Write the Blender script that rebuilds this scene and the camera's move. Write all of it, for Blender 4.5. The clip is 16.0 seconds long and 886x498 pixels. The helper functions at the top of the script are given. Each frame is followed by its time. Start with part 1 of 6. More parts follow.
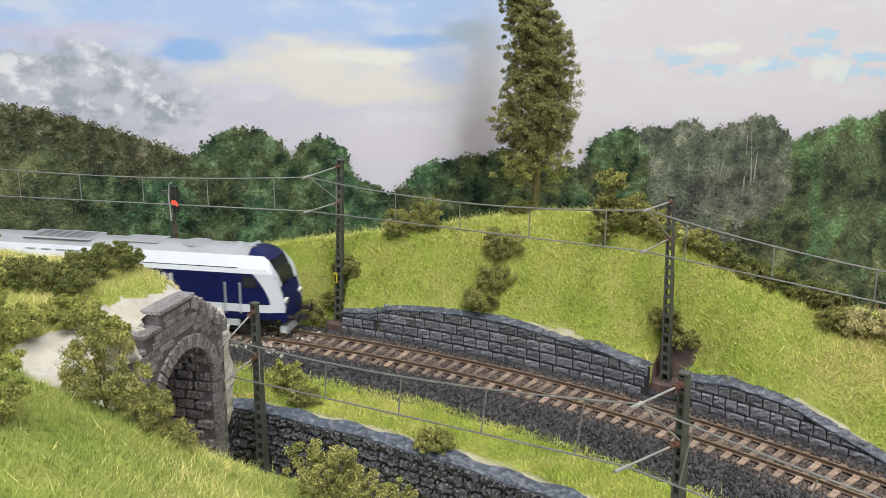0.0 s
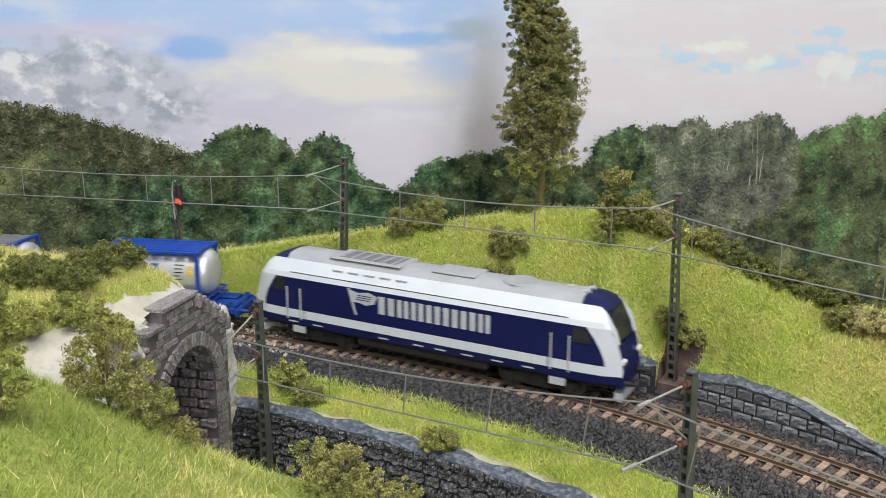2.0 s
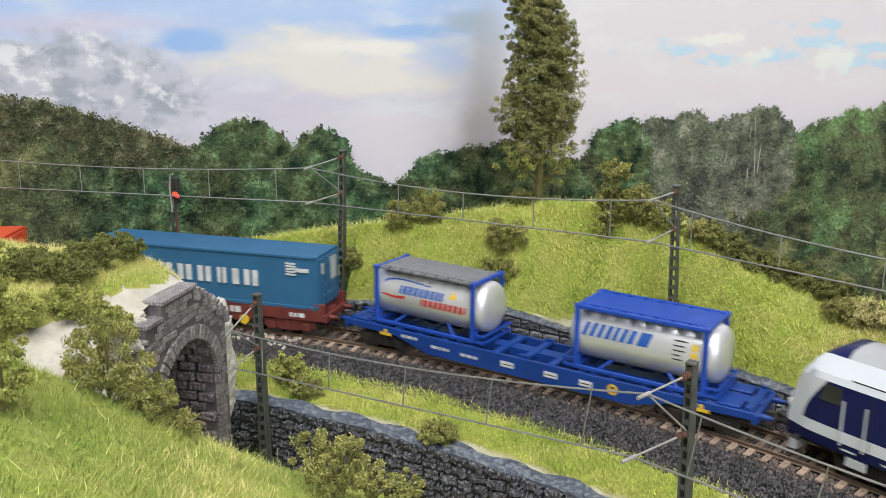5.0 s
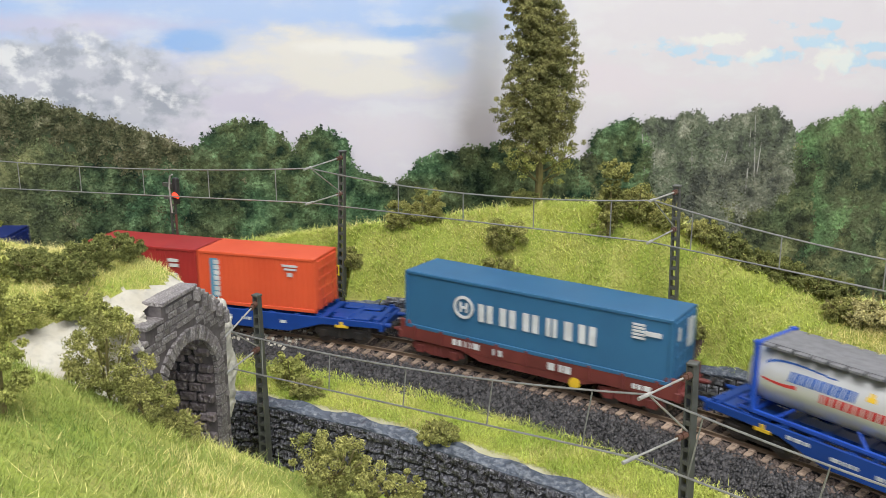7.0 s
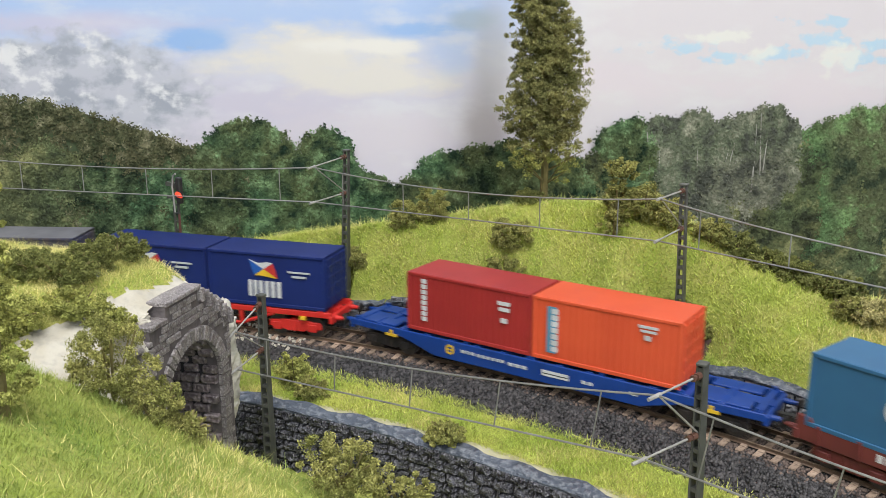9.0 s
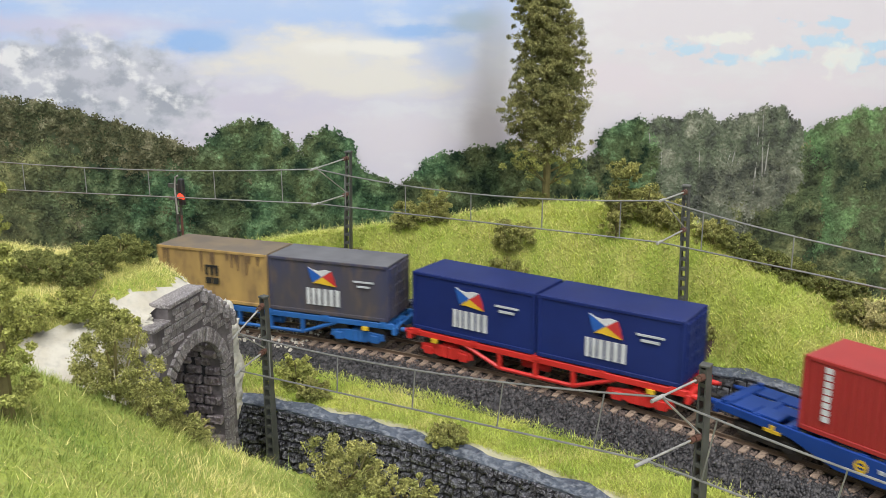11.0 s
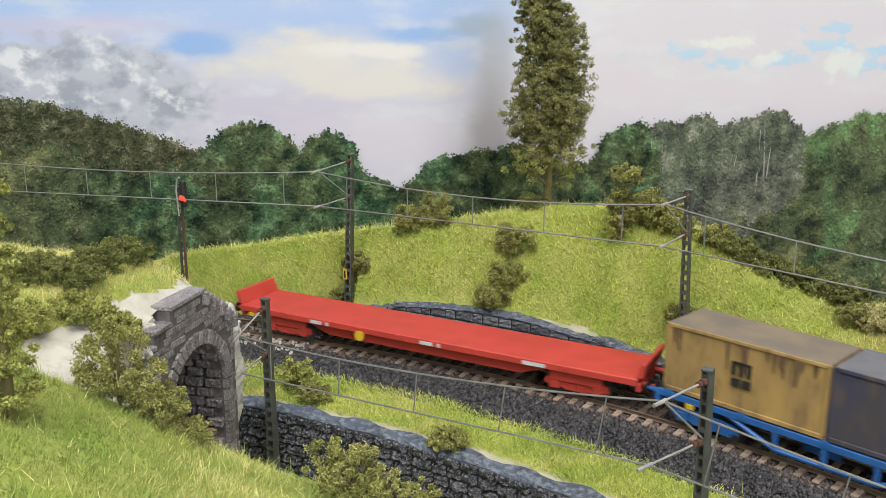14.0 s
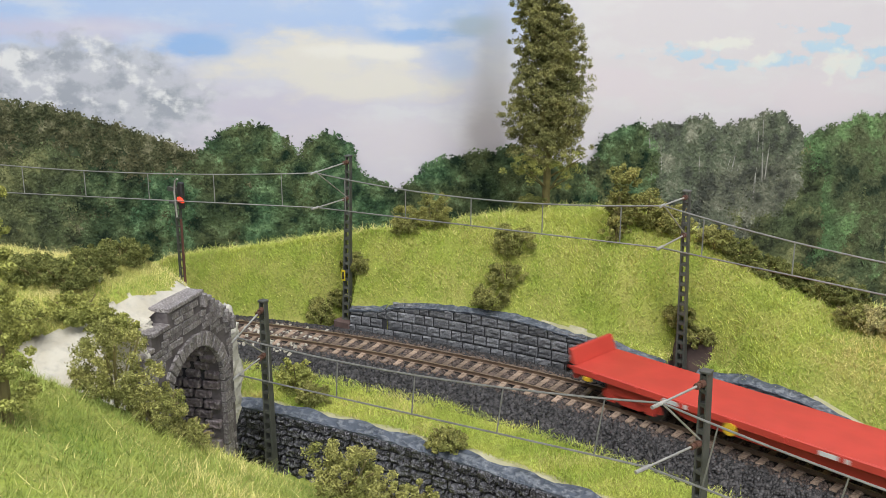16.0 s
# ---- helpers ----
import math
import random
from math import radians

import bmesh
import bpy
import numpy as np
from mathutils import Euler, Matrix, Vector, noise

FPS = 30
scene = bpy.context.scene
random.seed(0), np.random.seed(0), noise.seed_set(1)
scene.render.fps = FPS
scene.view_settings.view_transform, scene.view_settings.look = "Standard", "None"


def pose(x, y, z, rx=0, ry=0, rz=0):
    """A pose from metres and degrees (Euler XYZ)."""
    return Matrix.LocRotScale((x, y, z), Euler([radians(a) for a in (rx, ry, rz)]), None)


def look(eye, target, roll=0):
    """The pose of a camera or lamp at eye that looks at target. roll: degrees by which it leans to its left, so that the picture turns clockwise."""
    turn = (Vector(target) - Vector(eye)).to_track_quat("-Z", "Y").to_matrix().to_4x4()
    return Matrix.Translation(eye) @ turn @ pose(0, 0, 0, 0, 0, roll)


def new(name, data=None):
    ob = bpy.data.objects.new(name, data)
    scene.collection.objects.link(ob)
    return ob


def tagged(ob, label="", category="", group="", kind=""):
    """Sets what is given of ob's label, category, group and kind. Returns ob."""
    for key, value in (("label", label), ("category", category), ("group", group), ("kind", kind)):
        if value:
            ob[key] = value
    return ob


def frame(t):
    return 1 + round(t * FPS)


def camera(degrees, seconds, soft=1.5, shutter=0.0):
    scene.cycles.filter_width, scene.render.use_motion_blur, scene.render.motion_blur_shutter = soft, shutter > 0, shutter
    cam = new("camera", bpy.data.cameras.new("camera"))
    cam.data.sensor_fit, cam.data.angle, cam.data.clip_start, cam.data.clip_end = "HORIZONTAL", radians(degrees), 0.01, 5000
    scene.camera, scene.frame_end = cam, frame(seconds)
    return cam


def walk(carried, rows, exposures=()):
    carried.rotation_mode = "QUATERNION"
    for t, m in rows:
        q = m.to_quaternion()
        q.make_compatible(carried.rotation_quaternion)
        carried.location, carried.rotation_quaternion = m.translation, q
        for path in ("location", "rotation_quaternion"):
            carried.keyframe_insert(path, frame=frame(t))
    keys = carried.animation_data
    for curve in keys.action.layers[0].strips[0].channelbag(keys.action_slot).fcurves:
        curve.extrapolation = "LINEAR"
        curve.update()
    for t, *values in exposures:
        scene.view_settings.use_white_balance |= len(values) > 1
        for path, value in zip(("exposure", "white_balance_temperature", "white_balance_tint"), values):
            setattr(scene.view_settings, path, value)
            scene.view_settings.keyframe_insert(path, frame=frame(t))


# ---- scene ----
# A model railway in 1:87. Lengths below are written in full-size metres and brought to model size by S.
S = 1 / 87
CX, CY, RAD = 5.58, -55.73, 56.86      # the circle of the upper track

PATH = [
    (0, (22.934, -31.298, 14.929), (1.528, 1.069, 5.227), 0.14),
    (0.5, (22.907, -31.342, 14.914), (1.460, 1.014, 5.265), 0.07),
    (1, (22.782, -31.312, 14.883), (1.240, 0.996, 5.282), 0.01),
    (1.5, (22.701, -31.204, 14.812), (1.152, 1.091, 5.186), 0.14),
    (2, (22.791, -31.188, 14.792), (1.262, 1.104, 5.110), 0.12),
    (2.5, (22.658, -31.178, 14.741), (1.136, 1.108, 5.023), 0.10),
    (3, (22.534, -31.158, 14.735), (1.033, 1.119, 4.941), 0.12),
    (3.5, (22.490, -31.159, 14.734), (1.034, 1.136, 4.903), 0.11),
    (4, (22.669, -31.246, 14.702), (1.265, 1.071, 4.829), 0.11),
    (6.5, (22.685, -31.196, 14.743), (1.368, 1.154, 4.791), 0.08),
    (7, (22.635, -31.211, 14.725), (1.312, 1.141, 4.794), 0.06),
    (7.5, (22.582, -31.210, 14.719), (1.260, 1.144, 4.790), 0.06),
    (8, (22.469, -31.258, 14.681), (1.121, 1.084, 4.769), -0.17),
    (8.5, (22.397, -31.199, 14.679), (1.048, 1.140, 4.762), -0.10),
    (9, (22.361, -31.080, 14.660), (0.986, 1.230, 4.702), -0.06),
    (11.5, (22.325, -31.118, 14.681), (0.892, 1.174, 4.788), -0.10),
    (12, (22.357, -31.100, 14.680), (0.942, 1.212, 4.813), -0.11),
    (12.5, (22.406, -31.124, 14.718), (0.979, 1.181, 4.853), -0.04),
    (13, (22.399, -31.180, 14.709), (0.964, 1.137, 4.905), 0.05),
    (13.5, (22.296, -31.134, 14.696), (0.868, 1.194, 4.910), 0.12),
    (14, (22.249, -31.135, 14.665), (0.806, 1.188, 4.896), 0.14),
    (14.5, (22.244, -31.121, 14.690), (0.834, 1.220, 4.908), 0.03),
    (15, (22.202, -31.059, 14.662), (0.811, 1.294, 4.877), 0.03),
    (15.5, (22.285, -31.046, 14.697), (0.907, 1.316, 4.916), 0.12),
    (16, (22.251, -31.084, 14.695), (0.843, 1.268, 4.945), 0.11),
]
cam = camera(52.0, 16.0, soft=0.75, shutter=0.6)
walk(cam, [(t, look(Vector(eye) * S, Vector(aim) * S, roll)) for t, eye, aim, roll in PATH],
     exposures=[(0, 0.00, 6370, 10), (1.5, -0.02, 6370, 10), (2.5, -0.05, 6370, 10), (3.5, -0.05, 6370, 10), (4, -0.02, 6370, 10), (6.5, 0.13, 6370, 10), (7.5, 0.12, 6370, 10), (8.5, 0.09, 6370, 10), (11.5, 0.09, 6370, 10), (13, 0.06, 6370, 10), (14.5, 0.04, 6370, 10), (16, 0.01, 6370, 10)])

# ---- light: a bright room, a ceiling panel over the layout and an added side fill ----
world = bpy.data.worlds.new("room_light")
scene.world = world
world.use_nodes = True
world.node_tree.nodes["Background"].inputs[0].default_value = (0.80, 0.88, 1.0, 1)
world.node_tree.nodes["Background"].inputs[1].default_value = 0.3


def panel_lamp(name, eye, aim, w, h, watts, colour):
    data = bpy.data.lights.new(name, "AREA")
    data.shape, data.size, data.size_y, data.energy, data.color = "RECTANGLE", w, h, watts, colour
    ob = new(name, data)
    ob.matrix_world = look(eye, aim)
    return ob


panel_lamp("ceiling_lamp", (0.35, -0.55, 1.25), (0.05, 0.0, 0.0), 1.1, 0.9, 26.0, (1.0, 0.985, 0.96))
# unseen fill lamp added from the side; the room has no window
panel_lamp("window_light", (1.5, -1.1, 0.75), (0.0, 0.0, 0.05), 0.9, 0.8, 15.0, (0.93, 0.97, 1.0))


# ---- materials ----
def mat(name, base, base2=None, rough=0.7, metal=0.0, scale=2.0, fine=14.0, bump=0.25, dist=0.02, dark=None, dark_amt=0.0,
        island=0.0, objrand=0.0, spec=0.5, stretch=None, patch=0.5, glow=None):
    """Two-scale procedural surface: base and base2 mixed by broad noise, the colour dark laid over by a second noise,
    fine bump.
    """
    m = bpy.data.materials.new(name)
    m.use_nodes = True
    nt = m.node_tree
    n, l = nt.nodes, nt.links
    b = n["Principled BSDF"]
    b.inputs["Roughness"].default_value = rough
    b.inputs["Metallic"].default_value = metal
    b.inputs["Specular IOR Level"].default_value = spec
    tc = n.new("ShaderNodeTexCoord")
    mp = n.new("ShaderNodeMapping")
    k = 87.0
    st = stretch or (1, 1, 1)
    mp.inputs["Scale"].default_value = (k * st[0], k * st[1], k * st[2])
    l.new(tc.outputs["Object"], mp.inputs["Vector"])
    no = n.new("ShaderNodeTexNoise")
    no.inputs["Scale"].default_value = scale
    no.inputs["Detail"].default_value = 4
    l.new(mp.outputs[0], no.inputs["Vector"])
    fi = n.new("ShaderNodeTexNoise")
    fi.inputs["Scale"].default_value = fine
    fi.inputs["Detail"].default_value = 3
    l.new(mp.outputs[0], fi.inputs["Vector"])
    ramp = n.new("ShaderNodeMapRange")
    ramp.inputs["From Min"].default_value = patch - 0.14
    ramp.inputs["From Max"].default_value = patch + 0.14
    l.new(no.outputs["Fac"], ramp.inputs["Value"])
    mx = n.new("ShaderNodeMix")
    mx.data_type = "RGBA"
    base2 = base2 or tuple(c * 0.82 for c in base)
    mx.inputs["A"].default_value = (*base, 1)
    mx.inputs["B"].default_value = (*base2, 1)
    l.new(ramp.outputs[0], mx.inputs["Factor"])
    colour = mx.outputs["Result"]
    if dark:
        r2 = n.new("ShaderNodeMapRange")
        r2.inputs["From Min"].default_value = 0.48
        r2.inputs["From Max"].default_value = 0.68
        r2.inputs["To Max"].default_value = dark_amt
        l.new(fi.outputs["Fac"], r2.inputs["Value"])
        m2 = n.new("ShaderNodeMix")
        m2.data_type = "RGBA"
        m2.inputs["B"].default_value = (*dark, 1)
        l.new(r2.outputs[0], m2.inputs["Factor"])
        l.new(colour, m2.inputs["A"])
        colour = m2.outputs["Result"]
    for amount, node, out in ((island, "ShaderNodeNewGeometry", "Random Per Island"), (objrand, "ShaderNodeObjectInfo", "Random")):
        if amount:
            src = n.new(node)
            r3 = n.new("ShaderNodeMapRange")
            r3.inputs["To Min"].default_value = 1 - amount
            r3.inputs["To Max"].default_value = 1 + amount
            l.new(src.outputs[out], r3.inputs["Value"])
            hs = n.new("ShaderNodeHueSaturation")
            l.new(r3.outputs[0], hs.inputs["Value"])
            l.new(colour, hs.inputs["Color"])
            colour = hs.outputs[0]
    l.new(colour, b.inputs["Base Color"])
    if bump:
        bp = n.new("ShaderNodeBump")
        bp.inputs["Strength"].default_value = bump
        bp.inputs["Distance"].default_value = dist * S
        l.new(fi.outputs["Fac"], bp.inputs["Height"])
        l.new(bp.outputs[0], b.inputs["Normal"])
    if glow:
        b.inputs["Emission Color"].default_value = (*glow[:3], 1)
        b.inputs["Emission Strength"].default_value = glow[3]
    return m


def print_mat(name, dark, mid, light, other, scale=0.9):
    """Foliage of a printed photograph: leaf masses from dark gaps to lit leaves, its hue drifting from tree to tree."""
    m = bpy.data.materials.new(name)
    m.use_nodes = True
    n, l = m.node_tree.nodes, m.node_tree.links
    b = n["Principled BSDF"]
    b.inputs["Roughness"].default_value = 0.85
    b.inputs["Specular IOR Level"].default_value = 0.1
    tc, mp = n.new("ShaderNodeTexCoord"), n.new("ShaderNodeMapping")
    mp.inputs["Scale"].default_value = (87, 87, 87)
    l.new(tc.outputs["Object"], mp.inputs["Vector"])
    tex = []
    for k, d, r in ((scale, 7, 0.66), (scale * 0.28, 2, 0.5)):
        t = n.new("ShaderNodeTexNoise")
        t.inputs["Scale"].default_value, t.inputs["Detail"].default_value, t.inputs["Roughness"].default_value = k, d, r
        l.new(mp.outputs[0], t.inputs["Vector"])
        tex.append(t.outputs["Fac"])
    hue = n.new("ShaderNodeMix")
    hue.data_type = "RGBA"
    hue.inputs["A"].default_value, hue.inputs["B"].default_value = (*mid, 1), (*other, 1)
    r0 = n.new("ShaderNodeMapRange")
    r0.inputs["From Min"].default_value, r0.inputs["From Max"].default_value = 0.42, 0.58
    l.new(tex[1], r0.inputs["Value"])
    l.new(r0.outputs[0], hue.inputs["Factor"])
    colour = hue.outputs["Result"]
    for lo, hi, tint in ((0.50, 0.38, dark), (0.53, 0.68, light)):
        r = n.new("ShaderNodeMapRange")
        r.inputs["From Min"].default_value, r.inputs["From Max"].default_value = lo, hi
        l.new(tex[0], r.inputs["Value"])
        mx = n.new("ShaderNodeMix")
        mx.data_type = "RGBA"
        mx.inputs["B"].default_value = (*tint, 1)
        l.new(r.outputs[0], mx.inputs["Factor"])
        l.new(colour, mx.inputs["A"])
        colour = mx.outputs["Result"]
    src, r3, hs = n.new("ShaderNodeNewGeometry"), n.new("ShaderNodeMapRange"), n.new("ShaderNodeHueSaturation")
    r3.inputs["To Min"].default_value, r3.inputs["To Max"].default_value = 0.80, 1.20
    l.new(src.outputs["Random Per Island"], r3.inputs["Value"])
    l.new(r3.outputs[0], hs.inputs["Value"])
    l.new(colour, hs.inputs["Color"])
    l.new(hs.outputs[0], b.inputs["Base Color"])
    return m


GRASS = mat("grass_fibre", (0.56, 0.59, 0.135), (0.36, 0.46, 0.08), 0.65, scale=0.5, island=0.4, bump=0, spec=0.25)
GRASS_NEAR = mat("near_grass_fibre", (0.36, 0.40, 0.10), (0.20, 0.28, 0.06), 0.7, scale=0.45, island=0.3, bump=0, spec=0.2)
GRASS_DRY = mat("dry_grass_fibre", (0.74, 0.65, 0.28), (0.60, 0.56, 0.20), 0.7, scale=0.5, island=0.3, bump=0, spec=0.2)
SOIL = mat("scatter_green_ground", (0.27, 0.33, 0.05), (0.36, 0.36, 0.09), 0.95, scale=0.8, fine=9, dark=(0.07, 0.10, 0.02), dark_amt=0.5, bump=0.6, dist=0.1)
PLASTER = mat("bare_white_plaster", (0.52, 0.49, 0.42), (0.43, 0.39, 0.31), 0.85, scale=0.9, fine=4, dark=(0.36, 0.34, 0.30), dark_amt=0.5, bump=0.5, dist=0.12)
ROCK = mat("pale_plaster_rock", (0.66, 0.63, 0.55), (0.47, 0.45, 0.40), 0.8, scale=1.0, fine=4, dark=(0.20, 0.19, 0.18), dark_amt=0.45, bump=0.7, dist=0.15)
BLOCK = mat("slate_grey_wall_block", (0.150, 0.155, 0.168), (0.095, 0.095, 0.105), 0.5, scale=1.6, fine=8, dark=(0.34, 0.35, 0.37), dark_amt=0.4, objrand=0.28, bump=0.9, dist=0.08)
# pale flecks: dry-brushed paint, with gloss highlights also put into the colour
BLOCK_NEAR = mat("dark_glossy_wall_block", (0.078, 0.077, 0.090), (0.040, 0.039, 0.048), 0.13, scale=2.2, fine=6, dark=(0.27, 0.27, 0.30), dark_amt=0.5, objrand=0.25, bump=1.0, dist=0.34, spec=0.8)
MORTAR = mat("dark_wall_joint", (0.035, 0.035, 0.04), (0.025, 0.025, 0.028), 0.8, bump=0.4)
CAPSTONE = mat("blue_grey_wall_cap", (0.095, 0.110, 0.138), (0.060, 0.070, 0.090), 0.26, scale=1.2, fine=3.5, dark=(0.34, 0.36, 0.39), dark_amt=0.4, bump=1.0, dist=0.16, stretch=(1, 1, 2.5))
PORTAL = mat("weathered_portal_stone", (0.245, 0.220, 0.218), (0.155, 0.135, 0.138), 0.55, scale=3.0, fine=15, dark=(0.60, 0.58, 0.56), dark_amt=0.45, objrand=0.22, bump=1.0, dist=0.10)
PORTAL_JOINT = mat("dark_portal_joint", (0.145, 0.127, 0.128), (0.085, 0.074, 0.076), 0.8, scale=2.0, fine=8, bump=0.7, dist=0.05)
LINING = mat("tunnel_lining_stone", (0.20, 0.165, 0.168), (0.10, 0.083, 0.087), 0.3, scale=1.8, fine=6, dark=(0.42, 0.38, 0.38), dark_amt=0.45, objrand=0.3, bump=1.0, dist=0.16)
BALLAST = mat("dark_ballast_stone", (0.054, 0.050, 0.050), (0.021, 0.020, 0.021), 0.55, scale=5, fine=10, island=0.85, bump=0.4)
BALLAST_RUST = mat("rust_dusted_ballast_stone", (0.135, 0.098, 0.080), (0.070, 0.052, 0.045), 0.8, scale=2, fine=10, island=0.6, bump=0.4)
BALLAST_BED = mat("ballast_bed", (0.034, 0.033, 0.035), (0.022, 0.022, 0.023), 0.9, scale=4, fine=9, dark=(0.085, 0.078, 0.078), dark_amt=0.6, bump=1.0, dist=0.12)
SLEEPER = mat("pale_brown_sleeper", (0.34, 0.25, 0.185), (0.20, 0.145, 0.108), 0.85, scale=1.5, fine=10, dark=(0.12, 0.085, 0.065), dark_amt=0.6, objrand=0.32, bump=0.5)
RAIL = mat("rusty_rail", (0.145, 0.096, 0.064), (0.10, 0.066, 0.045), 0.6, scale=3, fine=12, bump=0.3)
RAILTOP = mat("worn_rail_head", (0.36, 0.28, 0.20), (0.26, 0.19, 0.13), 0.35, metal=0.6, scale=4, bump=0.1)
MASTM = mat("grey_green_mast_paint", (0.088, 0.092, 0.078), (0.062, 0.064, 0.056), 0.5, scale=2, fine=10, bump=0.2)
WIREM = mat("dull_catenary_wire", (0.30, 0.30, 0.28), (0.22, 0.22, 0.21), 0.45, metal=0.4, scale=3, bump=0)
TUBE = mat("pale_bracket_tube", (0.46, 0.45, 0.42), (0.34, 0.33, 0.31), 0.45, metal=0.3, bump=0)
INSUL = mat("brown_insulator", (0.12, 0.06, 0.045), (0.09, 0.045, 0.03), 0.35, bump=0)
BASEM = mat("rusty_mast_base", (0.13, 0.085, 0.075), (0.09, 0.06, 0.055), 0.7, bump=0.3)
YELLOW = mat("yellow_plate", (0.75, 0.60, 0.03), None, 0.5, bump=0)
BLACK = mat("black_plastic", (0.018, 0.018, 0.02), (0.03, 0.03, 0.03), 0.5, scale=3, bump=0.2)
LEAF = mat("olive_leaf_flock", (0.33, 0.315, 0.10), (0.20, 0.21, 0.06), 0.75, scale=1.3, island=0.5, bump=0, spec=0.2)
LEAF_DK = mat("dark_olive_foliage", (0.20, 0.21, 0.065), (0.13, 0.145, 0.042), 0.8, scale=1.1, island=0.45, bump=0, spec=0.2)
LEAF_YL = mat("yellowish_foliage", (0.37, 0.37, 0.10), (0.24, 0.26, 0.07), 0.8, scale=1.0, island=0.45, bump=0, spec=0.2)
LEAF_TALL = mat("tall_tree_leaf", (0.29, 0.275, 0.10), (0.165, 0.17, 0.06), 0.7, scale=0.9, island=0.5, bump=0, spec=0.25)
LEAF_STRAW = mat("straw_foliage", (0.52, 0.46, 0.21), (0.34, 0.32, 0.13), 0.8, scale=1.2, island=0.45, bump=0, spec=0.2)
BARK = mat("olive_bark", (0.20, 0.17, 0.06), (0.13, 0.11, 0.04), 0.85, scale=3, bump=0.5)
PRINT_GREEN = print_mat("printed_green_foliage", (0.018, 0.037, 0.023), (0.071, 0.132, 0.067), (0.230, 0.356, 0.178), (0.098, 0.124, 0.057), 1.0)
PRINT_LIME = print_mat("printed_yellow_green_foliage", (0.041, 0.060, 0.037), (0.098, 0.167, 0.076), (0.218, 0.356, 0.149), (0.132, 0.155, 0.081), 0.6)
BIRCH = mat("printed_pale_birch_bark", (0.42, 0.41, 0.37), (0.28, 0.27, 0.24), 0.85, scale=1.5, fine=6, dark=(0.18, 0.17, 0.15), dark_amt=0.5, bump=0.2)
PRINT_DARK = print_mat("printed_dark_foliage", (0.017, 0.029, 0.019), (0.062, 0.096, 0.048), (0.180, 0.240, 0.120), (0.086, 0.106, 0.050), 1.0)
PRINT_OLIVE = print_mat("printed_olive_foliage", (0.041, 0.050, 0.031), (0.122, 0.138, 0.066), (0.300, 0.312, 0.144), (0.110, 0.144, 0.072), 0.8)
PRINT_GREY = print_mat("printed_grey_birch_foliage", (0.081, 0.088, 0.073), (0.189, 0.198, 0.146), (0.364, 0.364, 0.280), (0.153, 0.179, 0.120), 0.8)
PRINT_HILLWOOD = print_mat("printed_hill_wood", (0.040, 0.048, 0.026), (0.098, 0.108, 0.056), (0.26, 0.25, 0.155), (0.112, 0.112, 0.060), 1.5)
PRINT_SHADE = mat("painted_foliage_shade", (0.05, 0.075, 0.04), (0.075, 0.10, 0.055), 0.9, scale=0.8, fine=3.0, dark=(0.025, 0.04, 0.022), dark_amt=0.6, bump=0.4, dist=0.1, spec=0.1)
PRINT_HILL = mat("printed_distant_hill", (0.060, 0.085, 0.032), (0.040, 0.062, 0.026), 0.9, scale=0.35, fine=1.6, dark=(0.10, 0.10, 0.06), dark_amt=0.6, bump=0.3, dist=0.3)
HEADW = mat("white_pebble", (0.8, 0.8, 0.78), None, 0.6, bump=0.2)
BOARD = mat("baseboard", (0.24, 0.21, 0.16), (0.18, 0.16, 0.12), 0.85, scale=0.4, fine=3, bump=0.3)
ROOMW = mat("white_room_wall", (0.78, 0.77, 0.74), (0.72, 0.71, 0.69), 0.9, scale=0.05, fine=0.4, bump=0.1)


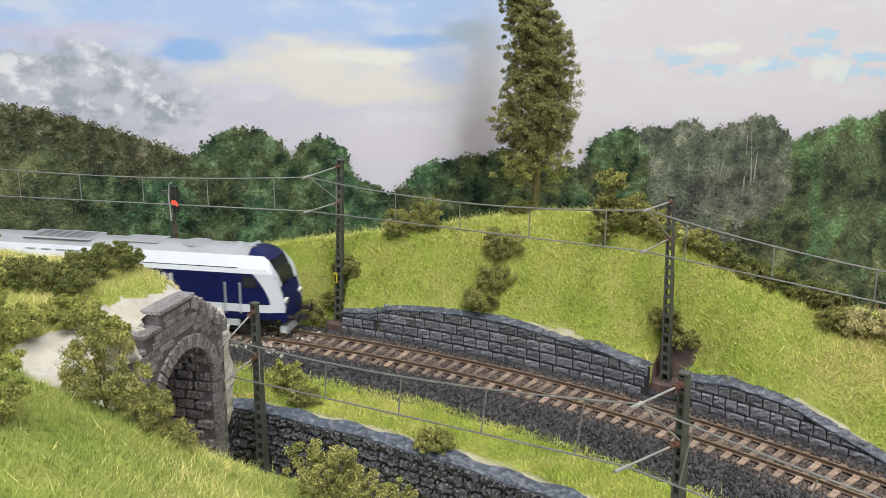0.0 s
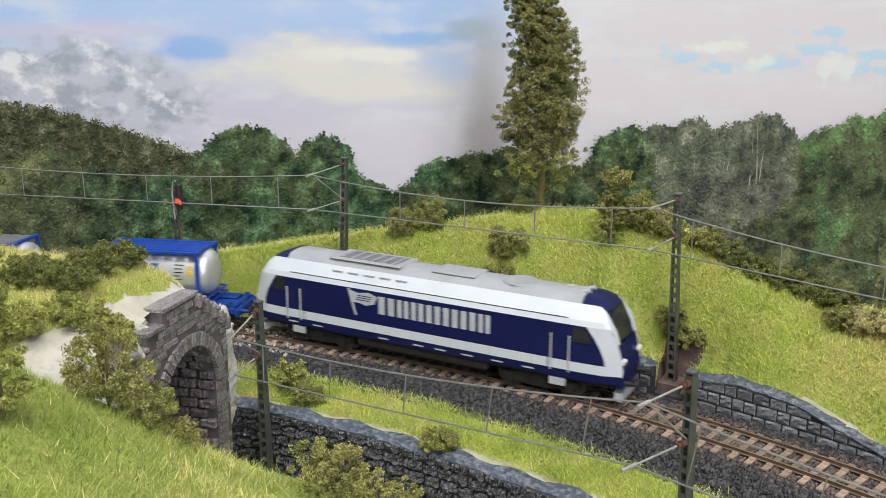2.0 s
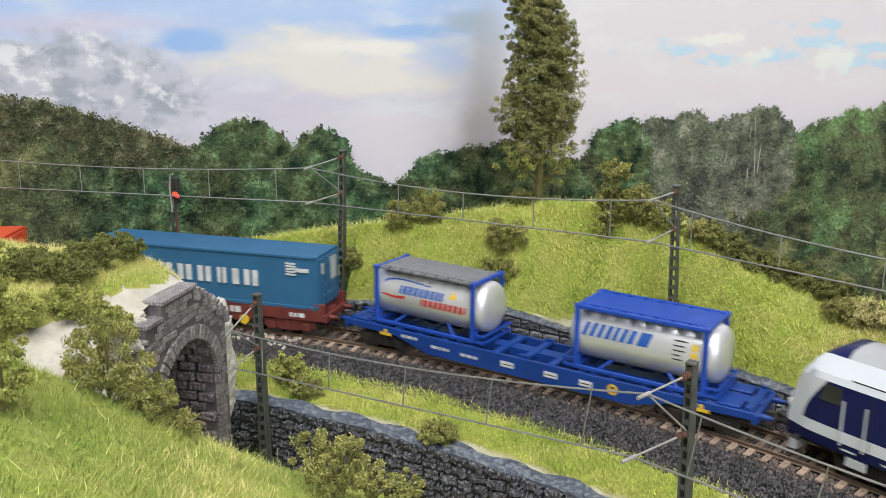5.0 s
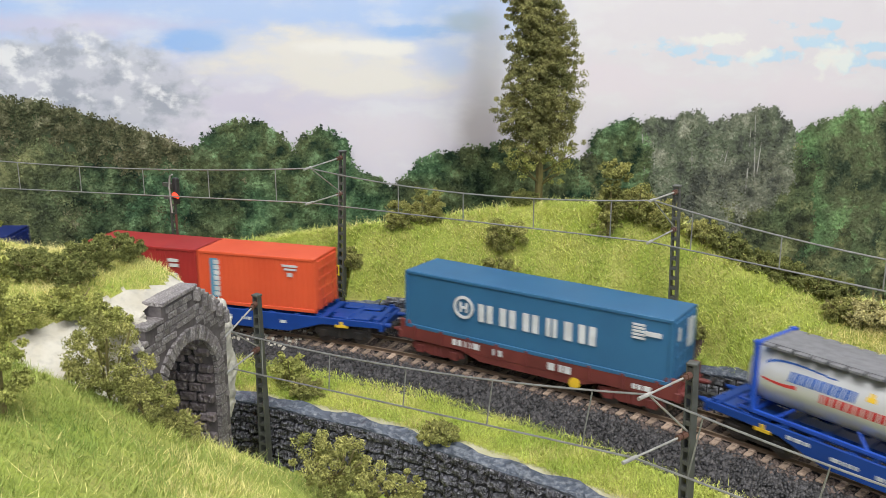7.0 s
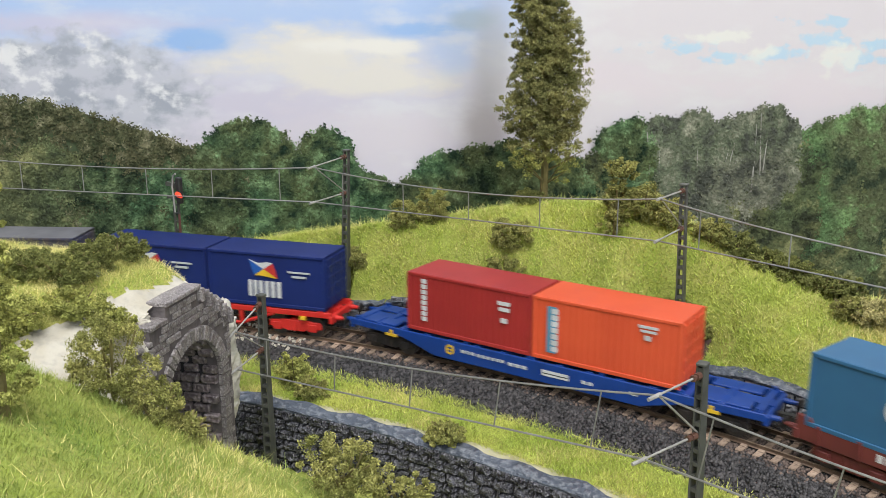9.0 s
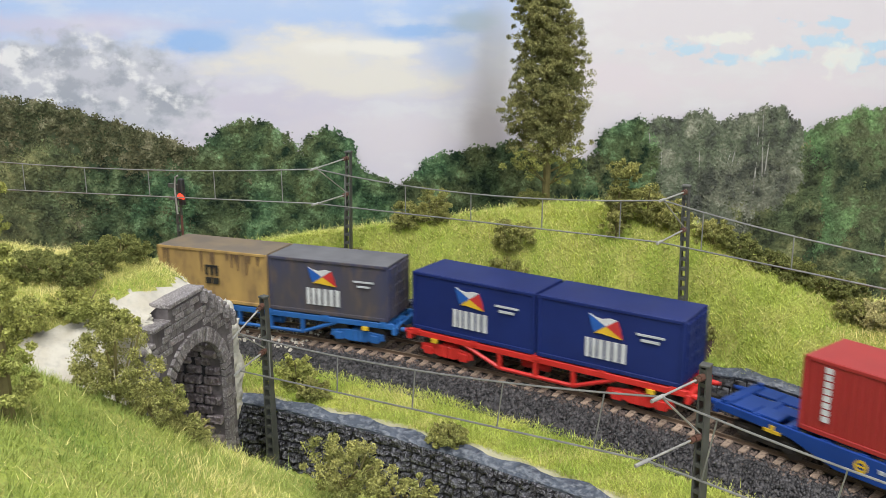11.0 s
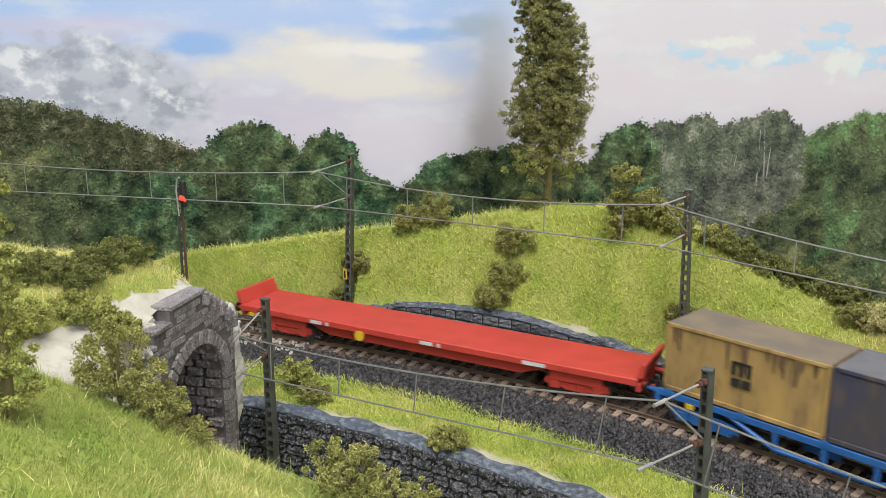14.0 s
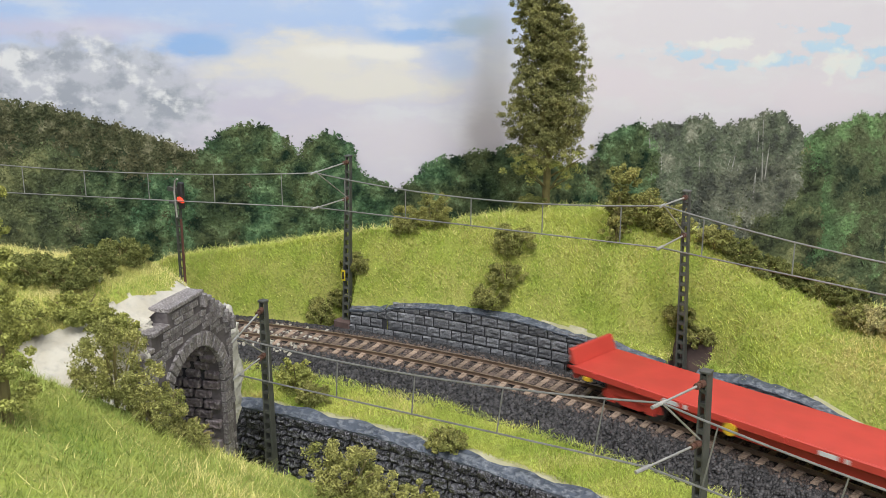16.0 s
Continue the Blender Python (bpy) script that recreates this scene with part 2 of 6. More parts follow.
# ---- mesh helpers ----
class M:
    """Collects vertices and faces in full-size metres."""

    def __init__(self):
        self.v, self.f, self.mi = [], [], []

    def add(self, verts, faces, mi=0):
        k = len(self.v)
        self.v += [tuple(p) for p in verts]
        self.f += [tuple(i + k for i in q) for q in faces]
        self.mi += [mi] * len(faces)
        return self

    def box(self, x0, x1, y0, y1, z0, z1, tf=None):
        p = [Vector(q) for q in ((x0, y0, z0), (x1, y0, z0), (x1, y1, z0), (x0, y1, z0), (x0, y0, z1), (x1, y0, z1), (x1, y1, z1), (x0, y1, z1))]
        if tf:
            p = [tf @ q for q in p]
        return self.add(p, [(0, 3, 2, 1), (4, 5, 6, 7), (0, 1, 5, 4), (1, 2, 6, 5), (2, 3, 7, 6), (3, 0, 4, 7)])

    def cyl(self, a, b, r0, r1=None, n=8, caps=True):
        a, b = Vector(a), Vector(b)
        r1 = r0 if r1 is None else r1
        d = (b - a).normalized()
        u = d.orthogonal().normalized()
        w = d.cross(u)
        ring = [(math.cos(2 * math.pi * i / n), math.sin(2 * math.pi * i / n)) for i in range(n)]
        vs = [a + (u * c + w * s) * r0 for c, s in ring] + [b + (u * c + w * s) * r1 for c, s in ring]
        fs = [(i, (i + 1) % n, n + (i + 1) % n, n + i) for i in range(n)]
        if caps:
            fs += [tuple(range(n - 1, -1, -1)), tuple(range(n, 2 * n))]
        return self.add(vs, fs)

    def tube(self, pts, r, n=6):
        pts = [Vector(p) for p in pts]
        rings = []
        u = (pts[1] - pts[0]).normalized().orthogonal().normalized()
        for i, p in enumerate(pts):
            d = (pts[min(i + 1, len(pts) - 1)] - pts[max(i - 1, 0)]).normalized()
            u = (u - d * u.dot(d)).normalized()
            w = d.cross(u)
            rings.append([p + (u * math.cos(2 * math.pi * k / n) + w * math.sin(2 * math.pi * k / n)) * r for k in range(n)])
        return self.loft(rings, close=True, ends=True)

    def prism(self, pts, y0, y1):
        """A polygon of (x, z), counter-clockwise seen from -y, pushed from y0 to y1."""
        n = len(pts)
        vs = [(x, y0, z) for x, z in pts] + [(x, y1, z) for x, z in pts]
        return self.add(vs, [tuple(range(n)), tuple(range(2 * n - 1, n - 1, -1))] + [((i + 1) % n, i, n + i, n + (i + 1) % n) for i in range(n)])

    def loft(self, rings, close=False, ends=False):
        n = len(rings[0])
        vs = [p for r in rings for p in r]
        fs = []
        for k in range(len(rings) - 1):
            for i in range(n if close else n - 1):
                j = (i + 1) % n
                fs.append((k * n + i, k * n + j, (k + 1) * n + j, (k + 1) * n + i))
        if ends:
            fs += [tuple(range(n - 1, -1, -1)), tuple(range((len(rings) - 1) * n, len(rings) * n))]
        return self.add(vs, fs)

    def mesh(self, name, mats, bevel=0.0, smooth=False):
        me = bpy.data.meshes.new(name)
        me.from_pydata([(x * S, y * S, z * S) for x, y, z in self.v], [], self.f)
        mats = mats if isinstance(mats, (list, tuple)) else [mats]
        for m in mats:
            me.materials.append(m)
        if len(mats) > 1:
            me.polygons.foreach_set("material_index", self.mi)
        bm = bmesh.new()
        bm.from_mesh(me)
        bmesh.ops.recalc_face_normals(bm, faces=bm.faces)
        if bevel:
            bmesh.ops.bevel(bm, geom=[e for e in bm.edges if len(e.link_faces) == 2 and e.calc_face_angle(0) > 0.6],
                            offset=bevel * S, segments=1, affect="EDGES", clamp_overlap=True)
        bm.to_mesh(me)
        bm.free()
        if smooth:
            me.shade_smooth()
            me.set_sharp_from_angle(angle=radians(38))
        return me


def part(name, m, material, parent, label="", at=None, bevel=0.0, smooth=False):
    ob = new(name, m.mesh(name, material, bevel, smooth))
    ob.parent = parent
    if at:
        ob.location = Vector(at) * S
    return tagged(ob, label) if label else ob


def thing(name, x, y, z, label, category, group="", rz=0.0, kind=""):
    ob = new(name)
    ob.empty_display_size = 0.01
    ob.matrix_basis = pose(x * S, y * S, z * S, 0, 0, rz)
    return tagged(ob, label, category, group, kind)


def solid(name, m, material, label, category, group="", kind="", bevel=0.0, smooth=False, at=(0, 0, 0)):
    ob = new(name, m.mesh(name, material, bevel, smooth))
    ob.location = Vector(at) * S
    return tagged(ob, label, category, group, kind)


def pol(s, off, z=0.0):
    """A place by arc length along the upper track, distance outward from its middle, and height."""
    a = s / RAD
    return Vector((CX + (RAD + off) * math.sin(a), CY + (RAD + off) * math.cos(a), z))


def cloud(name, verts, per, material, parent=None):
    """Many small separate faces of per corners each, from an array in full-size metres."""
    me = bpy.data.meshes.new(name)
    nv = len(verts)
    nf = nv // per
    me.vertices.add(nv)
    me.vertices.foreach_set("co", (np.asarray(verts, np.float32) * S).ravel())
    me.loops.add(nv)
    me.loops.foreach_set("vertex_index", np.arange(nv, dtype=np.int32))
    me.polygons.add(nf)
    me.polygons.foreach_set("loop_start", np.arange(0, nv, per, dtype=np.int32))
    me.update(calc_edges=True)
    me.materials.append(material)
    ob = new(name, me)
    ob.parent = parent
    return ob


RNG = np.random.default_rng(7)


def interp(x, xs, ys):
    return np.interp(x, xs, ys)


def wob(x, y, k=1.0, seed=0.0):
    """A cheap smooth unevenness, about -1 to 1."""
    return (np.sin(x * 1.3 * k + seed) * np.cos(y * 1.7 * k - seed) + np.sin((x + y) * 0.7 * k + 2 * seed) + 0.6 * np.sin((x - 1.6 * y) * 2.3 * k + seed)) / 2.6


# ---- ground forms ----
NX, NY = math.cos(radians(20)), math.sin(radians(20))     # the way the tunnel portal faces
PX, PY = -0.9, -11.2                                       # its middle


def wall_top(s):
    return interp(s, [-16, -10.9, -10.7, -9.0, -8.4, -4.2, -1.2, 2.3, 4.6, 5.6, 8, 10.5, 12.5, 14.2, 22], [-0.45, -0.45, 0.75, 0.9, 1.2, 1.62, 1.5, 1.2, 0.76, 0.80, 1.1, 0.95, 0.35, -0.15, -0.3])


def ridge(s):
    return interp(s, [-26, -18, -14, -9, -3, 1.5, 4.6, 7, 9.6, 12, 14, 20, 40], [1.0, 2.6, 3.5, 4.4, 5.7, 6.2, 5.2, 4.3, 3.7, 3.4, 3.1, 2.0, 1.0])


def ridge_off(s):
    return interp(s, [-26, -14, -10, -7, -2, 3, 40], [4.0, 4.4, 4.8, 5.4, 7.2, 6.1, 6.1])


def hill_start(s):
    """Where the hillside begins: back from the track by the masts."""
    return interp(s, [-26, -14, -13, -11.0, -10.75, 4.35, 4.45, 5.95, 6.0], [2.45, 2.5, 3.2, 3.35, 2.45, 2.45, 3.95, 3.95, 2.45])


def slope_start(s):
    """Where the slope itself begins to rise."""
    return interp(s, [-26, -14, -13, -11.0, -10.75, 1.5, 4.2, 6.0, 8.5], [2.45, 2.5, 3.2, 3.35, 2.45, 2.45, 3.7, 3.7, 2.45])


def hill_z(s, off):
    w, r, ro, h0 = wall_top(s), ridge(s), ridge_off(s), slope_start(s)
    f = np.clip((off - h0) / (ro - h0), 0, 1)
    z = w + (r - w) * np.sin(f * np.pi / 2) ** 1.15
    z = z - np.clip(off - ro, 0, 30) ** 1.4 * 0.16
    return z + 0.10 * wob(s, off, 1.0) * np.clip((off - h0) * 2, 0, 1)


def left_z(x, y):
    n = (x - PX) * NX + (y - PY) * NY
    t = -(x - PX) * NY + (y - PY) * NX
    zl = interp(t, [-14, -9, -7.2, -5.0, -3.2, -1.5, 0.6, 1.6, 2.3, 2.8, 3.2], [6.3, 5.9, 5.4, 5.7, 6.0, 6.35, 6.2, 5.2, 4.0, 0.0, -3.8])
    zl = zl + interp(n, [-9, -3, -1.0, 0], [0.55, 0.5, 0.05, -0.4]) - np.clip(n + 0.12, 0, 50) * interp(t, [-5.5, -3.4], [2.4, 60.0])
    zl = zl + 0.14 * wob(x, y, 1.1, 1.0)
    parapet = interp(t, [-4.6, -3.7, -2.9, -1.9, 0.35, 0.9, 1.4, 1.9, 2.35, 2.8], [4.5, 4.80, 5.15, 5.65, 5.75, 5.40, 5.05, 4.65, 4.25, 3.6])
    zl = np.where((t > -5.5) & (t < 3.0), np.minimum(zl, parapet + 0.04 + np.clip(-n - 0.55, 0, 9) * 0.75 + np.clip(-3.7 - t, 0, 9) * 2.5), zl)
    e = (x - 8.0) * -0.66 + (y + 18.5) * 0.75
    fg = np.minimum(-1.53 - 0.26 * x - 0.494 * y, 8.6 + 0 * x) - np.clip(e, 0, 50) * 1.9 - np.clip(x - 11.5, 0, 50) * 0.9
    fg = fg + 0.10 * wob(x, y, 0.9, 2.0)
    return np.maximum(np.maximum(zl, fg), -3.7), n, t, e


def plaster_here(x, y):
    z, n, t, e = left_z(x, y)
    near_portal = (n > -0.85 - 0.75 * np.clip((-t - 0.6) / 2.0, 0, 1) - 0.3 * wob(x, y, 1.4)) & (t > -5.2) & (t < 4.5) & (z > -3)
    path = (np.hypot((x - 0.9) / 1.9, (y + 17.0) / 1.15) < 1 + 0.25 * wob(x, y, 2.0)) & (e > 0.4)
    rim = (e > 0.25 + 0.1 * wob(x, y, 3)) & (x > 6.2) & (n > 1.0)
    return near_portal | path | rim


def grid(name, place, us, vs, pick, mats, label, category, skip=None):
    """A sheet over two parameters; place, pick and skip take arrays."""
    U, V = np.meshgrid(us, vs, indexing="ij")
    P = np.stack(place(U, V), -1)
    k = len(vs)
    pk = pick(U + (us[1] - us[0]) / 2, V + (vs[1] - vs[0]) / 2).astype(int)
    sk = skip(P) if skip else np.zeros(U.shape, bool)
    m = M()
    m.v = [tuple(p) for p in P.reshape(-1, 3).tolist()]
    for i in range(len(us) - 1):
        for j in range(k - 1):
            if not sk[i, j]:
                m.f.append((i * k + j, (i + 1) * k + j, (i + 1) * k + j + 1, i * k + j + 1))
                m.mi.append(int(pk[i, j]))
    return solid(name, m, mats, label, category, kind="structure", smooth=True)


def bank(s, o):
    """The hillside: out from the track by o at arc length s."""
    z = np.where(o < hill_start(s), np.where((s > 4) & (s < 6.2), -0.55 + 0.75 * np.clip((o - 2.9) / 1.0, 0, 1), -0.55), hill_z(s, o))
    return CX + (RAD + o) * np.sin(s / RAD), CY + (RAD + o) * np.cos(s / RAD), z


def cut_face(P):
    """The upright cut behind the portal wall, which stays open for the tunnel."""
    z = P[..., 2]
    t = -(P[..., 0] - PX) * NY + (P[..., 1] - PY) * NX
    n = (P[..., 0] - PX) * NX + (P[..., 1] - PY) * NY
    return (n > -0.5) & (n < 1.2) & (t > -3.7) & (t < 3.4) & (z > -3.5)


for nm, q in (("floor", (-240, 240, -240, 240, -86, -80)), ("wall_north", (-240, 240, 170, 176, -80, 150)), ("wall_south", (-240, 240, -246, -240, -80, 150)),
              ("wall_east", (240, 246, -240, 170, -80, 150)), ("wall_west", (-246, -240, -240, 170, -80, 150)), ("ceiling", (-240, 240, -240, 176, 150, 156))):
    solid(nm, M().box(*q), ROOMW, "plain white room " + nm.split("_")[0], nm.split("_")[0], kind="structure")
ground = M().box(-80, 110, -135, 75, -6.0, -3.8)
solid("ground", ground, BOARD, "plain brown baseboard under the model landscape", "ground", kind="structure")

RIM = mat("sandy_plaster_rim", (0.36, 0.34, 0.20), (0.46, 0.43, 0.30), 0.9, scale=1.5, fine=7, bump=0.5, dist=0.06)
grid("hillside", bank, np.linspace(-26, 40, 661), np.r_[2.40, np.linspace(2.46, 3.1, 9), np.linspace(3.2, 15, 60)],
     lambda s, o: np.where((o < hill_start(s) + 0.25) & (s < -10.8), 2, np.where((o < hill_start(s) + 0.22) & (s > 4.3) & (s < 6.05), 3, np.where((o < 2.62 + 0.10 * wob(s, o, 1.4)) & (s > -1), 1, 0))), [SOIL, RIM, SOIL, BASEM],
     "grassy model hillside behind the track, sandy plaster at its lower rim", "hill")
grid("tunnel_hill", lambda x, y: (x, y, left_z(x, y)[0]), np.linspace(-16, 16, 261), np.linspace(-34, -3.6, 249),
     lambda x, y: plaster_here(x, y), [SOIL, PLASTER],
     "grassy model hill over the tunnel with bare white plaster patches", "hill", cut_face)


# ---- track bed ----
def sweep(profile, s0, s1, n):
    m = M()
    m.loft([[pol(s0 + (s1 - s0) * i / n, o, z) for o, z in profile] for i in range(n + 1)])
    return m


FULL = 2 * math.pi * RAD
solid("embankment", sweep([(-6.25, -3.8), (-6.25, -1.12), (-3.6, -0.72), (-3.0, -0.66)], 0, FULL, 240), SOIL,
      "grassy embankment verge above the lower wall", "embankment", kind="structure", smooth=True)
solid("ballast_bed", sweep([(-3.15, -0.76), (-2.1, -0.30), (-1.7, -0.24), (1.7, -0.24), (2.2, -0.34), (2.6, -0.5), (2.6, -3.8)], 0, FULL, 240), BALLAST_BED,
      "dark grey ballast bed of the model track", "ballast", kind="structure", smooth=True)
for name, o in (("rail_inner", -0.7525), ("rail_outer", 0.7525)):
    rail = thing(name, 0, 0, 0, "rusty brown model rail with a worn bright head", "rail", "rails of the track", kind="structure")
    part("rail_web", sweep([(o - 0.07, -0.16), (o - 0.02, -0.13), (o - 0.02, -0.045), (o - 0.045, -0.03), (o - 0.045, -0.004), (o + 0.045, -0.004), (o + 0.045, -0.03), (o + 0.02, -0.045), (o + 0.02, -0.13), (o + 0.07, -0.16)], 0, FULL, 300), RAIL, rail)
    part("rail_head", sweep([(o - 0.04, -0.004), (o - 0.034, 0.0), (o + 0.034, 0.0), (o + 0.04, -0.004)], 0, FULL, 300), RAILTOP, rail, "worn metal rail head")

# ---- backdrop board with a printed sky ----
def sky_material():
    m = bpy.data.materials.new("printed_sky")
    m.use_nodes = True
    n, l = m.node_tree.nodes, m.node_tree.links
    b = n["Principled BSDF"]
    b.inputs["Roughness"].default_value = 0.8
    b.inputs["Specular IOR Level"].default_value = 0.1
    tc = n.new("ShaderNodeTexCoord")
    mp = n.new("ShaderNodeMapping")
    mp.inputs["Scale"].default_value = (87, 87, 87)
    l.new(tc.outputs["Object"], mp.inputs["Vector"])
    sep = n.new("ShaderNodeSeparateXYZ")
    l.new(mp.outputs[0], sep.inputs[0])

    def noise_tex(scale, stretch, detail, shift):
        k = n.new("ShaderNodeMapping")
        k.inputs["Scale"].default_value = stretch
        k.inputs["Location"].default_value = shift
        l.new(mp.outputs[0], k.inputs["Vector"])
        t = n.new("ShaderNodeTexNoise")
        t.inputs["Scale"].default_value = scale
        t.inputs["Detail"].default_value = detail
        t.inputs["Roughness"].default_value = 0.55
        l.new(k.outputs[0], t.inputs["Vector"])
        return t.outputs["Fac"]

    def span(value, a, b_, lo=0.0, hi=1.0):
        r = n.new("ShaderNodeMapRange")
        r.interpolation_type = "SMOOTHSTEP"
        for k, v in (("From Min", a), ("From Max", b_), ("To Min", lo), ("To Max", hi)):
            r.inputs[k].default_value = v
        l.new(value, r.inputs["Value"])
        return r.outputs[0]

    def mul(a, c):
        k = n.new("ShaderNodeMath")
        k.operation = "MULTIPLY"
        l.new(a, k.inputs[0])
        l.new(c, k.inputs[1])
        return k.outputs[0]

    def mix(fac, a, colour):
        k = n.new("ShaderNodeMix")
        k.data_type = "RGBA"
        if isinstance(a, tuple):
            k.inputs["A"].default_value = (*a, 1)
        else:
            l.new(a, k.inputs["A"])
        k.inputs["B"].default_value = (*colour, 1)
        l.new(fac, k.inputs["Factor"])
        return k.outputs["Result"]

    x, z = sep.outputs[0], sep.outputs[2]
    drift = noise_tex(0.42, (0.55, 1, 1.4), 8, (2.0, 0, 7.0))
    fluff = noise_tex(0.9, (0.8, 1, 1.2), 6, (5.0, 0, 3.0))

    def patch_at(cx, cz, rx, rz, ragged=3.2, source=None, inner=0.35, outer=1.25):
        """A soft cloud or gap of ragged outline round a place of the sheet."""
        k = n.new("ShaderNodeMapping")
        k.inputs["Scale"].default_value = (1 / rx, 0, 1 / rz)
        k.inputs["Location"].default_value = (-cx / rx, 0, -cz / rz)
        l.new(mp.outputs[0], k.inputs["Vector"])
        v = n.new("ShaderNodeVectorMath")
        v.operation = "LENGTH"
        l.new(k.outputs[0], v.inputs[0])
        w = n.new("ShaderNodeMath")
        w.operation = "MULTIPLY_ADD"
        l.new(source or drift, w.inputs[0])
        w.inputs[1].default_value = ragged
        l.new(v.outputs["Value"], w.inputs[2])
        return span(w.outputs[0], outer + ragged * 0.5, inner + ragged * 0.5)

    def scaled(fac, k):
        w = n.new("ShaderNodeMath")
        w.operation = "MULTIPLY"
        l.new(fac, w.inputs[0])
        w.inputs[1].default_value = k
        return w.outputs[0]

    BLUE, PALE, CREAM, PINK, WHITE_ = (0.27, 0.43, 0.72), (0.42, 0.52, 0.73), (0.67, 0.645, 0.61), (0.61, 0.565, 0.625), (0.68, 0.68, 0.69)
    c = mix(span(z, 15.2, 10.8), (0.38, 0.50, 0.74), (0.56, 0.555, 0.645))
    c = mix(span(x, 25.0, 33.0), c, (0.635, 0.60, 0.635))
    c = mix(scaled(span(z, 10.5, 7.5), 0.7), c, PINK)
    c = mix(scaled(span(drift, 0.46, 0.66), 0.45), c, WHITE_)
    # violet-grey undersides and cream billows over the middle of the sheet
    c = mix(scaled(patch_at(16.5, 10.0, 7.5, 1.3), 0.5), c, (0.54, 0.50, 0.60))
    c = mix(patch_at(17.0, 12.6, 6.2, 1.5), c, CREAM)
    c = mix(patch_at(20.0, 11.2, 4.6, 1.2), c, CREAM)
    c = mix(scaled(patch_at(20.0, 13.0, 3.6, 0.5), 0.8), c, (0.73, 0.715, 0.68))
    c = mix(scaled(patch_at(5.0, 14.3, 6.0, 0.8), 0.6), c, (0.58, 0.52, 0.62))
    c = mix(scaled(patch_at(20.5, 8.6, 5.0, 1.6), 0.7), c, (0.61, 0.57, 0.63))
    c = mix(scaled(patch_at(34.0, 11.0, 6.0, 1.2), 0.7), c, (0.655, 0.59, 0.64))
    c = mix(scaled(patch_at(46.0, 10.6, 5.5, 1.3), 0.6), c, (0.66, 0.595, 0.64))
    # gaps of blue
    c = mix(scaled(patch_at(10.3, 13.3, 2.6, 0.75), 0.9), c, BLUE)
    c = mix(scaled(patch_at(22.8, 13.9, 3.0, 0.5), 0.8), c, BLUE)
    c = mix(scaled(patch_at(24.6, 12.6, 1.5, 1.1), 0.6), c, PALE)
    c = mix(scaled(patch_at(13.0, 15.4, 9.0, 0.8), 0.6), c, PALE)
    for cx, cz, rx, rz in ((38.0, 12.9, 2.4, 0.35), (41.0, 12.4, 1.8, 0.3), (44.0, 12.3, 1.4, 0.45), (47.0, 13.2, 2.2, 0.4), (49.0, 12.1, 2.0, 0.5), (46.5, 14.3, 1.8, 0.25), (50.5, 12.9, 1.6, 0.35)):
        c = mix(scaled(patch_at(cx, cz, rx, rz, 6.0, fluff), 0.8), c, (0.42, 0.60, 0.74))
    for cx, cz, rx, rz in ((42.5, 12.6, 1.0, 0.55), (47.5, 12.3, 1.5, 0.8), (40.0, 13.4, 1.6, 0.4)):
        c = mix(scaled(patch_at(cx, cz, rx, rz, 4.5, fluff), 0.8), c, (0.72, 0.72, 0.68))
    # grey cumulus towards one end of the board
    zone = patch_at(3.4, 10.4, 7.4, 3.3, 1.0, fluff, 0.75, 1.2)
    puff = noise_tex(0.62, (0.9, 1, 1.15), 8, (1.0, 0, 2.0))
    c = mix(scaled(zone, 0.85), c, (0.47, 0.485, 0.545))
    c = mix(scaled(mul(zone, span(puff, 0.44, 0.60)), 0.9), c, (0.32, 0.345, 0.405))
    c = mix(mul(zone, span(noise_tex(0.75, (0.9, 1, 1.2), 8, (1.3, 0, 1.5)), 0.50, 0.64)), c, (0.68, 0.685, 0.71))
    # shade of the backdrop's crease, painted into the sky colour as grey patches
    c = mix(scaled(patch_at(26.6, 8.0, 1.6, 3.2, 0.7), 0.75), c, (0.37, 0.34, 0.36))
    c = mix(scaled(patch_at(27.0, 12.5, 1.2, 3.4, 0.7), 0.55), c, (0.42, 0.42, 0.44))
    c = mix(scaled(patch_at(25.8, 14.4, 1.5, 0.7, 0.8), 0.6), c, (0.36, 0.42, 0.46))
    l.new(c, b.inputs["Base Color"])
    return m


BDX, BDY, BDR = -25.2, -2.8, 39.1
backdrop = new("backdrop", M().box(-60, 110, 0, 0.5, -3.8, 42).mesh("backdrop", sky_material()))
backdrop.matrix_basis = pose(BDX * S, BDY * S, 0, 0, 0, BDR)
tagged(backdrop, "flat backdrop board printed with a cloudy sky, a crease's shade painted in", "backdrop", kind="structure")
BD = Matrix.Translation((BDX, BDY, 0)) @ Matrix.Rotation(radians(BDR), 4, "Z")


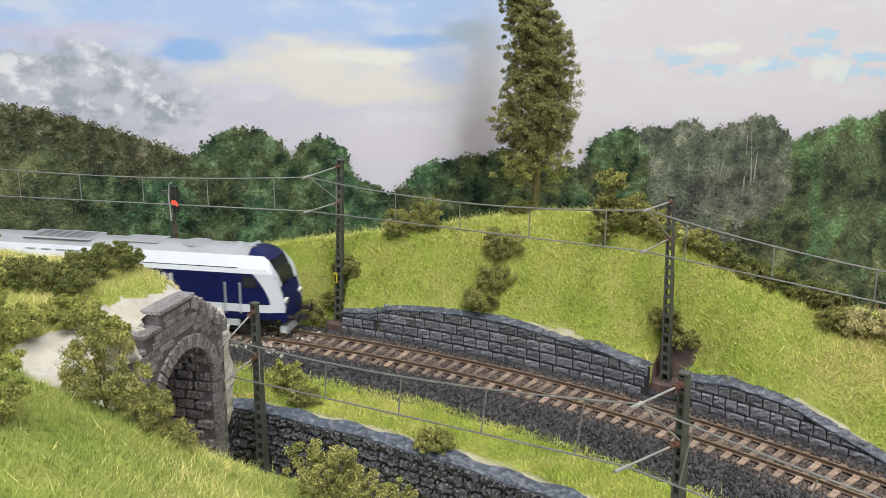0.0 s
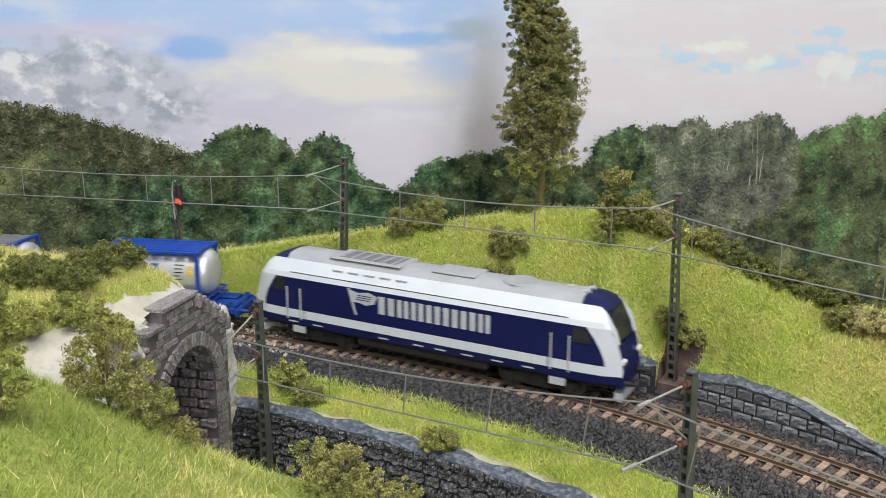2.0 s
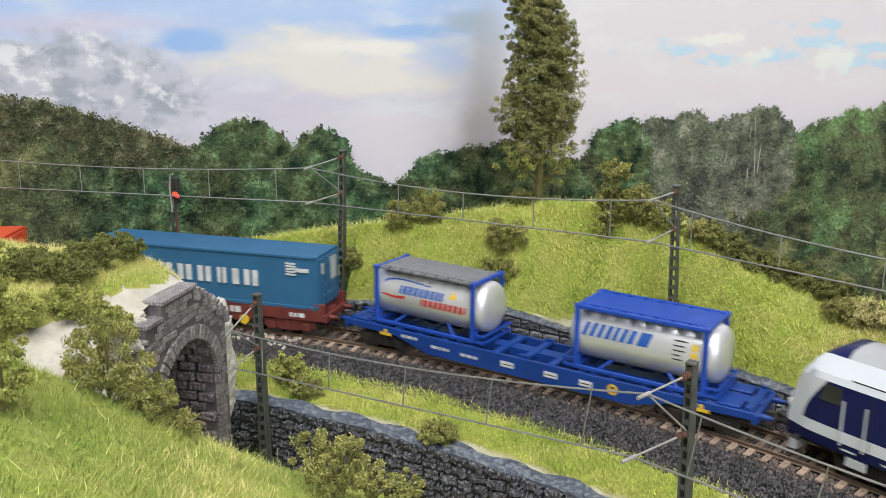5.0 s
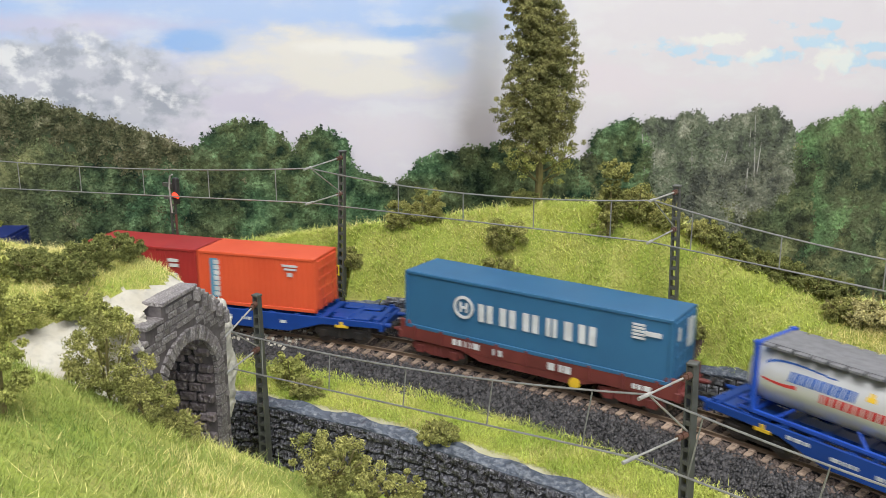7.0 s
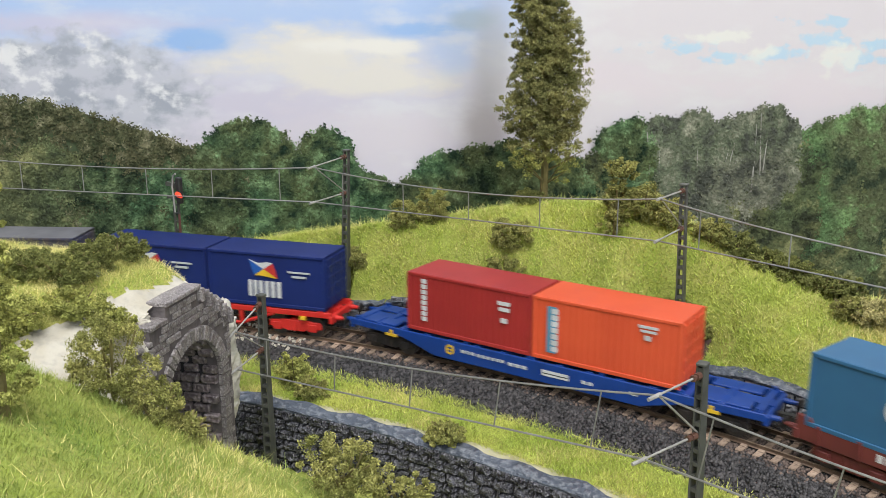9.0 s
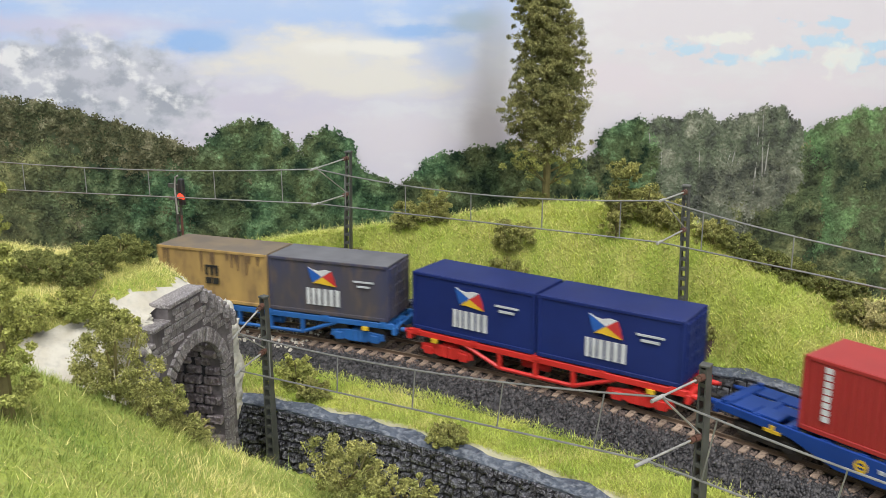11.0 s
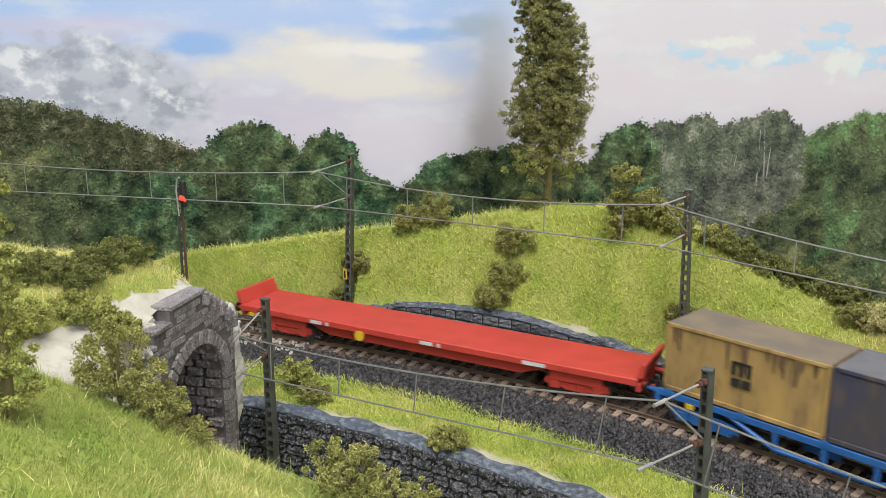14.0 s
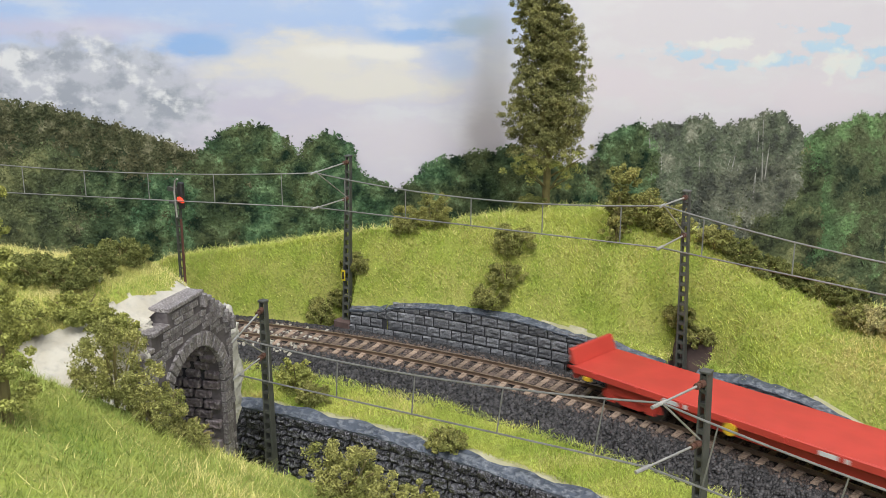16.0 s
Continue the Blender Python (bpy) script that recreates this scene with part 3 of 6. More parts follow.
def clumps(centre, radii, count, per, size, leafy=0.3, squash=0.0, seed=0, shell=0.35):
    """Leaf quads gathered in small clumps through an ellipsoid: an array of corners."""
    g = np.random.default_rng(seed)
    d = g.normal(size=(count, 3))
    d /= np.linalg.norm(d, axis=1)[:, None]
    r = (shell + (1 - shell) * g.random(count) ** 0.5) * (1 + 0.07 * g.normal(size=count))
    c = d * r[:, None] * np.array(radii)
    rc = leafy * np.mean(radii) * (0.6 + 0.8 * g.random(count))
    k = np.repeat(np.arange(count), per)
    e = g.normal(size=(len(k), 3))
    e /= np.linalg.norm(e, axis=1)[:, None]
    p = c[k] + e * (rc[k] * (0.35 + 0.65 * g.random(len(k))))[:, None] * np.array([1, 1, 0.8])
    p += np.array(centre)
    a = g.normal(size=(len(k), 3))
    a /= np.linalg.norm(a, axis=1)[:, None]
    b = np.cross(a, g.normal(size=(len(k), 3)))
    b /= np.linalg.norm(b, axis=1)[:, None] + 1e-9
    q = size * (0.55 + 0.9 * g.random(len(k)))[:, None]
    a, b = a * q, b * q * 0.6
    return np.stack([p - a * 0.6 - b * 0.7, p + b, p + a], 1).reshape(-1, 3)


def sheet_leaves(sets, per, spread, size, seed):
    """Leaf triangles round each place of sets, lying nearly flat against the backdrop."""
    g = np.random.default_rng(seed)
    c = np.repeat(np.asarray(sets), per, axis=0)
    n = len(c)
    c = c + g.normal(size=(n, 3)) * np.array([spread, 0.06, spread * 0.85]) * 0.6
    a = g.random(n) * 2 * np.pi
    q = size * (0.6 + 0.8 * g.random(n))
    tri = []
    for k in range(3):
        b = a + k * 2.09 + 0.4 * g.normal(size=n)
        tri.append(c + np.stack([np.cos(b) * q, 0.30 * q * g.normal(size=n), np.sin(b) * q], 1))
    return np.stack(tri, 1).reshape(-1, 3)


def background_tree(u, top, r, low, material, seed, label):
    """A tree of the printed wood: crown near the board, trunk down to the ground."""
    t = new("background_tree")
    t.matrix_basis = pose(BDX * S, BDY * S, 0, 0, 0, BDR)
    tagged(t, label, "tree", "wood along the backdrop")
    h = (top - low) / 2
    ng = np.random.default_rng(seed)
    domes = [(u, top - h, r, h)] + [(u + f * r, top - k * h - 0.36 * h, r * 0.52, h * 0.36) for f, k in ((-0.5, 0.12), (0.05, 0.0), (0.5, 0.16))] + [(u + r * ng.uniform(-.75, .75), top - h * ng.uniform(0.75, 1.5), r * ng.uniform(.4, .6), h * ng.uniform(.3, .5)) for _ in range(3)]
    sets = []
    for k, (du, dz, dr, dh) in enumerate(domes):
        count = int(30 + 56 * dr * dh)
        a, q = ng.random(count) * 6.2832, np.sqrt(ng.random(count)) * 0.94
        for j in range(count):
            ca, sa = math.cos(a[j]), math.sin(a[j])
            sets.append((du + dr * q[j] * math.copysign(abs(ca) ** 0.65, ca), -0.15 - 0.4 * math.sqrt(1 - q[j] ** 2) - 0.05 * k, dz + dh * q[j] * math.copysign(abs(sa) ** 0.85, sa)))
    sets = np.array(sets)
    pts = sheet_leaves(sets, 24, 0.24, 0.085, seed)
    pts[:, 1] = np.minimum(pts[:, 1], -0.05)
    cloud("crown", pts, 3, material, t)
    # solid backing that stops sky gaps; the crown's inner shade is its colour
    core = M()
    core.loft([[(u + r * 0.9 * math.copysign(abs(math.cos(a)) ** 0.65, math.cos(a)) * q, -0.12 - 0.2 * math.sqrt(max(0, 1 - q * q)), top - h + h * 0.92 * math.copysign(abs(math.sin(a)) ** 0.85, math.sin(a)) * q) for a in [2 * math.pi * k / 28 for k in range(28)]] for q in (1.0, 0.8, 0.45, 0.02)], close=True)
    part("inner_foliage", core, PRINT_SHADE, t, "solid dark core, the crown's inner shade as colour", smooth=True)
    g = random.Random(seed)
    m = M().cyl((u, -0.3, -3.8), (u + g.uniform(-.2, .2), -0.3, low + h), 0.2, 0.1, 7)
    for k in range(5):
        z = low + h * (0.3 + 0.25 * k)
        m.cyl((u, -0.3, z), (u + g.uniform(-.45, .45) * r, -0.3, z + h * 0.35), 0.07, 0.03, 5)
    part("trunk", m, BARK, t)
    if material == PRINT_GREY:
        for k in range(3):
            x, lean = u + g.uniform(-.5, .5) * r, g.uniform(-.1, .35)
            m, z, dz = M(), top - h * g.uniform(1.3, 1.6), h * g.uniform(0.3, 0.4)
            for j in range(3):
                x1 = x + lean * dz + g.uniform(-.1, .1)
                m.cyl((x, -0.62, z), (x1, -0.64, z + dz), 0.075 - 0.018 * j, 0.057 - 0.018 * j, 6)
                x, z = x1, z + dz
            part("limb", m, BIRCH, t, "pale birch limb")
    return t


# ---- front and back retaining walls ----
def block_meshes(name, widths, h, d, material, count, seed):
    """For each width a few rough-faced blocks; the face is a relief of ridges."""
    g = random.Random(seed)
    out = []
    for w in widths:
        made = []
        for _ in range(count):
            nx, nz = 9, 6
            shift = Vector((g.uniform(0, 50), g.uniform(0, 50), 0))
            P = []
            for i in range(nx):
                for j in range(nz):
                    u, v = i / (nx - 1), j / (nz - 1)
                    u, v = (0.5 - 0.5 * math.cos(math.pi * u)) * 0.4 + u * 0.6, (0.5 - 0.5 * math.cos(math.pi * v)) * 0.4 + v * 0.6
                    edge = i in (0, nx - 1) or j in (0, nz - 1)
                    k = noise.noise(Vector((u * w * 3.0, v * h * 8.5, 0)) + shift)
                    P.append(((u - 0.5) * w, 0.0 if edge else -d * (0.72 + 1.15 * k), v * h))
            F = [(i * nz + j, (i + 1) * nz + j, (i + 1) * nz + j + 1, i * nz + j + 1) for i in range(nx - 1) for j in range(nz - 1)]
            me = bpy.data.meshes.new(name)
            me.from_pydata([(x * S, y * S, z * S) for x, y, z in P], [], F)
            me.materials.append(material)
            if d > 0.1:
                me.shade_smooth()
            made.append(me)
        out.append((w, made))
    return out


def block_wall(parent, kinds, s0, s1, off, z0, top, h, gap, seed):
    g = random.Random(seed)
    row = 0
    while z0 + row * (h + gap) < 4:
        z = z0 + row * (h + gap)
        s = s0 + g.uniform(-0.25, 0.05)
        placed = False
        while s < s1 - 0.3:
            w, meshes = g.choice([k for k in kinds if s + k[0] < s1 + 0.15] or kinds[:1])
            if s > s0 - 0.3 and s + w < s1 + 0.2 and z + h * 0.55 < top(s + w / 2):
                ob = new("block", g.choice(meshes))
                ob.parent = parent
                p = pol(s + w / 2, off - g.uniform(0, 0.025), z)
                ob.matrix_basis = pose(p.x * S, p.y * S, p.z * S, g.uniform(-1, 1), g.uniform(-.8, .8), -math.degrees((s + w / 2) / RAD))
                placed = True
            s += (w + gap) * (RAD / (RAD + off))
        row += 1
        if not placed and row > 2:
            break


def cap(parent, s0, s1, off, width, top, seed, thick=0.16):
    """The uneven smeared cap along a wall's top."""
    n = int((s1 - s0) / 0.35)
    rings = []
    for i in range(n + 1):
        s = s0 + (s1 - s0) * i / n
        t = float(top(s)) + 0.03 * math.sin(s * 1.3 + seed) + 0.015 * math.sin(s * 7.7)
        b = off + width * (0.9 + 0.35 * math.sin(s * 2.3 + seed))
        rings.append([pol(s, off - 0.06, t - thick), pol(s, off - 0.09, t - 0.06), pol(s, off - 0.03, t + 0.0), pol(s, off + width * 0.45, t + 0.12), pol(s, b, t + 0.16), pol(s, b + 0.06, t + 0.02)])
    part("cap", M().loft(rings), CAPSTONE, parent, "smeared blue-grey painted cap", smooth=True)


BACK_BLOCKS = block_meshes("block", (0.46, 0.62, 0.78, 0.90), 0.45, 0.06, BLOCK, 3, 3)
FRONT_BLOCKS = block_meshes("block", (0.62, 0.80, 0.95), 0.40, 0.19, BLOCK_NEAR, 4, 5)
for s0, s1, seed in ((-10.7, -8.75, 1), (-8.7, 4.55, 4), (5.98, 16.0, 2)):
    wall = thing("retaining_wall", 0, 0, 0, "slate-grey block retaining wall along the track", "wall", "retaining walls", kind="structure")
    m = M()
    n = int((s1 - s0) / 0.4)
    m.loft([[pol(s0 + (s1 - s0) * i / n, o, z) for o, z in ((2.38, -0.6), (2.38, float(wall_top(s0 + (s1 - s0) * i / n)) - 0.02), (2.75, float(wall_top(s0 + (s1 - s0) * i / n)) - 0.02), (2.75, -0.6))] for i in range(n + 1)], close=True, ends=True)
    part("wall_core", m, MORTAR, wall)
    cap(wall, s0, s1, 2.36, 0.45, wall_top, seed)
    block_wall(wall, BACK_BLOCKS, s0 + 0.02, s1, 2.365, -0.52, wall_top, 0.45, 0.045, seed)


def front_top(s):
    return interp(s, [-13, -11, -5, 0, 3, 6, 20], [-0.9, -0.96, -1.02, -1.07, -1.05, -1.0, -1.0])


front = thing("front_retaining_wall", 0, 0, 0, "dark glossy grey rough block retaining wall under the verge", "wall", kind="structure")
part("wall_core", sweep([(-6.28, -3.8), (-6.28, -1.25), (-5.9, -1.2), (-5.9, -3.8)], -14, 20, 90), MORTAR, front)
cap(front, -14, 20, -6.3, 0.46, front_top, 7, 0.2)
block_wall(front, FRONT_BLOCKS, -14, 20, -6.30, -3.78, lambda s: front_top(s) - 0.05, 0.40, 0.055, 9)

# ---- tunnel portal ----
PR, PC = 1.95, -0.42           # opening's half width and middle
PSPR = 2.0                     # springing height
portal = thing("tunnel_portal", PX, PY, -3.8, "weathered grey stone tunnel portal with stepped parapet", "tunnel portal", rz=90 + math.degrees(math.atan2(NY, NX)), kind="structure")
Z0 = 3.8
STEPS = [(-3.7, -2.9, 4.75), (-2.9, -1.9, 5.2), (-1.9, 0.35, 5.7), (0.35, 0.9, 5.35), (0.9, 1.4, 5.0), (1.4, 1.9, 4.65), (1.9, 2.35, 4.25)]


def ptop(x):
    for a, b, z in STEPS:
        if a <= x <= b:
            return z
    return 4.2


m = M()
for a, b, z in STEPS:
    cuts = sorted({a, b} | {x for x in (PC - PR, PC + PR) if a < x < b} | {PC + PR * math.cos(math.pi * i / 20) for i in range(21) if a < PC + PR * math.cos(math.pi * i / 20) < b})
    for x0, x1 in zip(cuts, cuts[1:]):
        if abs((x0 + x1) / 2 - PC) < PR:
            lo0, lo1 = (PSPR + math.sqrt(max(0, PR * PR - (x - PC) ** 2)) for x in (x0, x1))
        else:
            lo0 = lo1 = -3.8
        m.prism([(x0, lo0 + Z0), (x1, lo1 + Z0), (x1, z + Z0), (x0, z + Z0)], 0.0, 0.6)
part("portal_wall", m, PORTAL_JOINT, portal)
g = random.Random(11)
for i in range(23):
    a0, a1 = math.pi * i / 23 + 0.01, math.pi * (i + 1) / 23 - 0.01
    r1 = PR + 0.46 + g.uniform(-.03, .03)
    q = [((PR - 0.03) * math.cos(a0), (PR - 0.03) * math.sin(a0)), (r1 * math.cos(a0), r1 * math.sin(a0)), (r1 * math.cos(a1), r1 * math.sin(a1)), ((PR - 0.03) * math.cos(a1), (PR - 0.03) * math.sin(a1))]
    part("voussoir", M().prism([(x + PC, z + PSPR + Z0) for x, z in q], -0.09 - g.uniform(0, .03), 0.1), PORTAL, portal, bevel=0.02)
for side in (-1, 1):
    z = PSPR - 0.42
    while z > -3.6:
        x0, x1 = (PC - PR - 0.44, PC - PR + 0.03) if side < 0 else (PC + PR - 0.03, PC + PR + 0.44)
        part("jamb_stone", M().box(x0, x1, -0.09 - g.uniform(0, .03), 0.1, z + Z0, z + 0.39 + Z0), PORTAL, portal, bevel=0.02)
        z -= 0.42
for row in range(40):
    z = -3.6 + row * 0.235
    x = -3.65 + g.uniform(0, 0.35)
    while x < 2.3:
        x1 = min(x + g.uniform(0.32, 0.75), 2.33)
        mid = (x + x1) / 2
        if z < PSPR:
            clear = min(abs(x - PC), abs(x1 - PC)) > PR + 0.46 and abs(mid - PC) > PR
        else:
            clear = min(math.hypot(q - PC, z + dz - PSPR) for q in (x, mid, x1) for dz in (0, 0.21)) > PR + 0.48
        if clear and z + 0.21 < min(ptop(x + .01), ptop(x1 - .01)) - 0.05 and x1 - x > 0.15:
            part("stone", M().box(x, x1 - 0.03, -0.02 - g.uniform(0, .05), 0.05, z + Z0, z + 0.212 + Z0), PORTAL, portal, bevel=0.02)
        x = x1 + 0.01
for a, b, z in STEPS:
    part("coping", M().box(a - 0.02, b + 0.03, -0.09, 0.66, z - 0.05 + Z0, z + 0.10 + Z0), PORTAL, portal, bevel=0.025)
    if b > 0:
        part("corbel", M().box(b - 0.14, b + 0.06, -0.2, 0.1, z - 0.5 + Z0, z - 0.02 + Z0), PORTAL, portal, bevel=0.03)
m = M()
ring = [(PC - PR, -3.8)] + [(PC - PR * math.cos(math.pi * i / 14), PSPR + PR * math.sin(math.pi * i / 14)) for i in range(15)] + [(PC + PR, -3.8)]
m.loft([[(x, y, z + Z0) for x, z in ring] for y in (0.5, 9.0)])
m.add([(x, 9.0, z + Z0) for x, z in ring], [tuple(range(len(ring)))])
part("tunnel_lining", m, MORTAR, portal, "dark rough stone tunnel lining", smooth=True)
for side in (-1, 1):
    for row in range(15):
        for col in range(6):
            z = -3.72 + row * 0.385
            y = 0.12 + col * 0.74 + (0.36 if row % 2 else 0)
            part("lining_stone", M().box(PC + side * PR - 0.16 - g.uniform(0, 0.06), PC + side * PR + 0.16 + g.uniform(0, 0.06), y, y + 0.69 + g.uniform(-.08, .01), z + Z0, z + 0.33 + g.uniform(-.03, .01) + Z0), LINING, portal, bevel=0.04)
for row in range(11):
    for col in range(6):
        a0 = 0.02 + row * 0.2
        y = 0.12 + col * 0.74 + (0.36 if row % 2 else 0)
        deep = PR - 0.12 - g.uniform(0, 0.06)
        ends = []
        for yy in (y, y + 0.64 + g.uniform(-.1, .03)):
            ends.append([(PC + k * math.cos(a), yy, PSPR + Z0 + k * math.sin(a)) for k, a in ((PR + 0.1, a0), (deep, a0), (deep, a0 + 0.165), (PR + 0.1, a0 + 0.165))])
        part("lining_stone", M().loft(ends, close=True, ends=True), LINING, portal, bevel=0.05)

# rocks beside the portal
def boulder(x, y, z, sx, sy, sz, seed, material=ROCK, label="craggy pale grey plaster rock beside the portal"):
    bm = bmesh.new()
    bmesh.ops.create_icosphere(bm, subdivisions=4, radius=1.0)
    for v in bm.verts:
        p = v.co * 2.2 + Vector((seed * 3.1, seed, 0))
        k = 1 + 0.35 * noise.noise(p) + 0.22 * abs(noise.noise(p * 2.3)) + 0.08 * noise.noise(p * 6)
        v.co = Vector((v.co.x * sx, v.co.y * sy, v.co.z * sz)) * k * S
    me = bpy.data.meshes.new("rock")
    bm.to_mesh(me)
    bm.free()
    me.materials.append(material)
    ob = new("rock", me)
    ob.location = Vector((x, y, z)) * S
    return tagged(ob, label, "rock", "rocks by the portal")


def pw(t, n, z):
    return (PX - t * NY + n * NX, PY + t * NX + n * NY, z)


boulder(*pw(3.15, -0.9, 1.6), 0.62, 0.75, 1.55, 1)
boulder(*pw(3.3, -0.9, 0.1), 0.45, 0.6, 0.8, 2)
boulder(*pw(2.95, -0.8, 3.2), 0.6, 0.7, 1.2, 8)
boulder(*pw(2.3, -1.5, 3.8), 0.8, 0.6, 0.7, 3)
boulder(*pw(0.9, -1.4, 5.35), 0.8, 0.5, 0.45, 4)
boulder(*pw(1.7, -1.2, 4.8), 0.6, 0.45, 0.45, 7)
for k, (bt, bz) in enumerate(((-3.4, 4.72), (-2.9, 4.9), (-2.3, 5.3))):
    boulder(*pw(bt, -0.85, bz), 0.52, 0.42, 0.26, 20 + k, PLASTER, "pale plaster lump behind the portal parapet")
boulder(*pw(-3.3, -0.5, 4.4), 0.55, 0.5, 0.9, 5, PLASTER, "smooth white plaster rock beside the portal")

# ---- catenary masts and wires ----
def mast(x, y, z, h, tip, arm_to, label, arms, block):
    """A lattice mast leaning to tip (dx, dy); arms: (height on mast, end point)."""
    t = thing("catenary_mast", x, y, z, label, "catenary mast", "catenary masts")
    yaw = math.atan2(arm_to[1] - y, arm_to[0] - x)
    c, s = math.cos(yaw), math.sin(yaw)

    def up(k, a=0.0, b=0.0):
        f = k / h
        w = 1 - 0.35 * f
        return (tip[0] * f + c * a * w - s * b * w, tip[1] * f + s * a * w + c * b * w, k)

    for side in (-1, 1):
        m = M()
        m.loft([[up(k, 0.20 * a, 0.16 * side + 0.035 * b) for a, b in ((-1, -1), (1, -1), (1, 1), (-1, 1))] for k in (0, h)], close=True, ends=True)
        part("flange", m, MASTM, t)
    for k in range(int(h / 0.42)):
        z1 = 0.25 + k * 0.42
        m = M()
        m.loft([[up(z1 + dz, 0.17 * a, b) for a, dz in ((-1, 0), (1, 0), (1, 0.12), (-1, 0.12))] for b in (-0.15, 0.15)], close=True, ends=True)
        part("rung", m, MASTM, t)
    part("mast_cap", M().box(up(h)[0] - 0.16, up(h)[0] + 0.16, up(h)[1] - 0.16, up(h)[1] + 0.16, h - 0.02, h + 0.07), MASTM, t, bevel=0.02)
    if block:
        m = M().box(-0.5, 0.5, -0.5, 0.5, -0.35, 0.32)
        part("mast_base", m, BASEM, t, "rusty brown base block", bevel=0.05)
        part("mast_foot", M().box(-0.75, 0.75, -0.7, 0.7, -0.6, -0.05), MORTAR, t, bevel=0.08)
    for k, end in arms:
        a = Vector(up(k))
        e = Vector(end) - Vector((x, y, z))
        d = (e - a).normalized()
        tube = part("bracket_tube", M().cyl(a + d * 0.1, e, 0.036, 0.032, 7).cyl(e - d * 0.1, e + d * 0.45, 0.062, 0.055, 8), TUBE, t, "pale grey bracket tube")
        part("insulator", M().cyl(a + d * 0.12, a + d * 0.32, 0.11, 0.11, 8).cyl(a + d * 0.32, a + d * 0.42, 0.07, 0.09, 8).cyl(a + d * 0.42, a + d * 0.5, 0.1, 0.1, 8), INSUL, tube, "brown insulator")
    a, b = Vector(arms[0][1]) - Vector((x, y, z)), Vector(up(arms[1][0]))
    part("bracket_stay", M().cyl(a, b, 0.03, 0.03, 6), TUBE, t, "pale grey diagonal stay")
    return t


UA, UB = pol(-11.0, 0.0), pol(5.3, 0.0)
MASTS = []
MASTS.append(mast(-6.0, 2.8, -0.3, 8.6, (0.23, 0.15), UA, "grey-green lattice catenary mast on a rusty base behind the track",
             [(8.35, (UA.x, UA.y, 7.95)), (6.55, (UA.x, UA.y, 6.30))], True))
MASTS.append(mast(10.82, 4.4, -0.3, 8.35, (-0.22, -0.14), UB, "grey-green lattice catenary mast on a rusty base behind the track",
             [(8.15, (UB.x, UB.y, 8.1)), (6.6, (UB.x, UB.y, 6.5))], True))
UL, UR = pol(-31.5, 0.0), pol(22.5, 0.0)
pl_, pr_ = pol(-31.5, 2.7), pol(22.5, 3.2)
mast(pl_.x, pl_.y, -0.3, 8.6, (0, 0), UL, "grey-green lattice catenary mast behind the track", [(8.3, (UL.x, UL.y, 7.95)), (6.5, (UL.x, UL.y, 6.35))], True)
mast(pr_.x, pr_.y, -0.3, 8.3, (0, 0), UR, "grey-green lattice catenary mast behind the track", [(8.1, (UR.x, UR.y, 7.8)), (6.6, (UR.x, UR.y, 6.5))], True)
LC, LD = Vector((14.6, -9.0, 4.85)), Vector((-1.75, -8.7, 3.25))
mast(15.3, -6.75, -3.8, 8.85, (-0.12, -0.1), LC, "grey-green lattice catenary mast by the lower wall", [(8.55, (14.66, -8.95, 4.75)), (6.7, (14.35, -8.9, 2.75))], False)
mast(-2.25, -6.7, -3.8, 7.85, (-0.05, 0.0), LD, "grey-green lattice catenary mast by the lower wall", [(7.6, (-1.8, -8.65, 3.25)), (5.7, (-1.8, -8.65, 1.75))], False)

plate = part("number_plate", M().box(-0.06, 0.16, -0.28, -0.25, 2.4, 2.95), YELLOW, MASTS[0], "small yellow plate")
part("plate_mark", M().box(0.0, 0.1, -0.295, -0.282, 2.48, 2.86), BLACK, plate)


def span_wire(a_m, b_m, a_c, b_c, sag, drops, label):
    t = thing("catenary_wire", 0, 0, 0, label, "overhead wire", "overhead wires")
    a_m, b_m, a_c, b_c = (Vector(p) for p in (a_m, b_m, a_c, b_c))

    def mess(f):
        p = a_m.lerp(b_m, f)
        p.z -= sag * 4 * f * (1 - f)
        return p

    part("messenger_wire", M().tube([mess(i / 14) for i in range(15)], 0.032, 5), WIREM, t)
    part("contact_wire", M().tube([a_c.lerp(b_c, i / 6) for i in range(7)], 0.032, 5), WIREM, t)
    for k in range(drops):
        f = (k + 0.5) / drops
        part("dropper", M().cyl(mess(f), a_c.lerp(b_c, f), 0.024, 0.024, 5), WIREM, t)


def hang(p, z):
    return (p.x, p.y, z)


span_wire(hang(UL, 7.95), hang(UA, 7.92), hang(UL, 6.35), hang(UA, 6.30), 0.35, 6, "thin grey overhead wire with droppers above the track")
span_wire(hang(UA, 7.92), hang(UB, 8.08), hang(UA, 6.30), hang(UB, 6.48), 0.45, 5, "thin grey overhead wire with droppers above the track")
span_wire(hang(UB, 8.08), hang(UR, 7.8), hang(UB, 6.48), hang(UR, 6.5), 0.45, 5, "thin grey overhead wire with droppers above the track")
span_wire((-1.8, -8.65, 3.25), (14.66, -8.95, 4.75), (-1.8, -8.65, 1.75), (14.35, -8.9, 2.75), 0.35, 5, "thin grey overhead wire with droppers above the lower line")
span_wire((14.66, -8.95, 4.75), (31.0, -12.5, 4.9), (14.35, -8.9, 2.75), (30.8, -12.5, 3.1), 0.35, 5, "thin grey overhead wire with droppers above the lower line")

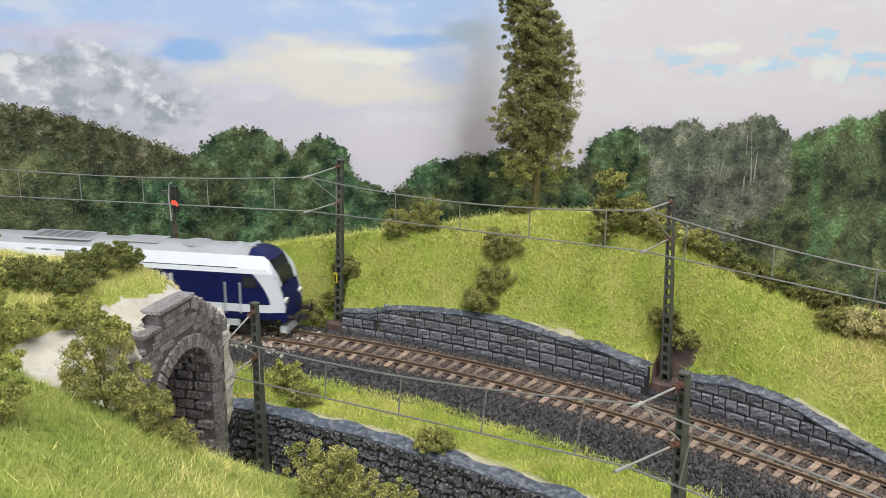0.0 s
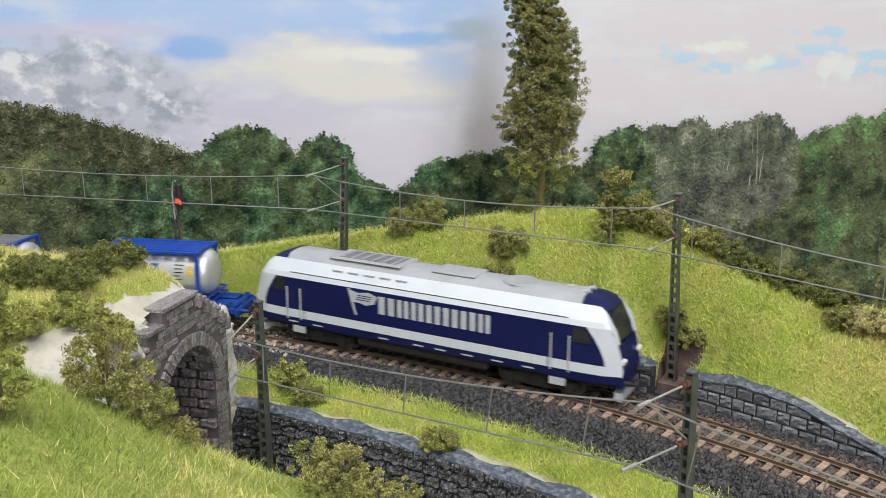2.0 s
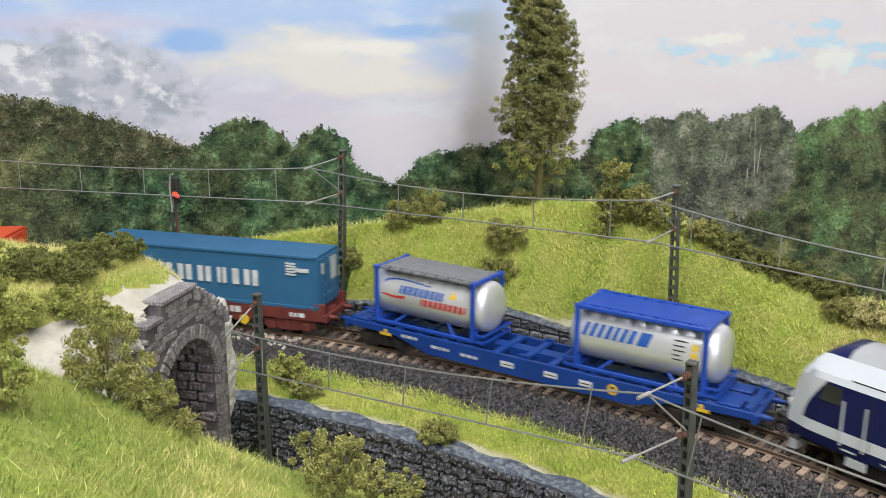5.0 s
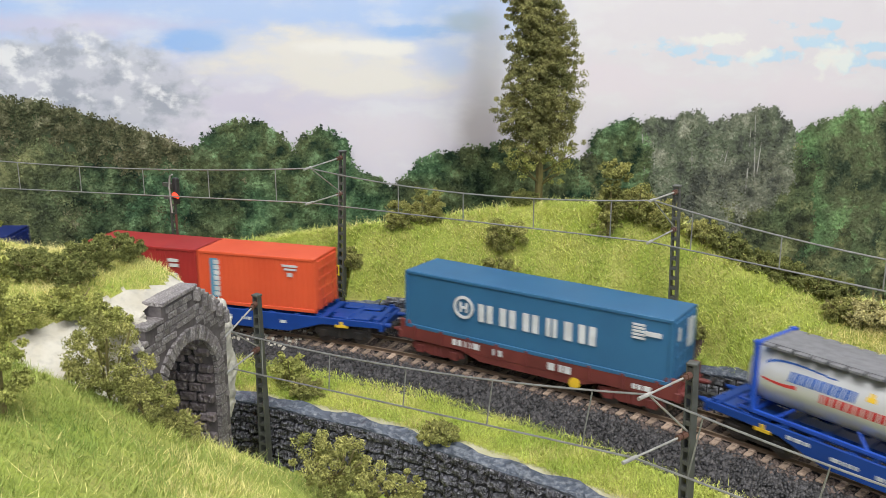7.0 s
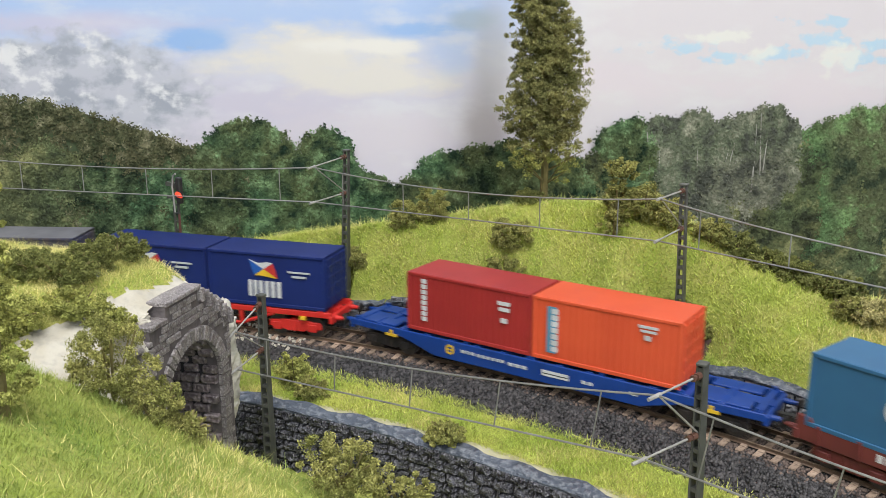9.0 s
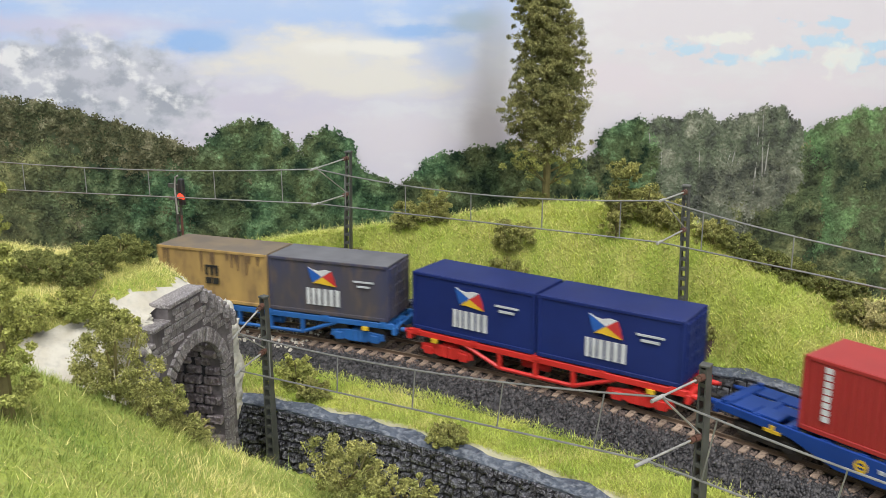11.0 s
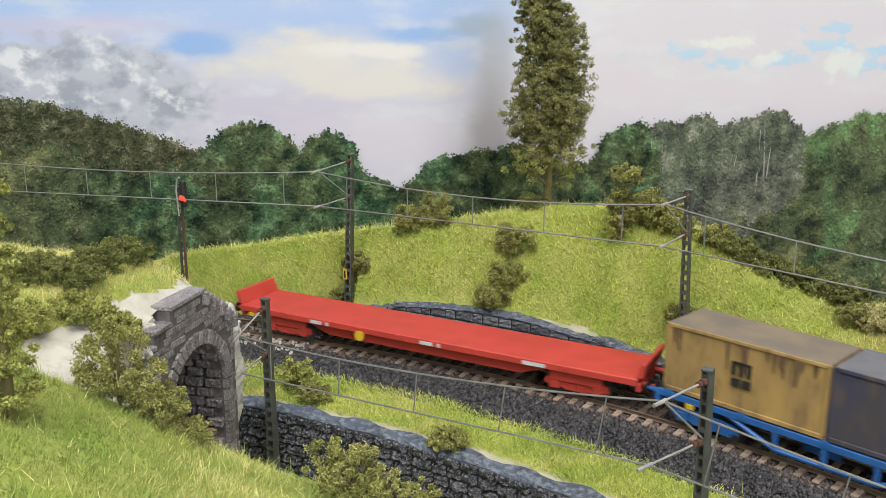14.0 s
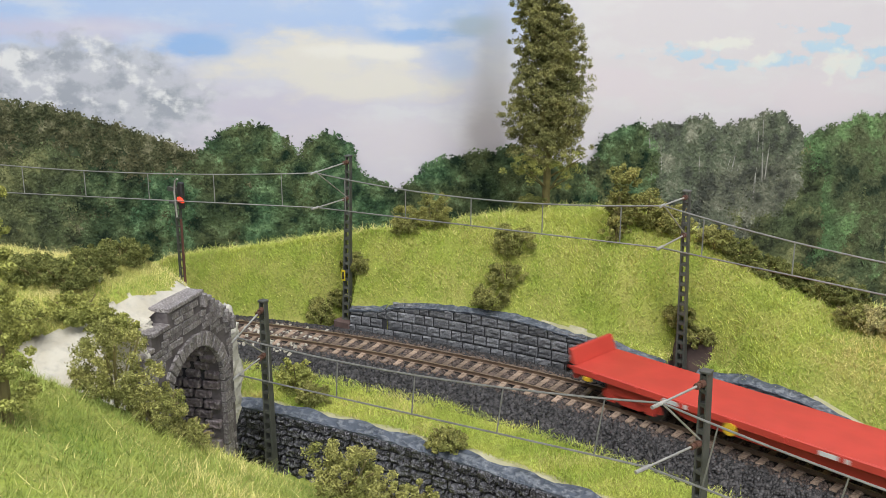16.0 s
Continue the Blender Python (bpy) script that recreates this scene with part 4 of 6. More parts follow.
# ---- signal ----
sg = thing("railway_signal", -14.1, -0.65, -0.3, "lattice signal post with a glowing red lamp", "signal")
m = M()
for dx in (-0.16, 0.16):
    m.box(dx - 0.04, dx + 0.04, -0.06, 0.06, 0, 6.9)
for k in range(15):
    m.box(-0.16, 0.16, -0.03, 0.03, 0.3 + k * 0.44, 0.38 + k * 0.44)
part("post", m, MASTM, sg)
part("cross_arm", M().box(-0.62, 0.15, -0.08, 0.08, 6.55, 6.75).box(-0.62, 0.1, -0.05, 0.05, 5.9, 6.0), MASTM, sg)
part("signal_head", M().box(0.3, 0.62, -0.26, 0.0, 5.75, 7.1).box(0.15, 0.4, -0.1, 0.0, 5.9, 6.3), BLACK, sg, "black signal head", bevel=0.08)
part("hood", M().tube([(0.24, -0.3, 5.3), (0.2, -0.34, 6.6), (0.3, -0.34, 7.2), (0.5, -0.34, 7.3)], 0.045, 6), TUBE, sg, "pale curved hood rim")
REDLAMP = mat("red_signal_lamp", (0.8, 0.05, 0.02), None, 0.4, bump=0, glow=(1.0, 0.06, 0.02, 0.9))
part("lamp", M().cyl((0.46, -0.26, 6.25), (0.95, -0.45, 6.2), 0.14, 0.07, 12), REDLAMP, sg, "glowing red lamp")
part("red_ladder", M().box(0.32, 0.4, -0.2, -0.12, 0, 5.2), mat("red_brown_paint", (0.14, 0.06, 0.045), None, 0.6, bump=0), sg)
# ---- vegetation ----
def blades(name, P, length, width, lean, material, label, seed):
    g = np.random.default_rng(seed)
    n = len(P)
    a = g.random(n) * 2 * np.pi
    side = np.stack([np.cos(a), np.sin(a), np.zeros(n)], 1) * width
    b = g.random(n) * 2 * np.pi
    k = np.minimum(lean * g.random(n) ** 0.42, 0.985)
    L = length * (0.45 + 0.8 * g.random(n)) * (1 + 0.35 * wob(P[:, 0], P[:, 1], 1.6, 0.5))
    tip = np.stack([np.cos(b) * k, np.sin(b) * k, np.sqrt(np.maximum(0.05, 1 - k * k))], 1) * L[:, None]
    base = P - np.array([0, 0, 0.06])
    tri = np.stack([base - side, base + side, base + tip], 1).reshape(-1, 3)
    ob = cloud(name, tri, 3, material)
    return tagged(ob, label, "grass", kind="stuff")


def scatter_hill(n, s0, s1, o0, o1, seed):
    g = np.random.default_rng(seed)
    s, o = s0 + (s1 - s0) * g.random(n), o0 + (o1 - o0) * g.random(n)
    keep = o > 2.60 + 0.14 * wob(s, o, 1.4) + 0.45 * g.random(n) ** 2 - 0.3 * (s < -9)
    keep &= o > hill_start(s) + 0.12
    s, o = s[keep], o[keep]
    z = hill_z(s, o)
    return np.stack([CX + (RAD + o) * np.sin(s / RAD), CY + (RAD + o) * np.cos(s / RAD), z], 1), s, o


P, s_, o_ = scatter_hill(330000, -22, 24, 2.6, 11.0, 21)
dry = (wob(s_, o_, 0.55, 1.3) + 1.25 * np.exp(-((s_ - 0.7) / 2.4) ** 2 - ((o_ - 4.65) / 0.8) ** 2) + 1.7 * np.exp(-((s_ - 11.6) / 1.5) ** 2 - ((o_ - 4.7) / 1.4) ** 2) - 0.5 * np.exp(-((s_ - 7.0) / 2.5) ** 2) + 0.4 * RNG.normal(size=len(s_))) > 0.62
blades("hill_grass", P[~dry], 0.27, 0.018, 1.0, GRASS, "dense bright green static grass on the hillside", 31)
blades("hill_grass_dry", P[dry], 0.28, 0.018, 1.0, GRASS_DRY, "dry straw-coloured static grass on the hillside", 32)


def strands(name, P, material, label, seed, length, width):
    """Long loose fibres lying over the grass."""
    g = np.random.default_rng(seed)
    n = len(P)
    a = g.random(n) * 2 * np.pi
    d = np.stack([np.cos(a), np.sin(a), 0.25 + 0.5 * g.random(n)], 1) * (length * (0.5 + g.random(n)))[:, None]
    w = np.stack([-np.sin(a), np.cos(a), np.zeros(n)], 1) * width
    q = P + np.array([0, 0, 0.05]) + np.array([0, 0, 1.0]) * (0.12 * g.random(n))[:, None]
    ob = cloud(name, np.stack([q - w, q + w, q + d], 1).reshape(-1, 3), 3, material)
    return tagged(ob, label, "grass", kind="stuff")


pick = RNG.random(len(P)) < 0.06
strands("hill_grass_strands", P[pick & ~dry], GRASS, "loose bright green grass fibres on the hillside", 37, 0.42, 0.011)
pick = RNG.random(len(P)) < 0.09
strands("hill_straw_strands", P[pick & (dry | (RNG.random(len(P)) < 0.25))], GRASS_DRY, "loose straw fibres on the hillside", 38, 0.45, 0.010)


def scatter_left(n, x0, x1, y0, y1, seed):
    g = np.random.default_rng(seed)
    x, y = x0 + (x1 - x0) * g.random(n), y0 + (y1 - y0) * g.random(n)
    z, nn, t, e = left_z(x, y)
    keep = ~plaster_here(x, y) & (z > -1.5) & (nn < 30)
    steep = (nn > 0.05) & (z < 5.0) & (e > 0.6)
    keep &= ~steep
    return np.stack([x, y, z], 1)[keep], nn[keep], t[keep], e[keep]


P, nn, tt, ee = scatter_left(560000, -13, 14, -29, -6, 22)
top = (nn < 0.3) & (tt > -6.5)
yel = top & (RNG.random(len(P)) < 0.9)
mixed = ~top & ((wob(P[:, 0], P[:, 1], 0.8, 0.4) + 0.45 * RNG.normal(size=len(P))) > 0.62)
dry = yel | mixed
blades("tunnel_hill_grass", P[~dry], 0.24, 0.012, 0.97, GRASS_NEAR, "dense green static grass on the near hill", 33)
blades("tunnel_hill_grass_dry", P[dry], 0.24, 0.012, 0.97, GRASS_DRY, "straw-yellow static grass on the tunnel hill", 34)

pick = RNG.random(len(P)) < 0.05
strands("near_grass_strands", P[pick & ~dry], GRASS_NEAR, "loose bright green grass fibres on the near hill", 39, 0.28, 0.006)
pick = RNG.random(len(P)) < 0.07
strands("near_straw_strands", P[pick & ((dry & (RNG.random(len(P)) < 0.4)) | (RNG.random(len(P)) < 0.04))], GRASS_DRY, "loose straw fibres on the near hill", 40, 0.28, 0.006)

# sandy plaster rim between the lower wall's cap and the verge grass
rim = []
for i in range(181):
    s = -14 + 34 * i / 180
    w = float(wob(np.array([s]), np.array([0.0]), 1.3)[0])
    h = 0.03 * math.sin(s * 2.3) + 0.02 * math.sin(s * 5.1)
    rim.append([pol(s, o, z) for o, z in ((-5.98, -1.14), (-5.86 + 0.05 * w, -1.0 + h), (-5.70 + 0.12 * w, -0.965 + h), (-5.40 + 0.2 * w, -0.985), (-5.15 + 0.2 * w, -1.04))])
solid("sandy_rim", M().loft(rim), RIM, "pale sandy plaster rim along the lower wall cap", "embankment rim", kind="structure", smooth=True)

g_ = np.random.default_rng(23)
s_ = -16 + 36 * g_.random(120000)
o_ = -6.05 + 3.1 * g_.random(120000)
lim = -5.66 + 0.22 * wob(s_, o_ * 0, 1.3)
toe = -3.05 + 0.25 * wob(s_, o_ * 0, 1.1, 2.0) - 0.35 * np.clip((s_ + 3) / 8, 0, 1)
keep = (o_ > lim) & (o_ < toe + 0.15 * g_.normal(size=len(s_)))
s_, o_ = s_[keep], o_[keep]
z_ = interp(o_, [-6.25, -3.6, -3.0], [-1.12, -0.72, -0.66])
P = np.stack([CX + (RAD + o_) * np.sin(s_ / RAD), CY + (RAD + o_) * np.cos(s_ / RAD), z_], 1)
dry = (wob(s_, o_, 1.0, 0.7) + 0.45 * g_.normal(size=len(s_))) > 0.62
blades("verge_grass", P[~dry], 0.28, 0.019, 1.0, GRASS, "bright green static grass on the verge", 35)
pick = g_.random(len(P)) < 0.06
strands("verge_strands", P[pick], GRASS, "loose bright green grass fibres on the verge", 41, 0.26, 0.009)
blades("verge_grass_dry", P[dry], 0.28, 0.019, 1.0, GRASS_DRY, "straw-coloured static grass on the verge", 36)

# loose ballast stones
g_ = np.random.default_rng(24)
n_ = 48000
s_ = -18 + 38 * g_.random(n_)
o_ = -3.45 + 5.6 * g_.random(n_)
z_ = interp(o_, [-3.5, -3.15, -2.1, -1.7, 1.7, 2.2, 2.6], [-0.72, -0.70, -0.30, -0.24, -0.24, -0.34, -0.5])
z_ = z_ + np.where(np.abs(o_) < 1.45, 0.03, 0.0)
free = (np.abs(np.abs(o_) - 0.7525) > 0.14)
between = np.abs(((s_ / 0.66) % 1) - 0.5) * 0.66
free &= ~((np.abs(o_) < 1.42) & (between < 0.17))
s_, o_, z_ = s_[free], o_[free], z_[free]
n_ = len(s_)
c_ = np.stack([CX + (RAD + o_) * np.sin(s_ / RAD), CY + (RAD + o_) * np.cos(s_ / RAD), z_], 1)
r_ = (0.05 + 0.085 * g_.random(n_)) * np.where(np.abs(o_) < 1.5, 0.8, 1.0)
octa = np.array([(1, 0, 0), (-1, 0, 0), (0, 1, 0), (0, -1, 0), (0, 0, 1), (0, 0, -1)], float)
v_ = octa[None] * (0.6 + 0.7 * g_.random((n_, 6, 1)))
th = g_.random(n_) * 6.28
v_ = np.stack([v_[..., 0] * np.cos(th)[:, None] - v_[..., 1] * np.sin(th)[:, None], v_[..., 0] * np.sin(th)[:, None] + v_[..., 1] * np.cos(th)[:, None], v_[..., 2] * 0.8], -1)
v_ = c_[:, None] + v_ * r_[:, None, None]
tri = np.array([(0, 2, 4), (2, 1, 4), (1, 3, 4), (3, 0, 4), (2, 0, 5), (1, 2, 5), (3, 1, 5), (0, 3, 5)])


def stones(v, material, label):
    k = len(v)
    me = bpy.data.meshes.new("ballast_stones")
    me.vertices.add(k * 6)
    me.vertices.foreach_set("co", (v.reshape(-1, 3) * S).astype(np.float32).ravel())
    loops = (tri[None] + (np.arange(k) * 6)[:, None, None]).reshape(-1).astype(np.int32)
    me.loops.add(len(loops))
    me.loops.foreach_set("vertex_index", loops)
    me.polygons.add(k * 8)
    me.polygons.foreach_set("loop_start", np.arange(0, len(loops), 3, dtype=np.int32))
    me.update(calc_edges=True)
    me.materials.append(material)
    tagged(new("ballast_stones", me), label, "ballast", kind="stuff")


rusty = np.abs(o_) + 0.22 * g_.normal(size=n_) < 1.45
stones(v_[~rusty], BALLAST, "loose dark grey ballast stones")
stones(v_[rusty], BALLAST_RUST, "rust-dusted brown ballast stones between the rails")


g = random.Random(61)
m = M()
for _ in range(170):
    q = pol(g.uniform(-15.5, -11.2), g.uniform(-2.2, 1.4), g.uniform(-0.24, -0.17))
    r = g.uniform(0.04, 0.11)
    m.box(-r, r, -r * 0.7, r * 0.7, -r * 0.5, r * 0.5, Matrix.Translation(q) @ Euler((g.uniform(0, 3), g.uniform(0, 3), g.uniform(0, 3))).to_matrix().to_4x4())
solid("plaster_crumbs", m, PLASTER, "pale plaster crumbs lying on the ballast", "crumbs", kind="stuff")
px_, py_ = -2.15, -13.95
pz = float(left_z(np.array(px_), np.array(py_))[0]) + 0.06
solid("pebble", M().cyl((px_, py_, pz - 0.06), (px_, py_, pz + 0.08), 0.05, 0.065, 10).cyl((px_, py_, pz + 0.08), (px_, py_, pz + 0.14), 0.065, 0.03, 10), HEADW, "tiny white pebble in the dry grass", "pebble", smooth=True)


def bush(x, y, z, rx, ry, rz, material, seed, label, count=78, per=125, size=0.052, twigs=8, name="bush"):
    t = thing(name, x, y, z, label, "bush", "bushes")
    pts = clumps((0, 0, rz * 0.75), (rx, ry, rz), count, per, size, 0.2, seed=seed)
    pts[:, 2] = np.maximum(pts[:, 2], -0.15)
    cloud("foliage", pts, 3, material, t)
    g = random.Random(seed)
    for _ in range(twigs):
        m = M()
        a = g.uniform(0, 6.28)
        k = g.uniform(0.5, 0.95)
        mid = Vector((math.cos(a) * rx * 0.35, math.sin(a) * ry * 0.35, rz * 0.7))
        end = Vector((math.cos(a) * rx * k, math.sin(a) * ry * k, rz * g.uniform(0.7, 1.6)))
        m.tube([(0, 0, -0.1), mid, end], 0.022, 5)
        part("twig", m, BARK, t)
    return t


def hill_bush(s, o, rx, rz, material, seed, label, **kw):
    p = pol(s, o)
    return bush(p.x, p.y, float(hill_z(s, o)), rx, rx * 0.85, rz, material, seed, label, **kw)


OL, DK, YL = "shaggy olive-green foliage bush on the hillside", "dark olive foliage bush on the hillside", "pale yellowish twiggy bush on the hillside"
hill_bush(-3.5, 2.75, 1.0, 0.55, LEAF, 41, "olive bush hanging over the retaining wall")
hill_bush(-3.1, 3.4, 0.95, 0.6, LEAF, 39, OL)
hill_bush(-3.3, 4.4, 1.15, 0.75, LEAF, 42, OL)
hill_bush(-3.6, 7.0, 0.8, 0.45, LEAF_DK, 43, DK)
hill_bush(-8.8, 4.6, 0.9, 0.8, LEAF, 44, OL)
hill_bush(-7.6, 5.2, 1.0, 0.95, LEAF, 45, OL)
hill_bush(2.1, 5.9, 1.0, 0.9, LEAF, 46, OL)
hill_bush(0.8, 6.6, 0.8, 0.5, LEAF_DK, 48, DK)
hill_bush(3.2, 6.0, 1.0, 0.7, LEAF, 47, OL)
hill_bush(4.5, 4.25, 0.8, 0.5, LEAF, 49, "olive bush beside a mast base")
hill_bush(5.4, 4.05, 0.7, 0.42, LEAF, 50, "olive bush beside a mast base")
for i, (s, o, r, h, k) in enumerate([(4.9, 6.1, 0.9, 0.6, 0), (6.0, 6.4, 0.8, 0.6, 1), (7.0, 6.5, 0.8, 0.55, 1), (8.0, 6.4, 0.85, 0.6, 1), (9.1, 6.3, 0.8, 0.55, 1), (10.2, 6.1, 0.8, 0.6, 1), (10.6, 5.3, 0.8, 0.5, 0), (11.3, 5.5, 0.9, 0.5, 2), (12.3, 5.6, 1.0, 0.55, 2), (13.5, 5.2, 0.9, 0.5, 2)]):
    hill_bush(s, o, r, h, (LEAF, LEAF_DK, LEAF_STRAW)[k], 60 + i, (OL, DK, YL)[k])
for i, (s, o, r, h) in enumerate([(-12.7, 3.0, 0.8, 0.75), (-11.9, 3.5, 0.6, 0.5), (-10.7, 3.3, 0.65, 0.5), (-11.3, 3.9, 0.7, 0.5)]):
    hill_bush(s, o, r, h, LEAF, 80 + i, "olive bush at the foot of the hillside")


# the bush trained up beside the ridge, on a pale stem
def column_bush(s, o):
    p = pol(s, o)
    t = thing("ivy_shrub", p.x, p.y, float(hill_z(s, o)), "tall shaggy olive shrub on the ridge", "bush", "bushes")
    v = np.concatenate([clumps((0.0, 0, 0.6), (0.7, 0.6, 0.6), 44, 70, 0.066, 0.24, seed=91), clumps((0.1, 0, 1.7), (0.62, 0.5, 0.8), 44, 70, 0.066, 0.24, seed=92),
                        clumps((0.2, 0, 2.85), (0.8, 0.55, 0.55), 48, 70, 0.066, 0.24, seed=93)])
    cloud("foliage", v, 3, LEAF, t)
    part("stem", M().cyl((0, 0, -0.1), (0.05, 0, 2.2), 0.09, 0.05, 7).cyl((0.05, 0, 1.0), (-0.4, -0.3, 1.9), 0.04, 0.02, 5), BARK, t)


column_bush(1.25, 5.0)


def tall_tree():
    """The slender tree on the ridge; its top is out of the picture."""
    p = pol(-3.1, 7.6)
    z0 = float(hill_z(-3.1, 7.6))
    t = thing("tall_tree", p.x, p.y, z0, "tall slender olive-green model tree on the ridge", "tree")
    rt = Vector((0.83, 0.55, 0))
    g = random.Random(5)
    m = M()
    axis = [Vector((0, 0, -0.2)), Vector((0.05, 0, 2.5)), rt * -0.1 + Vector((0, 0, 6)), rt * -0.9 + Vector((0, 0, 11.5))]
    for a, b, r0, r1 in zip(axis, axis[1:], (0.22, 0.17, 0.11), (0.17, 0.11, 0.04)):
        m.cyl(a, b, r0, r1, 9, False)
    part("trunk", m, BARK, t, "olive-brown trunk")
    sets = []
    pz, pr, pd = (1.6, 3.0, 4.2, 5.6, 7.0, 8.4, 9.6, 10.8, 11.8), (2.3, 2.15, 2.15, 2.0, 1.9, 1.7, 1.3, 0.85, 0.5), (0.1, -0.1, -0.1, 0.05, 0.10, -0.05, -0.7, -1.35, -1.75)
    prof = [(z, float(np.interp(z, pz, pr)) * g.uniform(0.92, 1.08), float(np.interp(z, pz, pd)) + g.uniform(-.12, .12)) for z in np.arange(1.6, 12.0, 0.62).tolist()]
    for i, (z, r, dx) in enumerate(prof):
        c = rt * dx + Vector((0, 0, z + 0.4))
        sparse = z < 2.5
        v = clumps(tuple(c), (r, r * 0.85, 0.95), 28 if sparse else 125, 80 if sparse else 96, 0.056, 0.155, seed=110 + i, shell=0.15)
        sets.append((v, sparse))
        for _ in range(4):
            a = g.uniform(0, 6.28)
            part("limb", M().cyl(rt * dx * 0.8 + Vector((0, 0, z - 0.6)), c + Vector((math.cos(a) * r * 0.85, math.sin(a) * r * 0.7, g.uniform(-.3, .5))), 0.05, 0.015, 5), BARK, t)
    cloud("crown", np.concatenate([v for v, s in sets if not s]), 3, LEAF_TALL, t)
    cloud("lower_foliage", np.concatenate([v for v, s in sets if s]), 3, LEAF_YL, t)


tall_tree()


def near_bush(x, y, rx, ry, rz, material, seed, label, lift=0.0, **kw):
    b = bush(x, y, float(left_z(np.array(x), np.array(y))[0]) + lift, rx, ry, rz, material, seed, label, **kw)
    if lift:
        part("stem", M().tube([(0.05, 0.05, -lift - 0.25), (0.0, 0.02, -lift * 0.4), (0, 0, 0.35)], 0.03, 7), BARK, b, "olive-brown stem")
    return b


TL = "dark olive foliage bush on the tunnel hill"
NB = dict(size=0.045, per=150, count=80)
near_bush(-4.1, -15.0, 1.1, 0.9, 0.45, LEAF_DK, 132, TL, **NB)
near_bush(-2.6, -14.7, 1.1, 0.9, 0.45, LEAF_DK, 131, TL, **NB)
near_bush(-2.9, -13.5, 0.9, 0.8, 0.45, LEAF_DK, 133, TL, **NB)
near_bush(-3.4, -12.2, 0.95, 0.8, 0.45, LEAF_DK, 134, TL, **NB)
near_bush(-4.0, -11.4, 0.8, 0.7, 0.4, LEAF_DK, 130, TL, **NB)
near_bush(-0.8, -15.7, 1.1, 0.8, 0.45, LEAF_YL, 135, "olive foliage bush beside the bare plaster", **NB)
near_bush(0.2, -15.3, 0.8, 0.65, 0.38, LEAF_YL, 129, "olive foliage bush beside the bare plaster", **NB)
near_bush(-1.35, -17.5, 1.1, 0.9, 0.62, LEAF_YL, 136, "yellow-green foliage bush beside the bare plaster", **NB)
near_bush(6.35, -19.8, 1.0, 0.8, 1.0, LEAF, 137, "shaggy olive bush on the near hill edge", lift=0.25, size=0.034, per=230, count=84)
near_bush(7.2, -19.45, 0.75, 0.6, 0.55, LEAF, 138, "shaggy olive bush on the near hill edge", size=0.034, per=210, count=64)
near_bush(7.85, -19.15, 0.62, 0.5, 0.32, LEAF, 127, "low shaggy olive bush on the near hill edge", size=0.034, per=190, count=44)
near_bush(10.75, -17.5, 0.95, 0.7, 0.7, LEAF, 139, "pale olive twiggy bush at the hill foot", lift=0.4, size=0.036, per=170, count=75)
near_bush(11.9, -16.9, 0.75, 0.5, 0.5, LEAF, 128, "pale olive twiggy bush at the hill foot", lift=1.0, size=0.036, per=150, count=45)
for i, (s, o, r, h) in enumerate([(-9.6, -4.4, 0.8, 0.9), (-8.4, -5.0, 0.8, 0.5), (-0.6, -5.9, 0.75, 0.45)]):
    p = pol(s, o)
    bush(p.x, p.y, -0.95, r, r * 0.9, h, (LEAF_YL, LEAF, LEAF)[i], 140 + i, "low olive bush on the verge", size=0.07, per=70)


def pine():
    t = thing("conifer", 7.66, -22.97, float(left_z(np.array(7.66), np.array(-22.97))[0]), "yellow-green model conifer close to the camera", "tree")
    part("trunk", M().cyl((0, 0, -0.2), (0, 0, 6.0), 0.12, 0.04, 8), BARK, t)
    v = [clumps((0.05 * math.sin(k * 2.0), 0, 0.5 + k * 0.6), (0.62 - 0.04 * k, 0.6 - 0.04 * k, 0.22), 30, 110, 0.04, 0.26, seed=150 + k) for k in range(9)]
    cloud("crown", np.concatenate(v), 3, LEAF_YL, t)


pine()

# ---- the wood printed along the backdrop ----
m = M()
us = np.linspace(-30, 22, 70)
zt = interp(us, [-30, -8, -0.5, 3, 7, 10.3, 13, 22], [11.5, 11.2, 10.4, 9.9, 8.6, 7.3, 5.8, 3.0])
for i, (u, z) in enumerate(zip(us, zt)):
    jag = 0.12 * math.sin(u * 5.1) + 0.1 * math.sin(u * 11.3)
    m.v += [(u, -0.02, z + jag), (u, -0.35, z - 0.9), (u, -0.5, -3.8)]
m.f = [(i * 3 + j, i * 3 + 3 + j, i * 3 + 4 + j, i * 3 + 1 + j) for i in range(len(us) - 1) for j in range(2)]
m.mi = [0] * len(m.f)
hill = solid("distant_hill", m, PRINT_HILL, "dark wooded distant hill on the backdrop", "hill", kind="structure", smooth=True)
hill.matrix_basis = pose(BDX * S, BDY * S, 0, 0, 0, BDR)
g_ = np.random.default_rng(77)
hu = -28 + 48 * g_.random(4200)
hz = interp(hu, us, zt) + 0.12 - 8.0 * g_.random(4200) ** 1.5
sets = np.stack([hu, -0.42 - 0.12 * g_.random(4200), hz], 1)
pts = sheet_leaves(sets, 20, 0.26, 0.075, 78)
tagged(cloud("hill_wood", pts, 3, PRINT_HILLWOOD), "dark green wood covering the distant hill", "wood", kind="stuff").matrix_basis = pose(BDX * S, BDY * S, 0, 0, 0, BDR)
GT = "bushy dark green tree of the backdrop wood"
OT = "olive green tree of the backdrop wood"
BT = "grey-green birch of the backdrop wood"
